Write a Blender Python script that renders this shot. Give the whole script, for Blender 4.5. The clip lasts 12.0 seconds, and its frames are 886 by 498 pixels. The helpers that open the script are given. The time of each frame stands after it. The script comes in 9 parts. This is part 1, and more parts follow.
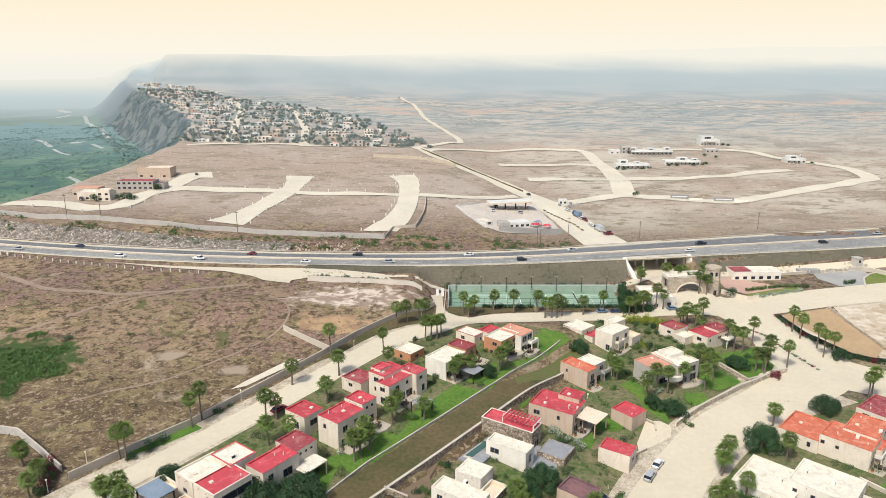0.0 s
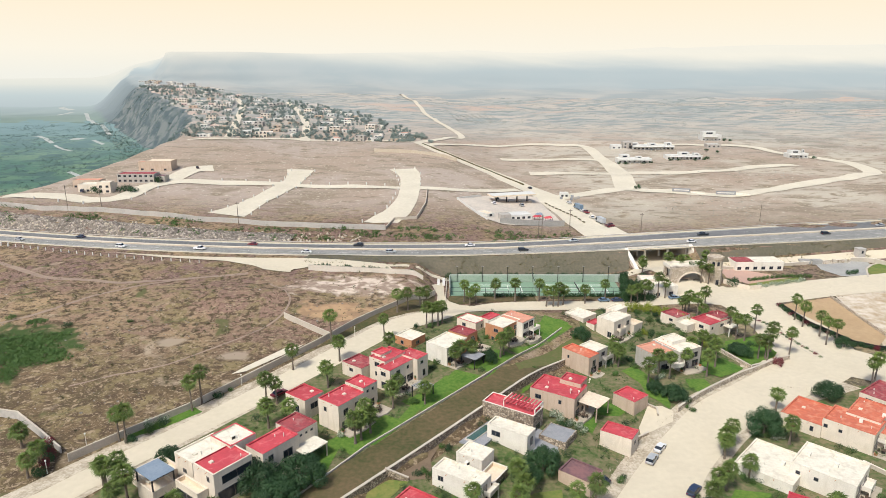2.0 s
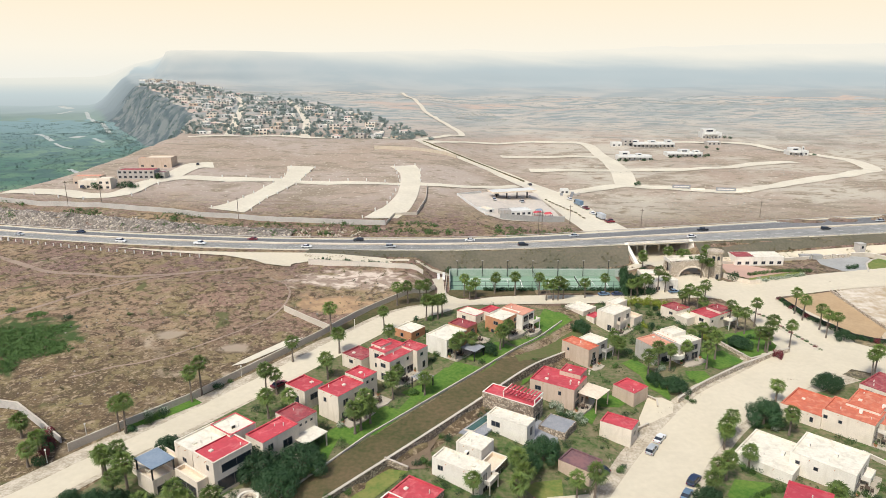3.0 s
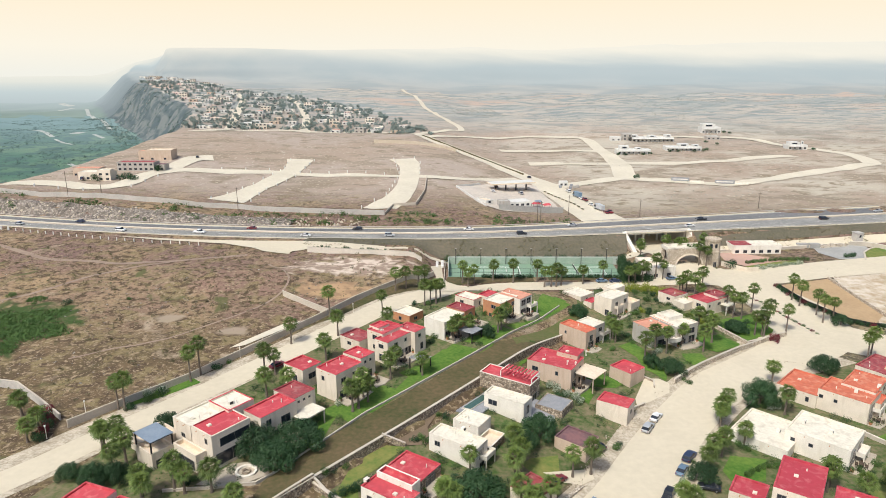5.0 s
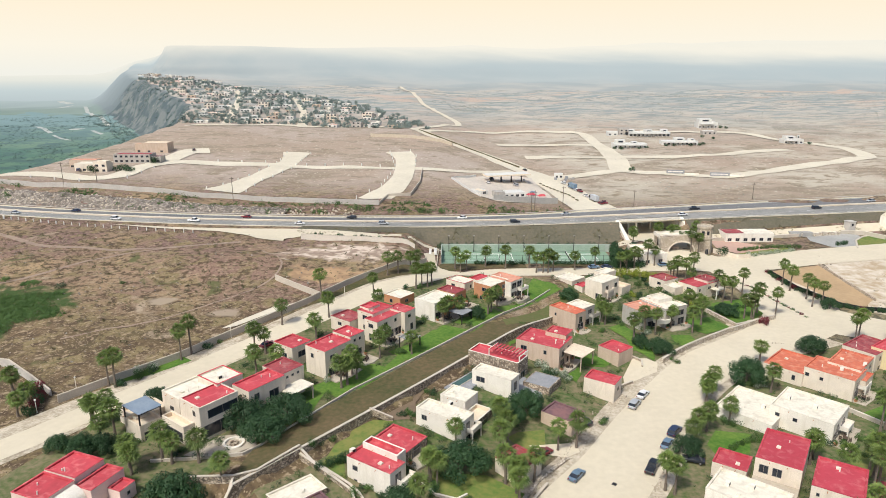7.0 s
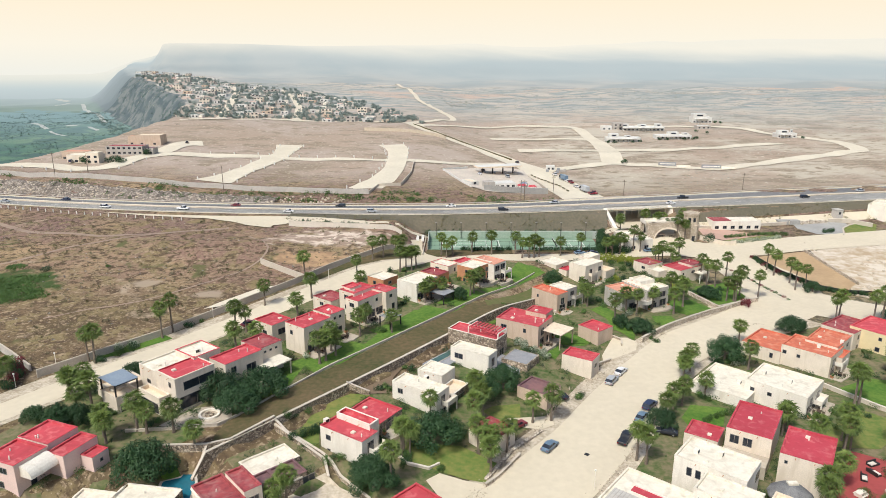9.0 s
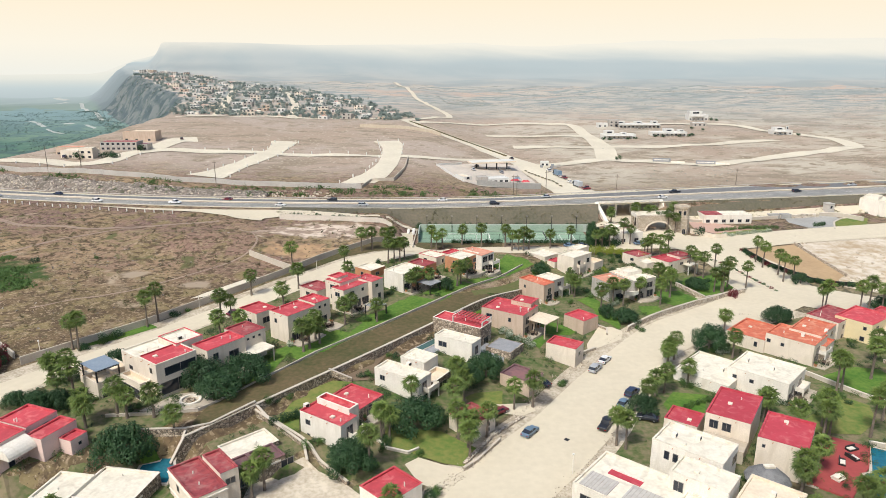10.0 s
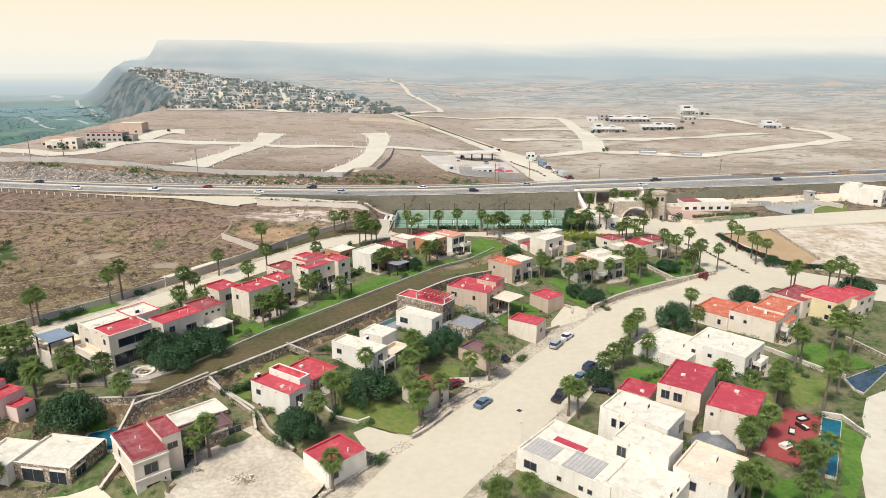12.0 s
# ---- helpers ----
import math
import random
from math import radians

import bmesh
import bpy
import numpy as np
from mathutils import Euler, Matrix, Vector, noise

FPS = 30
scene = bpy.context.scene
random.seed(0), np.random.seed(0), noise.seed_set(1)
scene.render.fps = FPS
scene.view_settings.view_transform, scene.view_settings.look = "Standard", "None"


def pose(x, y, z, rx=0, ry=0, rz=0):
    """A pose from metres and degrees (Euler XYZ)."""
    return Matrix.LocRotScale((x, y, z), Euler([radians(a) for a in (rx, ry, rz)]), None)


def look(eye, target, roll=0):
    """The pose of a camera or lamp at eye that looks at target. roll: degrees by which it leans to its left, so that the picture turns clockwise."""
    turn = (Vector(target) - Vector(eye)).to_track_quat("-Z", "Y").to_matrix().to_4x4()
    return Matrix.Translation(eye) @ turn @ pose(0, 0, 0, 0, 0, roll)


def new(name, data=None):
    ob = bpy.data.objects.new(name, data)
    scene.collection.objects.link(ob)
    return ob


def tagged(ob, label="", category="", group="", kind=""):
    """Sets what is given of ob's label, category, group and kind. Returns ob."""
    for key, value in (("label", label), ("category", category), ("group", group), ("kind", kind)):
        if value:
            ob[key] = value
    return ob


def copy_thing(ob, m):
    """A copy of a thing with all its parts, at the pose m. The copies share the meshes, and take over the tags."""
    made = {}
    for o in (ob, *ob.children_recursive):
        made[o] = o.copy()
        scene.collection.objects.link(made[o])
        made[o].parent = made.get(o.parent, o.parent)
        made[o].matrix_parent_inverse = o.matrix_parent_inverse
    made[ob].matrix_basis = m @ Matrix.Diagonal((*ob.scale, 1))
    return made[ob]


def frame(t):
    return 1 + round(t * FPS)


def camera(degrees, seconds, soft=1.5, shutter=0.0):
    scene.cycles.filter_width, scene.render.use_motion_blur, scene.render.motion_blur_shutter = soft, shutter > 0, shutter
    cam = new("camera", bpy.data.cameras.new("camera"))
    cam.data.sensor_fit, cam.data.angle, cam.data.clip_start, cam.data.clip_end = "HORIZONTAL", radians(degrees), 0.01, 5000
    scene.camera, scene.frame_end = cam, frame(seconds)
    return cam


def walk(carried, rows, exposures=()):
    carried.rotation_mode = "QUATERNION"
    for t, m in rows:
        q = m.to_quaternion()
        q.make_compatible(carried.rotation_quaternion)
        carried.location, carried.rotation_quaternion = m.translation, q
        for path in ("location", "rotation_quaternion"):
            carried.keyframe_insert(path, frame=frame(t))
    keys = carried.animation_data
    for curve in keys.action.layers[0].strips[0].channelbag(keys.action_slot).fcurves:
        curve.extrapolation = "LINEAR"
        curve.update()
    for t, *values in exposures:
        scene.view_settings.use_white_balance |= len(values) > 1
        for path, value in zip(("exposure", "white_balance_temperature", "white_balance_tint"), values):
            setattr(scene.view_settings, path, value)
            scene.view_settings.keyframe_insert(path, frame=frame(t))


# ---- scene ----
cam = camera(67.0, 12.0, soft=0.7)
# seconds, x, y, z, pitch, yaw
ROWS = [
    (0.0, 0.00, 0.00, 98.00, -15.837, -0.000),
    (0.5, -0.02, -0.04, 96.87, -15.848, 0.031),
    (1.0, -0.02, -0.12, 95.76, -15.859, 0.060),
    (1.5, -0.01, -0.22, 94.73, -15.867, 0.085),
    (2.0, 0.02, -0.39, 93.70, -15.876, 0.104),
    (2.5, 0.07, -0.65, 92.63, -15.886, 0.118),
    (3.0, 0.14, -1.01, 91.54, -15.899, 0.128),
    (5.0, 0.85, -3.19, 87.06, -15.942, 0.150),
    (5.5, 1.35, -3.85, 85.89, -15.947, 0.154),
    (6.0, 2.01, -4.51, 84.71, -15.948, 0.152),
    (6.5, 2.81, -5.17, 83.48, -15.947, 0.147),
    (7.0, 3.72, -5.82, 82.23, -15.943, 0.142),
    (9.0, 9.01, -8.27, 77.03, -15.925, 0.129),
    (9.5, 10.93, -8.80, 75.66, -15.920, 0.132),
    (10.0, 13.01, -9.29, 74.28, -15.914, 0.138),
    (10.5, 15.27, -9.73, 72.91, -15.911, 0.142),
    (11.0, 17.63, -10.14, 71.51, -15.912, 0.145),
    (11.5, 20.08, -10.50, 70.08, -15.914, 0.148),
    (12.0, 22.59, -10.83, 68.64, -15.916, 0.150),
]
walk(cam, [(t, pose(x, y, z, 90 + pitch, 0, yaw)) for t, x, y, z, pitch, yaw in ROWS])

# ---- light ----
world = bpy.data.worlds.new("hazy_sky")
scene.world = world
world.use_nodes = True
wn = world.node_tree.nodes
sky = wn.new("ShaderNodeTexSky")
sky.sky_type, sky.sun_disc = "NISHITA", False
sky.sun_elevation, sky.sun_rotation = radians(52), radians(215)
sky.air_density, sky.dust_density, sky.ozone_density, sky.altitude = 1.0, 3.0, 1.5, 60
wn["Background"].inputs["Strength"].default_value = 0.105
world.node_tree.links.new(sky.outputs["Color"], wn["Background"].inputs["Color"])
sun = new("sun", bpy.data.lights.new("sun", "SUN"))
sun.data.energy, sun.data.angle, sun.data.color = 2.42, radians(10), (1.0, 1.0, 0.95)
sun.matrix_basis = look((-60, -90, 150), (0, 0, 0))
scene.view_settings.exposure = 0.55

# ---- materials ----
def mat(name, color, color2=None, rough=0.8, big=0.15, fine=2.0, spread=0.5, bump=0.0, bump_scale=None, metal=0.0, each=0.0, sheen=0.0, spec=0.3, stretch=None, dust=None, dust_stretch=(1.0, 1.0, 1.0), dust_scale=0.55):
    """A surface of two tones, mixed by a coarse and a fine noise of real-world size; each: how much every object or piece differs; dust: the tone of its ragged stains."""
    m = bpy.data.materials.new(name)
    m.use_nodes = True
    n, link = m.node_tree.nodes, m.node_tree.links.new
    b = n["Principled BSDF"]
    b.inputs["Roughness"].default_value, b.inputs["Metallic"].default_value = rough, metal
    b.inputs["Specular IOR Level"].default_value = spec
    if sheen:
        b.inputs["Sheen Weight"].default_value, b.inputs["Sheen Roughness"].default_value = sheen, 0.4
    geo = n.new("ShaderNodeNewGeometry")
    vec = geo.outputs["Position"]
    if stretch:
        mp = n.new("ShaderNodeMapping")
        mp.inputs["Scale"].default_value = stretch
        link(vec, mp.inputs["Vector"])
        vec = mp.outputs["Vector"]
    color2 = color2 or tuple(c * 0.72 for c in color)
    n1, n2 = n.new("ShaderNodeTexNoise"), n.new("ShaderNodeTexNoise")
    n1.inputs["Scale"].default_value, n1.inputs["Detail"].default_value = big, 6
    n2.inputs["Scale"].default_value, n2.inputs["Detail"].default_value = fine, 4
    for k in (n1, n2):
        link(vec, k.inputs["Vector"])
    add = n.new("ShaderNodeMath")
    add.operation = "ADD"
    link(n1.outputs["Fac"], add.inputs[0])
    link(n2.outputs["Fac"], add.inputs[1])
    rng = n.new("ShaderNodeMapRange")
    rng.inputs["From Min"].default_value, rng.inputs["From Max"].default_value = 1.0 - 0.42 * spread, 1.0 + 0.42 * spread
    link(add.outputs[0], rng.inputs["Value"])
    mx = n.new("ShaderNodeMix")
    mx.data_type = "RGBA"
    mx.inputs["A"].default_value, mx.inputs["B"].default_value = (*color, 1), (*color2, 1)
    link(rng.outputs["Result"], mx.inputs["Factor"])
    out = mx.outputs["Result"]
    if dust:
        dm, dn, dr, dx = n.new("ShaderNodeMapping"), n.new("ShaderNodeTexNoise"), n.new("ShaderNodeMapRange"), n.new("ShaderNodeMix")
        dm.inputs["Scale"].default_value = dust_stretch
        link(geo.outputs["Position"], dm.inputs["Vector"])
        dn.inputs["Scale"].default_value, dn.inputs["Detail"].default_value, dn.inputs["Distortion"].default_value = dust_scale, 9, 0.6
        link(dm.outputs["Vector"], dn.inputs["Vector"])
        dr.inputs["From Min"].default_value, dr.inputs["From Max"].default_value, dr.inputs["To Max"].default_value = 0.50, 0.68, 0.7
        link(dn.outputs["Fac"], dr.inputs["Value"])
        dx.data_type = "RGBA"
        link(dr.outputs["Result"], dx.inputs["Factor"])
        link(out, dx.inputs["A"])
        dx.inputs["B"].default_value = (*dust, 1)
        out = dx.outputs["Result"]
    if each:
        info = n.new("ShaderNodeObjectInfo")
        hs = n.new("ShaderNodeHueSaturation")
        r2 = n.new("ShaderNodeMapRange")
        r2.inputs["To Min"].default_value, r2.inputs["To Max"].default_value = 1 - each, 1 + each
        link(info.outputs["Random"], r2.inputs["Value"])
        link(r2.outputs["Result"], hs.inputs["Value"])
        link(out, hs.inputs["Color"])
        out = hs.outputs["Color"]
    link(out, b.inputs["Base Color"])
    if bump:
        bp, n3 = n.new("ShaderNodeBump"), n.new("ShaderNodeTexNoise")
        n3.inputs["Scale"].default_value, n3.inputs["Detail"].default_value = bump_scale or fine * 2, 5
        link(vec, n3.inputs["Vector"])
        bp.inputs["Strength"].default_value, bp.inputs["Distance"].default_value = bump, 0.1
        link(n3.outputs["Fac"], bp.inputs["Height"])
        link(bp.outputs["Normal"], b.inputs["Normal"])
    return m



def stone_mat(name, tones, size, joint=(0.10, 0.08, 0.06)):
    """Irregular stones with dark recessed joints."""
    m = bpy.data.materials.new(name)
    m.use_nodes = True
    n, link = m.node_tree.nodes, m.node_tree.links.new
    b = n["Principled BSDF"]
    b.inputs["Roughness"].default_value = 0.9
    geo = n.new("ShaderNodeNewGeometry")
    cells, edges = n.new("ShaderNodeTexVoronoi"), n.new("ShaderNodeTexVoronoi")
    edges.feature = "DISTANCE_TO_EDGE"
    for k in (cells, edges):
        k.inputs["Scale"].default_value = 1 / size
        link(geo.outputs["Position"], k.inputs["Vector"])
    r = n.new("ShaderNodeValToRGB")
    r.color_ramp.elements[0].color, r.color_ramp.elements[1].color = (*tones[0], 1), (*tones[2], 1)
    k = r.color_ramp.elements.new(0.5)
    k.color = (*tones[1], 1)
    sep = n.new("ShaderNodeSeparateColor")
    link(cells.outputs["Color"], sep.inputs[0])
    link(sep.outputs[0], r.inputs["Fac"])
    g = n.new("ShaderNodeMapRange")
    g.inputs["From Min"].default_value, g.inputs["From Max"].default_value = 0.02, 0.10
    link(edges.outputs["Distance"], g.inputs["Value"])
    mx = n.new("ShaderNodeMix")
    mx.data_type = "RGBA"
    mx.inputs["A"].default_value = (*joint, 1)
    link(g.outputs["Result"], mx.inputs["Factor"])
    link(r.outputs["Color"], mx.inputs["B"])
    link(mx.outputs["Result"], b.inputs["Base Color"])
    bp = n.new("ShaderNodeBump")
    bp.inputs["Strength"].default_value, bp.inputs["Distance"].default_value = 0.8, 0.1
    link(g.outputs["Result"], bp.inputs["Height"])
    link(bp.outputs["Normal"], b.inputs["Normal"])
    return m


M = {
    "cream": mat("cream_stucco", (0.72, 0.625, 0.505), (0.61, 0.525, 0.42), big=0.3, fine=5, bump=0.15, each=0.06, dust=(0.576, 0.484, 0.369), dust_stretch=(1.0, 1.0, 0.14), dust_scale=0.9),
    "white": mat("white_stucco", (0.78, 0.72, 0.62), (0.67, 0.61, 0.52), big=0.3, fine=4, bump=0.12, each=0.04, dust=(0.624, 0.558, 0.453), dust_stretch=(1.0, 1.0, 0.14), dust_scale=0.9),
    "pink": mat("pink_stucco", (0.70, 0.52, 0.45), (0.62, 0.46, 0.40), big=0.3, fine=4, bump=0.12),
    "terracotta": mat("terracotta_stucco", (0.50, 0.24, 0.12), (0.42, 0.19, 0.10), big=0.4, fine=4, bump=0.12),
    "yellow": mat("yellow_stucco", (0.72, 0.60, 0.36), (0.66, 0.54, 0.32), big=0.4, fine=4, bump=0.12),
    "grey": mat("grey_stucco", (0.45, 0.41, 0.36), (0.38, 0.35, 0.31), big=0.4, fine=4, bump=0.12, dust=(0.360, 0.318, 0.263), dust_stretch=(1.0, 1.0, 0.14), dust_scale=0.9),
    "tan": mat("tan_stucco", (0.55, 0.42, 0.32), (0.48, 0.37, 0.28), big=0.4, fine=4, bump=0.12, dust=(0.440, 0.326, 0.234), dust_stretch=(1.0, 1.0, 0.14), dust_scale=0.9),
    "whiteroof": mat("white_roof_coating", (0.78, 0.715, 0.585), (0.62, 0.555, 0.44), big=0.35, fine=1.6, spread=0.8, bump=0.1, dust=(0.52, 0.45, 0.345)),
    "beigeroof": mat("beige_roof_coating", (0.74, 0.62, 0.47), (0.64, 0.52, 0.38), big=0.35, fine=1.6, bump=0.1),
    "redroof": mat("red_roof_coating", (0.53, 0.068, 0.082), (0.37, 0.05, 0.06), big=0.30, fine=0.9, spread=0.9, bump=0.1, each=0.1, dust=(0.60, 0.17, 0.165)),
    "darkred": mat("weathered_red_roof_coating", (0.37, 0.075, 0.075), (0.20, 0.04, 0.048), big=0.3, fine=1.2, spread=0.8, bump=0.1, each=0.08, dust=(0.36, 0.17, 0.15)),
    "crimson": mat("crimson_roof_coating", (0.46, 0.055, 0.075), (0.38, 0.045, 0.06), big=0.25, fine=1.2, spread=0.8, bump=0.1, each=0.06, dust=(0.53, 0.15, 0.15)),
    "orangeroof": mat("orange_roof_coating", (0.56, 0.155, 0.085), (0.46, 0.12, 0.07), big=0.3, fine=1.2, bump=0.1, each=0.05, dust=(0.62, 0.30, 0.19)),
    "salmonroof": mat("salmon_roof_coating", (0.62, 0.30, 0.20), (0.54, 0.25, 0.17), big=0.3, fine=1.2, bump=0.1),
    "purpleroof": mat("faded_purple_brown_roof", (0.23, 0.115, 0.11), (0.15, 0.085, 0.09), big=0.3, fine=1.2, bump=0.1),
    "slate": mat("dark_slate_paving", (0.23, 0.235, 0.245), (0.31, 0.305, 0.305), big=0.5, fine=3, bump=0.2),
    "glass": mat("dark_window_glass", (0.015, 0.02, 0.03), (0.03, 0.035, 0.045), rough=0.12, spec=0.6),
    "frame": mat("window_frame_paint", (0.20, 0.18, 0.16), (0.26, 0.235, 0.20), fine=6),
    "iron": mat("dark_iron", (0.03, 0.03, 0.035), (0.05, 0.045, 0.04), rough=0.5, metal=0.4),
    "earth": None,
    "dirtroad": mat("pale_dirt_road", (0.645, 0.578, 0.45), (0.53, 0.465, 0.352), big=0.06, fine=0.6, spread=0.9, bump=0.3, rough=0.95),
    "concrete": mat("pale_concrete_road", (0.61, 0.53, 0.392), (0.55, 0.475, 0.348), big=0.05, fine=0.7, spread=0.6, bump=0.1, rough=0.9),
    "asphalt": mat("grey_asphalt", (0.20, 0.195, 0.18), (0.31, 0.295, 0.265), big=0.05, fine=0.8, rough=0.85, spec=0.4),
    "asphaltdark": mat("dark_asphalt", (0.115, 0.115, 0.115), (0.19, 0.185, 0.175), big=0.04, fine=0.9, rough=0.85, spec=0.4),
    "stationyard": mat("grey_station_paving", (0.47, 0.41, 0.34), (0.58, 0.50, 0.41), big=0.08, fine=0.6),
    "bluewall": mat("blue_grey_wall", (0.31, 0.30, 0.275), (0.38, 0.365, 0.33), big=0.1, fine=1.0),
    "paint": mat("road_paint", (0.75, 0.72, 0.66), (0.6, 0.57, 0.52), fine=3),
    "kerb": mat("concrete_kerb", (0.56, 0.49, 0.40), (0.46, 0.40, 0.32), fine=3, bump=0.1),
    "block": mat("grey_block_wall", (0.50, 0.46, 0.41), (0.40, 0.37, 0.33), big=0.2, fine=1.5, bump=0.2),
    "stone": stone_mat("brown_field_stone", ((0.20, 0.145, 0.10), (0.40, 0.31, 0.22), (0.58, 0.48, 0.36)), 0.55),
    "rubble": stone_mat("pale_rubble_stone", ((0.38, 0.30, 0.22), (0.56, 0.47, 0.36), (0.70, 0.61, 0.49)), 0.6, (0.22, 0.18, 0.13)),
    "soil": mat("brown_garden_soil", (0.22, 0.155, 0.10), (0.14, 0.10, 0.065), big=0.4, fine=2, spread=1.0, bump=0.5),
    "cutearth": mat("pale_cut_earth", (0.56, 0.48, 0.37), (0.40, 0.33, 0.24), big=0.12, fine=0.8, spread=1.0, bump=0.5),
    "lawn": mat("green_lawn", (0.06, 0.14, 0.018), (0.13, 0.205, 0.034), big=0.15, fine=1.2, spread=0.6, bump=0.4, rough=0.95),
    "drylawn": mat("dry_yellow_lawn", (0.085, 0.155, 0.028), (0.235, 0.215, 0.065), big=0.10, fine=0.8, spread=0.8, bump=0.4, rough=0.95),
    "chanfill": mat("mossy_brown_channel", (0.14, 0.098, 0.05), (0.062, 0.066, 0.022), big=0.09, fine=0.9, spread=0.6, bump=0.5, rough=0.95),
    "court": mat("green_court_paint", (0.17, 0.265, 0.18), (0.21, 0.30, 0.21), big=0.1, fine=1.5, rough=0.7),
    "screen": mat("green_wind_screen", (0.26, 0.34, 0.26), (0.34, 0.40, 0.32), big=0.3, fine=3),
    "water": mat("pool_water", (0.015, 0.115, 0.16), (0.02, 0.15, 0.20), big=0.5, fine=2, rough=0.05, spec=0.5),
    "greenwater": mat("greenish_pool_water", (0.05, 0.10, 0.085), (0.07, 0.125, 0.10), big=0.5, fine=2, rough=0.08, spec=0.5),
    "pondwater": mat("dark_pond_water", (0.022, 0.045, 0.065), (0.06, 0.085, 0.10), big=0.6, fine=3, spread=0.6, rough=0.08, spec=0.5),
    "wicker": mat("dark_brown_wicker", (0.075, 0.05, 0.035), (0.12, 0.085, 0.06), fine=12),
    "patio": mat("beige_patio_paving", (0.50, 0.43, 0.335), (0.38, 0.32, 0.245), big=0.3, fine=1.5, spread=0.8, bump=0.2),
    "yardsand": mat("rough_pale_yard_sand", (0.64, 0.555, 0.43), (0.42, 0.345, 0.25), big=0.22, fine=1.3, spread=0.6, bump=0.5, rough=1.0),
    "bark": mat("palm_bark", (0.20, 0.16, 0.12), (0.13, 0.10, 0.08), big=1, fine=8, bump=0.5),
    "palmleaf": mat("palm_frond", (0.045, 0.09, 0.017), (0.165, 0.205, 0.045), big=0.9, fine=4, spread=1.0, rough=0.55, each=0.25),
    "deadleaf": mat("dry_palm_skirt", (0.25, 0.18, 0.09), (0.17, 0.12, 0.06), big=1, fine=5),
    "leaf": mat("dark_tree_leaf", (0.016, 0.048, 0.018), (0.038, 0.078, 0.024), big=0.8, fine=3, spread=1.0, rough=0.6, each=0.2),
    "bush": mat("shrub_leaf", (0.035, 0.085, 0.018), (0.085, 0.14, 0.032), big=0.8, fine=3, spread=1.0, rough=0.65, each=0.3),
    "yellowbush": mat("yellow_green_shrub_leaf", (0.33, 0.34, 0.04), (0.19, 0.26, 0.04), big=0.8, fine=3, spread=1.0, each=0.2),
    "slopesoil": mat("orange_brown_slope_earth", (0.23, 0.155, 0.075), (0.12, 0.11, 0.04), big=0.15, fine=1.0, spread=0.7, bump=0.5, rough=1.0),
    "changreen": mat("grassy_channel_bed", (0.085, 0.12, 0.028), (0.15, 0.125, 0.055), big=0.10, fine=0.9, spread=0.7, bump=0.5, rough=0.95),
    "oleander": mat("white_flowering_shrub", (0.05, 0.10, 0.028), (0.52, 0.54, 0.42), big=2.0, fine=7, spread=0.35, each=0.1),
    "bougain": mat("crimson_bougainvillea", (0.22, 0.02, 0.045), (0.08, 0.045, 0.03), big=1.5, fine=5, spread=1.0, each=0.2),
    "scrub": mat("dry_scrub", (0.19, 0.15, 0.08), (0.12, 0.12, 0.06), big=0.3, fine=2, spread=1.0, each=0.3),
    # grey-green of the scrub, with distance haze mixed into the colour
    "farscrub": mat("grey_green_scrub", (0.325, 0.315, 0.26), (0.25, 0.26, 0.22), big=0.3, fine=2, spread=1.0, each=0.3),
    "pinkpave": mat("pink_paving", (0.52, 0.33, 0.25), (0.46, 0.30, 0.23), big=0.2, fine=1.5, bump=0.1),
    "palewall": mat("pale_block_wall", (0.66, 0.59, 0.50), (0.54, 0.48, 0.40), big=0.2, fine=1.5, spread=0.8, bump=0.2),
    "track": mat("worn_brown_track", (0.25, 0.175, 0.13), (0.31, 0.23, 0.165), big=0.1, fine=1.0, bump=0.3),
    "courtwall": mat("court_wall_paint", (0.46, 0.49, 0.42), (0.36, 0.40, 0.35), big=0.3, fine=2),
    "court2": mat("playing_field_paint", (0.235, 0.345, 0.24), (0.27, 0.37, 0.265), big=0.1, fine=1.5, rough=0.7),
    "slope": mat("olive_embankment_grass", (0.165, 0.135, 0.095), (0.085, 0.085, 0.055), big=0.08, fine=0.9, spread=1.0, bump=0.6, rough=1.0),
    "bluepanel": mat("blue_grey_panel", (0.18, 0.225, 0.275), (0.24, 0.285, 0.33), big=0.5, fine=3, rough=0.4),
    "garden": mat("planted_garden_ground", (0.055, 0.10, 0.022), (0.215, 0.17, 0.10), big=0.12, fine=0.9, spread=0.6, bump=0.6, rough=1.0),
    "redterrace": mat("red_terrace_paint", (0.36, 0.07, 0.065), (0.30, 0.06, 0.055), big=0.3, fine=1.5, bump=0.1),
    "verge": mat("dusty_stony_verge", (0.56, 0.48, 0.365), (0.33, 0.27, 0.19), big=0.35, fine=1.6, spread=0.5, bump=0.5, rough=1.0),
    "lotearth": mat("mottled_lot_earth", (0.40, 0.30, 0.19), (0.62, 0.54, 0.43), big=0.05, fine=0.35, spread=0.45, bump=0.4, rough=1.0),
    "gatestone": stone_mat("tan_gate_stone", ((0.42, 0.34, 0.25), (0.53, 0.44, 0.335), (0.63, 0.54, 0.42)), 0.6, (0.36, 0.29, 0.21)),
    "sand": mat("orange_brown_sand", (0.46, 0.32, 0.18), (0.36, 0.24, 0.13), big=0.12, fine=0.9, spread=0.9, bump=0.3),
    "farwhite": mat("weathered_white_plaster", (0.66, 0.64, 0.59), (0.54, 0.52, 0.47), big=0.2, fine=1.2, spread=0.8),
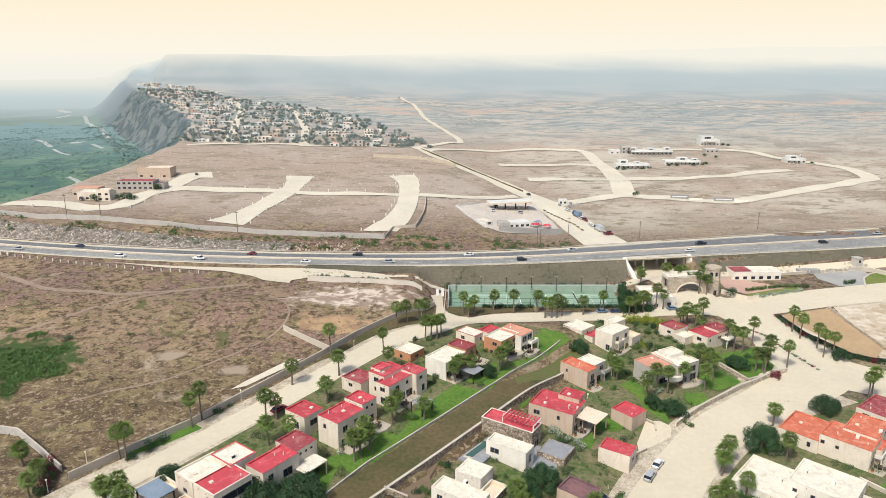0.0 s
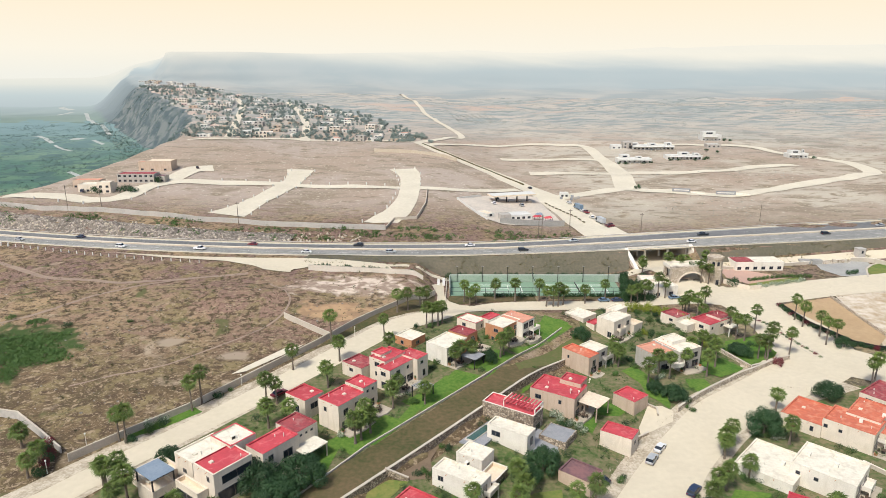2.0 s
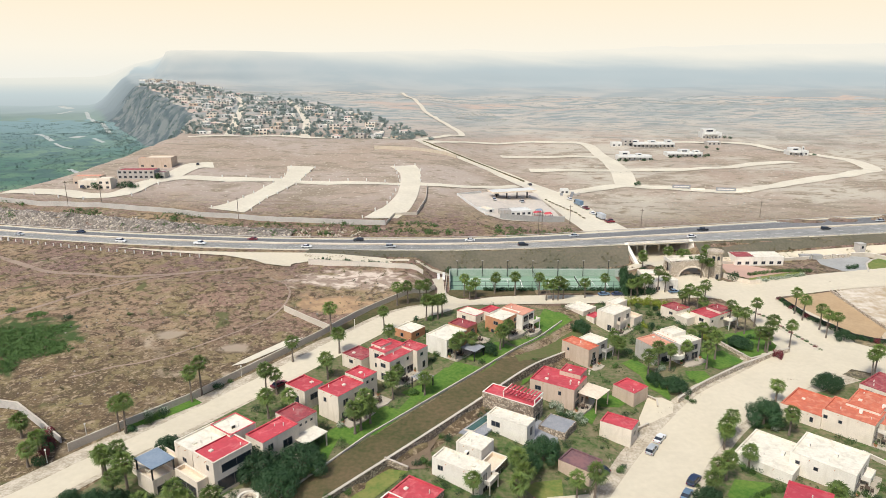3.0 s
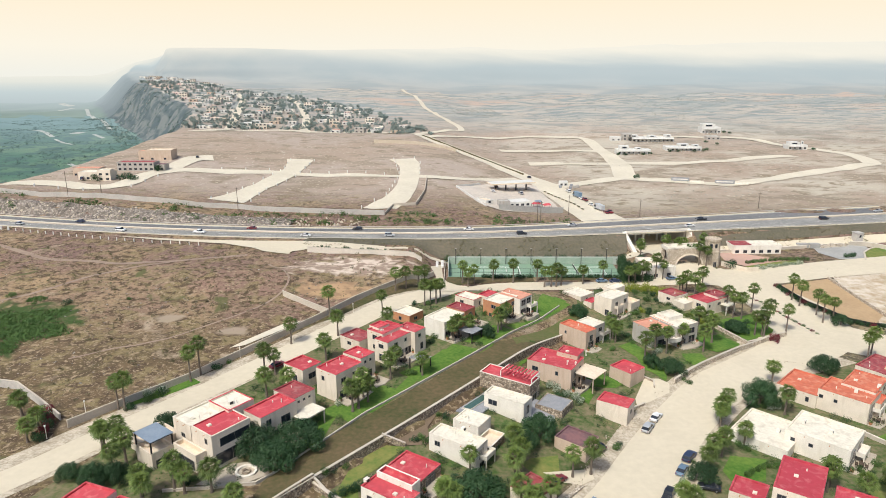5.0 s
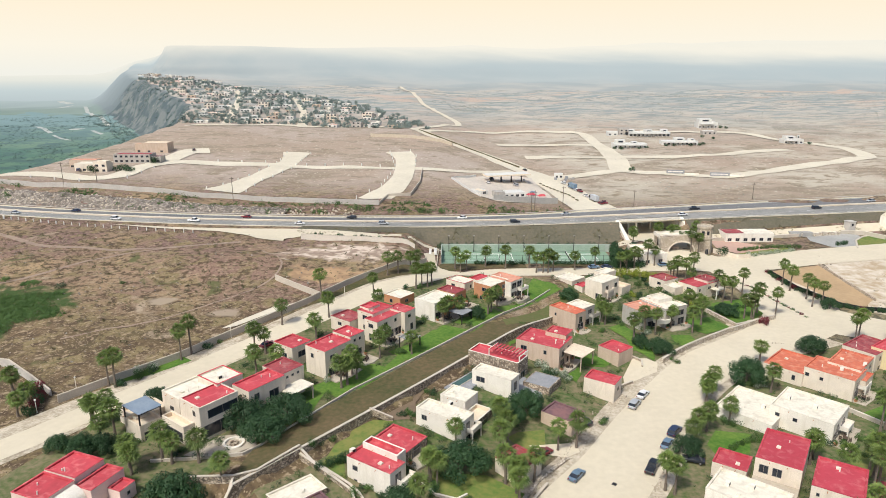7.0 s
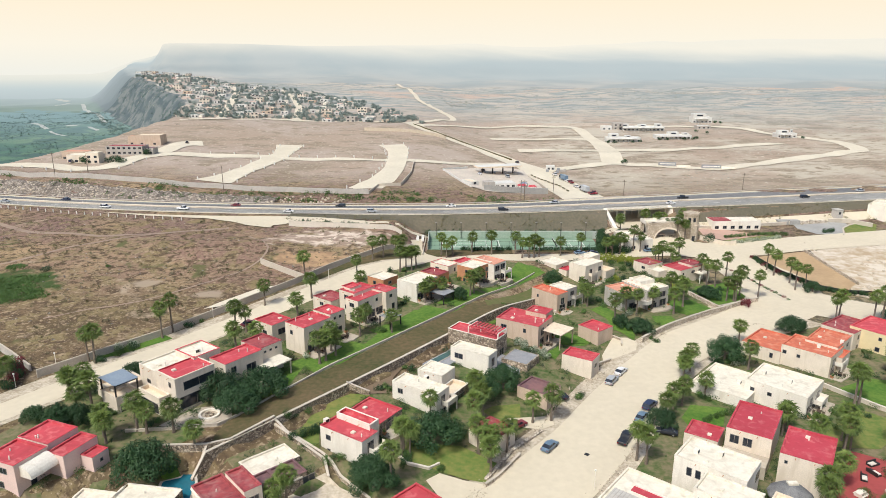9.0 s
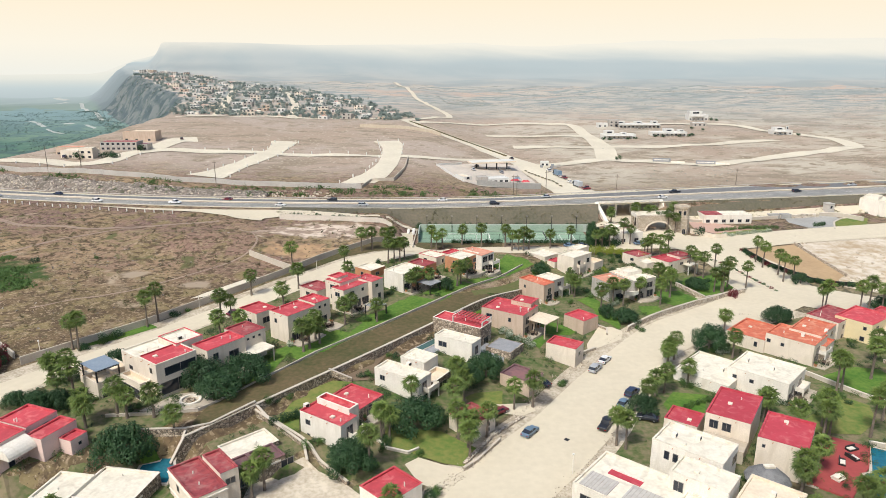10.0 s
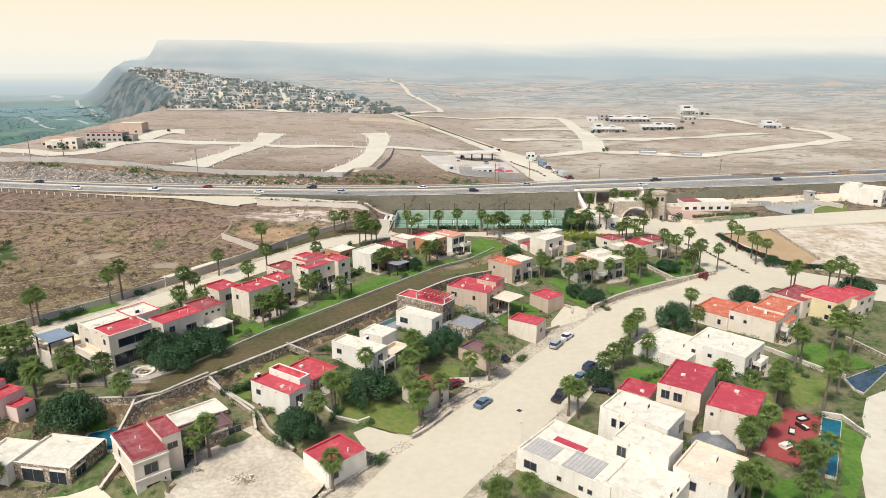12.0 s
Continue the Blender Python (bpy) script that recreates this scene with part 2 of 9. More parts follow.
    "thatch": mat("grey_palm_thatch", (0.235, 0.23, 0.225), (0.13, 0.13, 0.13), big=0.8, fine=6, bump=0.6),
    # thicket green lifted and blued in the colour for the valley haze
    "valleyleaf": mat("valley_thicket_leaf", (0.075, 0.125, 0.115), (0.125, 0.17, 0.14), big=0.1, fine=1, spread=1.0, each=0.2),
    "valleytrack": mat("pale_valley_track", (0.42, 0.425, 0.38), (0.33, 0.35, 0.32), big=0.05, fine=0.3),
    "rock": stone_mat("cut_rock", ((0.11, 0.092, 0.078), (0.235, 0.195, 0.155), (0.40, 0.345, 0.285)), 0.9, (0.12, 0.10, 0.08)),
    # village tree green, paled in the colour as the haze would
    "villageleaf": mat("hazed_village_tree_leaf", (0.125, 0.165, 0.15), (0.19, 0.22, 0.19), big=0.1, fine=1, spread=1.0, each=0.2),
}


def ground_material():
    """Brown dry grassland with bare pale patches; green on the valley floor, scrub-covered slopes beyond, both with
    distance haze in their colour.
    """
    m = bpy.data.materials.new("dry_grassland")
    m.use_nodes = True
    n, link = m.node_tree.nodes, m.node_tree.links.new
    b = n["Principled BSDF"]
    b.inputs["Roughness"].default_value, b.inputs["Specular IOR Level"].default_value = 1.0, 0.1
    geo = n.new("ShaderNodeNewGeometry")
    pos = geo.outputs["Position"]
    sep = n.new("ShaderNodeSeparateXYZ")
    link(pos, sep.inputs[0])

    def noise_at(scale, detail=6, distort=0.0, stretch=None):
        k = n.new("ShaderNodeTexNoise")
        k.inputs["Scale"].default_value, k.inputs["Detail"].default_value, k.inputs["Distortion"].default_value = scale, detail, distort
        if stretch:
            mp = n.new("ShaderNodeMapping")
            mp.inputs["Scale"].default_value = stretch
            link(pos, mp.inputs["Vector"])
            link(mp.outputs["Vector"], k.inputs["Vector"])
        else:
            link(pos, k.inputs["Vector"])
        return k.outputs["Fac"]

    def ramp(value, lo, hi):
        r = n.new("ShaderNodeMapRange")
        r.interpolation_type = "SMOOTHSTEP"
        r.inputs["From Min"].default_value, r.inputs["From Max"].default_value = lo, hi
        link(value, r.inputs["Value"])
        return r.outputs["Result"]

    def blend(fac, a, c):
        k = n.new("ShaderNodeMix")
        k.data_type = "RGBA"
        link(fac, k.inputs["Factor"])
        for socket, value in ((k.inputs["A"], a), (k.inputs["B"], c)):
            if isinstance(value, tuple):
                socket.default_value = (*value, 1)
            else:
                link(value, socket)
        return k.outputs["Result"]

    def times(a, c):
        k = n.new("ShaderNodeMath")
        k.operation = "MULTIPLY"
        link(a, k.inputs[0])
        link(c, k.inputs[1])
        return k.outputs[0]

    grass = blend(ramp(noise_at(0.022, 8, 0.6), 0.42, 0.60), (0.235, 0.148, 0.112), (0.335, 0.235, 0.135))
    dark = blend(ramp(noise_at(0.05, 8, 0.6), 0.40, 0.62), (0.155, 0.108, 0.062), (0.10, 0.075, 0.042))
    grass = blend(ramp(sep.outputs["Y"], 212, 165), grass, dark)
    grass = blend(times(ramp(sep.outputs["Y"], 232, 262), ramp(noise_at(0.03, 7, 0.5), 0.36, 0.56)), grass, (0.20, 0.125, 0.108))
    grass = blend(ramp(noise_at(0.13, 9, 0.8), 0.46, 0.62), grass, (0.215, 0.165, 0.085))
    grass = blend(ramp(noise_at(0.36, 12, 0.4), 0.46, 0.63), grass, (0.092, 0.064, 0.04))
    grass = blend(ramp(noise_at(0.75, 9, 0.3), 0.53, 0.68), grass, (0.32, 0.24, 0.155))
    grass = blend(ramp(noise_at(0.075, 11, 0.9), 0.60, 0.76), grass, (0.38, 0.295, 0.205))
    grass = blend(ramp(noise_at(2.0, 6), 0.58, 0.70), grass, (0.36, 0.28, 0.19))
    grass = blend(ramp(noise_at(1.3, 8, 0.5), 0.56, 0.68), grass, (0.085, 0.06, 0.036))
    grass = blend(ramp(noise_at(0.06, 7, 1.0), 0.63, 0.72), grass, (0.115, 0.115, 0.05))

    def blot(cx, cy, rx, ry, lo, hi):
        """A ragged patch round a place in the plan."""
        mp = n.new("ShaderNodeMapping")
        mp.inputs["Location"].default_value, mp.inputs["Scale"].default_value = (-cx / rx, -cy / ry, 0), (1 / rx, 1 / ry, 0)
        link(pos, mp.inputs["Vector"])
        far_off = n.new("ShaderNodeVectorMath")
        far_off.operation = "LENGTH"
        link(mp.outputs["Vector"], far_off.inputs[0])
        k = n.new("ShaderNodeMath")
        k.operation = "MULTIPLY_ADD"
        k.inputs[1].default_value = 2.4
        link(noise_at(0.11, 10, 0.6), k.inputs[0])
        link(far_off.outputs["Value"], k.inputs[2])
        return ramp(k.outputs[0], hi, lo)

    grass = blend(blot(-33, 245, 29, 13, 1.7, 2.25), grass, blend(ramp(noise_at(0.25, 10, 0.6), 0.42, 0.6), (0.30, 0.22, 0.165), (0.60, 0.49, 0.385)))
    grass = blend(blot(-38, 219, 15, 9, 1.8, 2.2), grass, blend(ramp(noise_at(0.2, 8, 0.4), 0.4, 0.6), (0.42, 0.275, 0.155), (0.30, 0.195, 0.115)))
    grass = blend(blot(-64, 184, 9, 4, 1.4, 2.0), grass, (0.32, 0.25, 0.18))
    grass = blend(blot(-86, 195, 8, 4, 1.4, 2.0), grass, (0.33, 0.26, 0.185))
    grass = blend(blot(-133, 190, 22, 20, 1.7, 2.2), grass, (0.055, 0.085, 0.028))
    far = blend(ramp(sep.outputs["X"], -10, 120), (0.385, 0.31, 0.25), (0.45, 0.39, 0.305))
    far = blend(ramp(noise_at(0.012, 8, 0.4), 0.42, 0.6), far, (0.35, 0.27, 0.205))
    far = blend(ramp(noise_at(0.045, 9, 0.6, (0.55, 1.0, 1.0)), 0.50, 0.66), far, (0.27, 0.215, 0.155))
    far = blend(ramp(noise_at(0.16, 11, 0.4, (0.6, 1.0, 1.0)), 0.52, 0.68), far, (0.25, 0.20, 0.14))
    far = blend(ramp(noise_at(0.5, 8), 0.56, 0.72), far, (0.51, 0.445, 0.345))
    col = blend(ramp(sep.outputs["Y"], 330, 420), grass, far)
    # scrub slopes, cooled and paled in the colour to stand in for haze
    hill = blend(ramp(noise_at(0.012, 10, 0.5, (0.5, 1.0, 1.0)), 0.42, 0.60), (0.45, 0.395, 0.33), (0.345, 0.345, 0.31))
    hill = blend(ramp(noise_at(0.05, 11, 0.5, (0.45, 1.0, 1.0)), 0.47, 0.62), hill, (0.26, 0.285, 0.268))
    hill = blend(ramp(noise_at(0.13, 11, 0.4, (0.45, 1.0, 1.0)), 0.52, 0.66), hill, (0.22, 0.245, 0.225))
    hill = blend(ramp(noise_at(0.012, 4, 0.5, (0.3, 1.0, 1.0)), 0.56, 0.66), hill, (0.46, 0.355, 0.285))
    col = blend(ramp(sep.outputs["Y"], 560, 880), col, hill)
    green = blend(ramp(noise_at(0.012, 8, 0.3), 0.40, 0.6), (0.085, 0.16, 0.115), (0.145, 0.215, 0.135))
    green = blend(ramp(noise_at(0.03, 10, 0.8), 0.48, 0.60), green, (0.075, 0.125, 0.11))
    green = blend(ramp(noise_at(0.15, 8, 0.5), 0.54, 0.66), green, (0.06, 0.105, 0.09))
    # distance haze painted into the green: paler and bluer with y
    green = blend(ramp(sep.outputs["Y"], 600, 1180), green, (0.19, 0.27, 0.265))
    low = n.new("ShaderNodeMath")
    low.operation = "MULTIPLY"
    low.inputs[1].default_value = -1
    link(sep.outputs["Z"], low.inputs[0])
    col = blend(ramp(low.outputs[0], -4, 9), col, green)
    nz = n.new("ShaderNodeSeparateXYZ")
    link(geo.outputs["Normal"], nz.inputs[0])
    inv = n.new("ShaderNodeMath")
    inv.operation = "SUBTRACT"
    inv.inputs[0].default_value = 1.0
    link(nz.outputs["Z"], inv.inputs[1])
    # steep faces: dark scrub, with the haze's blue put into its tone
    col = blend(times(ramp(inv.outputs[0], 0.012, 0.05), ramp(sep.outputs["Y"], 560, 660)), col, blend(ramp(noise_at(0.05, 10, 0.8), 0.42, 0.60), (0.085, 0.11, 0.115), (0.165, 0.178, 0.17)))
    link(col, b.inputs["Base Color"])
    bp = n.new("ShaderNodeBump")
    bp.inputs["Strength"].default_value, bp.inputs["Distance"].default_value = 0.7, 0.4
    link(noise_at(0.6, 10), bp.inputs["Height"])
    link(bp.outputs["Normal"], b.inputs["Normal"])
    return m


M["earth"] = ground_material()

# ---- lie of the land ----
def sm(a, b, x):
    t = min(1.0, max(0.0, (x - a) / (b - a)))
    return t * t * (3 - 2 * t)


def mix(a, b, t):
    return a + (b - a) * t


def chan_uv(x, y):
    """Across and along the drainage strip between the two rows of houses."""
    return (x + 3.8) * 0.77 - (y - 153.4) * 0.638, (x + 3.8) * 0.638 + (y - 153.4) * 0.77


def hwy_y(x):
    """The highway's centre line: a shallow bend, then straight on both sides."""
    a = x + 21
    if a < 0:
        return 294.4 + (0.00065 * a * a if a > -250 else 40.6 - 0.325 * (a + 250))
    return 294.4 + (0.00122 * a * a if a < 80 else 7.8 + 0.195 * (a - 80))


def hwy_half(x):
    """Half the highway's width, which grows towards the slip lanes."""
    return float(np.interp(x, [-200, -60, 30, 90, 130, 200], [8.8, 9.3, 9.8, 12.0, 13.8, 16.0]))


def edge_x(y):
    """Where the plateau breaks off towards the green valley."""
    return float(np.interp(y, [300, 393, 427, 470, 540, 640, 780, 960, 1240, 1480, 1900], [-330, -264, -250, -246, -242, -248, -285, -392, -548, -668, -860]))


def ground_z(x, y):
    u, v = chan_uv(x, y)
    left = 6.2 + 3.2 * sm(130, 260, y)
    right = 0.3 + 2.2 * sm(140, 180, y) * (1 - sm(70, 96, x - 0.35 * (y - 180))) + 1.6 * sm(200, 280, y) * sm(60, 110, x)
    k = sm(10, 60, v)
    drop = 2.0 * (1 - sm(52, 64, v)) * sm(-75, -60, v)
    low = 1 - sm(-82, -65, v)
    s = sm(9.6 - 27 * k - 35 * low, 58 - 42 * k - 40 * low, u)
    z = mix(left, right, s)
    z -= drop * sm(9.2, 9.8, u) * (1 - s)
    z = min(z, mix(z, 1.9, (1 - sm(6.0, 8.0, abs(x + 39.5))) * (1 - sm(101.4, 102.6, y)) * sm(76, 80, y)))
    z = min(z, mix(z, 1.3, (1 - sm(9.5, 12.0, abs(x + 11.5 + 0.35 * (y - 86)))) * (1 - sm(97.8, 99.6, y - 0.45 * (x + 14))) * sm(70, 74, y)))
    if x < -47 and 80 < y < 112:
        edge = 91.4 + 0.45 * (x + 57)
        z = max(z, mix(z, 6.1, (1 - sm(-51.5, -48.5, x)) * sm(edge - 1.5, edge + 1.5, y)))
    t = sm(-14, 0, x) * sm(214, 238, y)
    z = mix(z, 2.6, t * (1 - sm(76, 110, x)))
    # beyond the highway
    side = sm(-20, 80, x + (y - 370) * 0.06)
    far = mix(9.6 + 8.5 * sm(345, 640, y) + 4.5 * (1 - sm(-210, -70, x)), 2.2 + 4.0 * sm(380, 580, y) + 8 * sm(560, 760, y), side)
    e = edge_x(y)
    far += 0.02 * max(0.0, y - 680) + min(14.0, 0.03 * max(0.0, y - 640)) * (1 - sm(e, e + 260, x))
    far = min(far, 78)
    hy = hwy_y(x)
    z = mix(z, far, sm(hy - 6, hy + 6, y))
    hw = hwy_half(x) + 1.2
    w = 1 - sm(hw, hw + 13, hy - y) if y < hy else 1 - sm(hw, hw + 8, y - hy)
    gap = sm(84, 86, x) * (1 - sm(113, 115, x))
    z = mix(z, 9.3, w * (1 - gap))
    if gap > 0:
        z = mix(z, 2.2, gap * (1 - sm(18, 34, abs(y - hy))))
    # valley
    if y > 560:
        e += 11 * noise.noise(Vector((y * 0.022, 3.1, 0))) + 5 * noise.noise(Vector((y * 0.07, 7.7, x * 0.01)))
    return mix(-15.0, z, sm(e - 52 - 0.09 * max(0, min(y, 1500) - 950), e, x))

# ---- tools ----
def mesh_of(name, bm, material):
    me = bpy.data.meshes.new(name)
    bm.to_mesh(me)
    bm.free()
    for k in material if isinstance(material, (list, tuple)) else [material]:
        me.materials.append(k)
    return me


def part(name, bm, material, parent=None, label=""):
    ob = new(name, mesh_of(name, bm, material))
    ob.parent = parent
    if label:
        ob["label"] = label
    return ob


def thing(name, m, label, category, group="", kind=""):
    ob = new(name)
    ob.empty_display_size = 0.5
    ob.matrix_basis = m
    return tagged(ob, label, category, group, kind)


def box(bm, x0, y0, z0, x1, y1, z1, m=None, slot=0):
    v = [bm.verts.new((x, y, z)) for z in (z0, z1) for y in (y0, y1) for x in (x0, x1)]
    if m is not None:
        for k in v:
            k.co = m @ k.co
    for q in ((0, 2, 3, 1), (4, 5, 7, 6), (0, 1, 5, 4), (1, 3, 7, 5), (3, 2, 6, 7), (2, 0, 4, 6)):
        bm.faces.new([v[i] for i in q]).material_index = slot
    return v


def bm_box(*a):
    bm = bmesh.new()
    box(bm, *a)
    return bm


def tube(bm, points, radii, sides=7, slot=0):
    """A closed tube along points, with a radius at each."""
    rings = []
    for i, p in enumerate(points):
        a, b = Vector(points[max(0, i - 1)]), Vector(points[min(len(points) - 1, i + 1)])
        q = (b - a).to_track_quat("Z", "Y")
        rings.append([bm.verts.new(Vector(p) + q @ Vector((radii[i] * math.cos(k * math.tau / sides), radii[i] * math.sin(k * math.tau / sides), 0))) for k in range(sides)])
    for r, s in zip(rings, rings[1:]):
        for k in range(sides):
            bm.faces.new((r[k], r[(k + 1) % sides], s[(k + 1) % sides], s[k])).material_index = slot
    bm.faces.new(rings[0][::-1]).material_index = slot
    bm.faces.new(rings[-1]).material_index = slot


def along(points, step):
    """Points every step metres along a plan line."""
    out = []
    for (x0, y0), (x1, y1) in zip(points, points[1:]):
        k = max(1, int(math.hypot(x1 - x0, y1 - y0) / step))
        out += [(x0 + (x1 - x0) * i / k, y0 + (y1 - y0) * i / k) for i in range(k)]
    return out + [points[-1]]


def smooth_line(points, step=3.0):
    """A line rounded through its points (Catmull-Rom)."""
    p = [Vector(q) for q in points]
    p = [2 * p[0] - p[1]] + p + [2 * p[-1] - p[-2]]
    out = []
    for a, b, c, d in zip(p, p[1:], p[2:], p[3:]):
        k = max(2, int((c - b).length / step))
        for i in range(k):
            t = i / k
            out.append(0.5 * ((2 * b) + (c - a) * t + (2 * a - 5 * b + 4 * c - d) * t * t + (3 * b - a - 3 * c + d) * t ** 3))
    return [tuple(q) for q in out + [p[-2]]]


PAVED, BEDS = [], []


def ribbon(name, points, widths, material, lift=0.08, label="", across=5, step=3.0, kind="structure", category="road", zfun=None):
    """A strip of road laid on the ground; widths: one number, or one at each point."""
    line = smooth_line(points, step)
    ws = widths if isinstance(widths, (list, tuple)) else [widths] * len(points)
    bm = bmesh.new()
    rows = []
    for i, p in enumerate(line):
        a, b = Vector(line[max(0, i - 1)]), Vector(line[min(len(line) - 1, i + 1)])
        d = (b - a).normalized()
        s = i / (len(line) - 1) * (len(ws) - 1)
        w = mix(ws[int(s)], ws[min(len(ws) - 1, int(s) + 1)], s - int(s))
        PAVED.append((p[0], p[1], w / 2))
        row = []
        for k in range(across + 1):
            o = (k / across - 0.5) * w
            x, y = p[0] + d.y * o, p[1] - d.x * o
            row.append(bm.verts.new((x, y, (zfun or rough_z)(x, y) + lift)))
        rows.append(row)
    for r, s in zip(rows, rows[1:]):
        for k in range(across):
            bm.faces.new((r[k], r[k + 1], s[k + 1], s[k])).normal_flip()
    bmesh.ops.recalc_face_normals(bm, faces=bm.faces)
    ob = part(name, bm, material)
    return tagged(ob, label, category, "", kind)


def lot_z(x, y):
    """The ground of the lots, level right up to the retaining wall of the channel."""
    u, v = chan_uv(x, y)
    if 3 < u < 10.6 and -75 < v < 60:
        x, y = x + 0.77 * (10.6 - u), y - 0.638 * (10.6 - u)
    return rough_z(x, y)


def platform(name, points, top, thick, material, label, category):
    """A level paved slab with its outline in the plan."""
    bm = bmesh.new()
    lo, hi = [bm.verts.new((*q, top - thick)) for q in points], [bm.verts.new((*q, top)) for q in points]
    bm.faces.new(hi)
    for i in range(len(points)):
        bm.faces.new((lo[i], lo[(i + 1) % len(points)], hi[(i + 1) % len(points)], hi[i]))
    bmesh.ops.recalc_face_normals(bm, faces=bm.faces)
    return tagged(part(name, bm, material), label, category, "", "structure")


def patch(name, points, material, lift=0.06, label="", category="lawn", kind="structure", step=3.5, zfun=None, parent=None):
    """A piece of ground cover laid on the ground inside an outline."""
    if category != "garden":
        BEDS.append(points)
    bm = bmesh.new()
    bm.faces.new([bm.verts.new((x, y, 0)) for x, y in along(list(points) + [points[0]], step)[:-1]])
    bmesh.ops.triangulate(bm, faces=bm.faces)
    for _ in range(4):
        long = [e for e in bm.edges if e.calc_length() > step * 1.5]
        if not long:
            break
        bmesh.ops.subdivide_edges(bm, edges=long, cuts=1)
        bmesh.ops.triangulate(bm, faces=bm.faces)
    for v in bm.verts:
        v.co.z = (zfun or lot_z)(v.co.x, v.co.y) + lift
    bmesh.ops.recalc_face_normals(bm, faces=bm.faces)
    if bm.faces and sum(f.normal.z for f in bm.faces) < 0:
        bmesh.ops.reverse_faces(bm, faces=bm.faces)
    ob = part(name, bm, material, parent)
    return tagged(ob, label, category, "", kind)


def wall_line(name, points, height, thick, material, label, category="wall", sunk=0.6, step=3.0, cap=None, kind="structure", base=None):
    """A wall that follows the ground along a plan line, with its cap."""
    line = along(points, step)
    made = None
    for nm, h0, h1, t, mt in (("wall", -sunk, height, thick, material),) + ((("cap", height, height + 0.14, thick + 0.1, cap),) if cap else ()):
        bm = bmesh.new()
        rows = []
        for i, p in enumerate(line):
            a, b = Vector(line[max(0, i - 1)]), Vector(line[min(len(line) - 1, i + 1)])
            d = (b - a).normalized()
            g = base(p[0], p[1]) if base else ground_z(p[0], p[1])
            row = []
            for o, h in ((-t / 2, h0), (t / 2, h0), (t / 2, h1), (-t / 2, h1)):
                row.append(bm.verts.new((p[0] + d.y * o, p[1] - d.x * o, g + h)))
            rows.append(row)
        for r, s in zip(rows, rows[1:]):
            for k in range(4):
                bm.faces.new((r[k], r[(k + 1) % 4], s[(k + 1) % 4], s[k]))
        bm.faces.new(rows[0])
        bm.faces.new(rows[-1][::-1])
        bmesh.ops.recalc_face_normals(bm, faces=bm.faces)
        ob = part(name if made is None else nm, bm, mt, made)
        if made is None:
            made = tagged(ob, label, category, "", kind)
    return made


def spaced(lo, hi, step, reach, grow=1.12, slow=None, until=0):
    """Even steps from lo to hi, then ever longer ones out to reach on both sides."""
    mid = list(np.arange(lo, hi + step, step))
    up, s = [], step
    while (up or mid)[-1] < reach[1]:
        s *= slow if slow and (up or mid)[-1] < until else grow
        up.append((up or mid)[-1] + s)
    down, s = [], step
    while (down or [mid[0]])[-1] > reach[0]:
        s *= grow
        down.append((down or [mid[0]])[-1] - s)
    return down[::-1] + mid + up


def sheet(name, xs, ys, zf, material):
    verts = [(x, y, zf(x, y)) for y in ys for x in xs]
    w = len(xs)
    faces = [(j * w + i, j * w + i + 1, (j + 1) * w + i + 1, (j + 1) * w + i) for j in range(len(ys) - 1) for i in range(w - 1)]
    me = bpy.data.meshes.new(name)
    me.from_pydata(verts, [], faces)
    me.polygons.foreach_set("use_smooth", [True] * len(faces))
    me.materials.append(material)
    return new(name, me)


def rough_z(x, y):
    """The ground with the unevenness of the open land."""
    z = ground_z(x, y)
    u, v = chan_uv(x, y)
    wild = sm(58, 66, -u) * sm(90, 120, y) * (1 - sm(262, 272, y)) + sm(330, 345, y)
    if wild > 0.01:
        z += wild * (1.1 * noise.fractal(Vector((x * 0.03, y * 0.03, 3.0)), 1.0, 2.0, 4 if y < 420 else 2))
    if -150 < x < -30 and 190 < y < 265:
        z += 2.6 * math.exp(-((x + 82) / 26) ** 2 - ((y - 231) / 11) ** 2) * (1 + 0.5 * noise.noise(Vector((x * 0.12, y * 0.12, 1))))
    if y > 700:
        z += 6 * sm(700, 1100, y) * noise.fractal(Vector((x * 0.006, y * 0.006, 8.0)), 1.0, 2.0, 3)
    return z - 30 * sm(1240, 1330, y)


wide = spaced(-310, 310, 2.6, (-4600, 4600), 1.07)
wide = sorted([x for x in wide if x > -312 or x < -720] + list(np.arange(-715, -312, 6.5)))
deep = spaced(40, 420, 2.6, (-900, 4850), slow=1.016, until=1250)
deep = sorted([y for y in deep if y < 600 or y > 1250] + list(np.arange(602, 1248, 6.0)))
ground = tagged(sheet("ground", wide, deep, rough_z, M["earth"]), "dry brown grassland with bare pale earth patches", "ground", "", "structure")


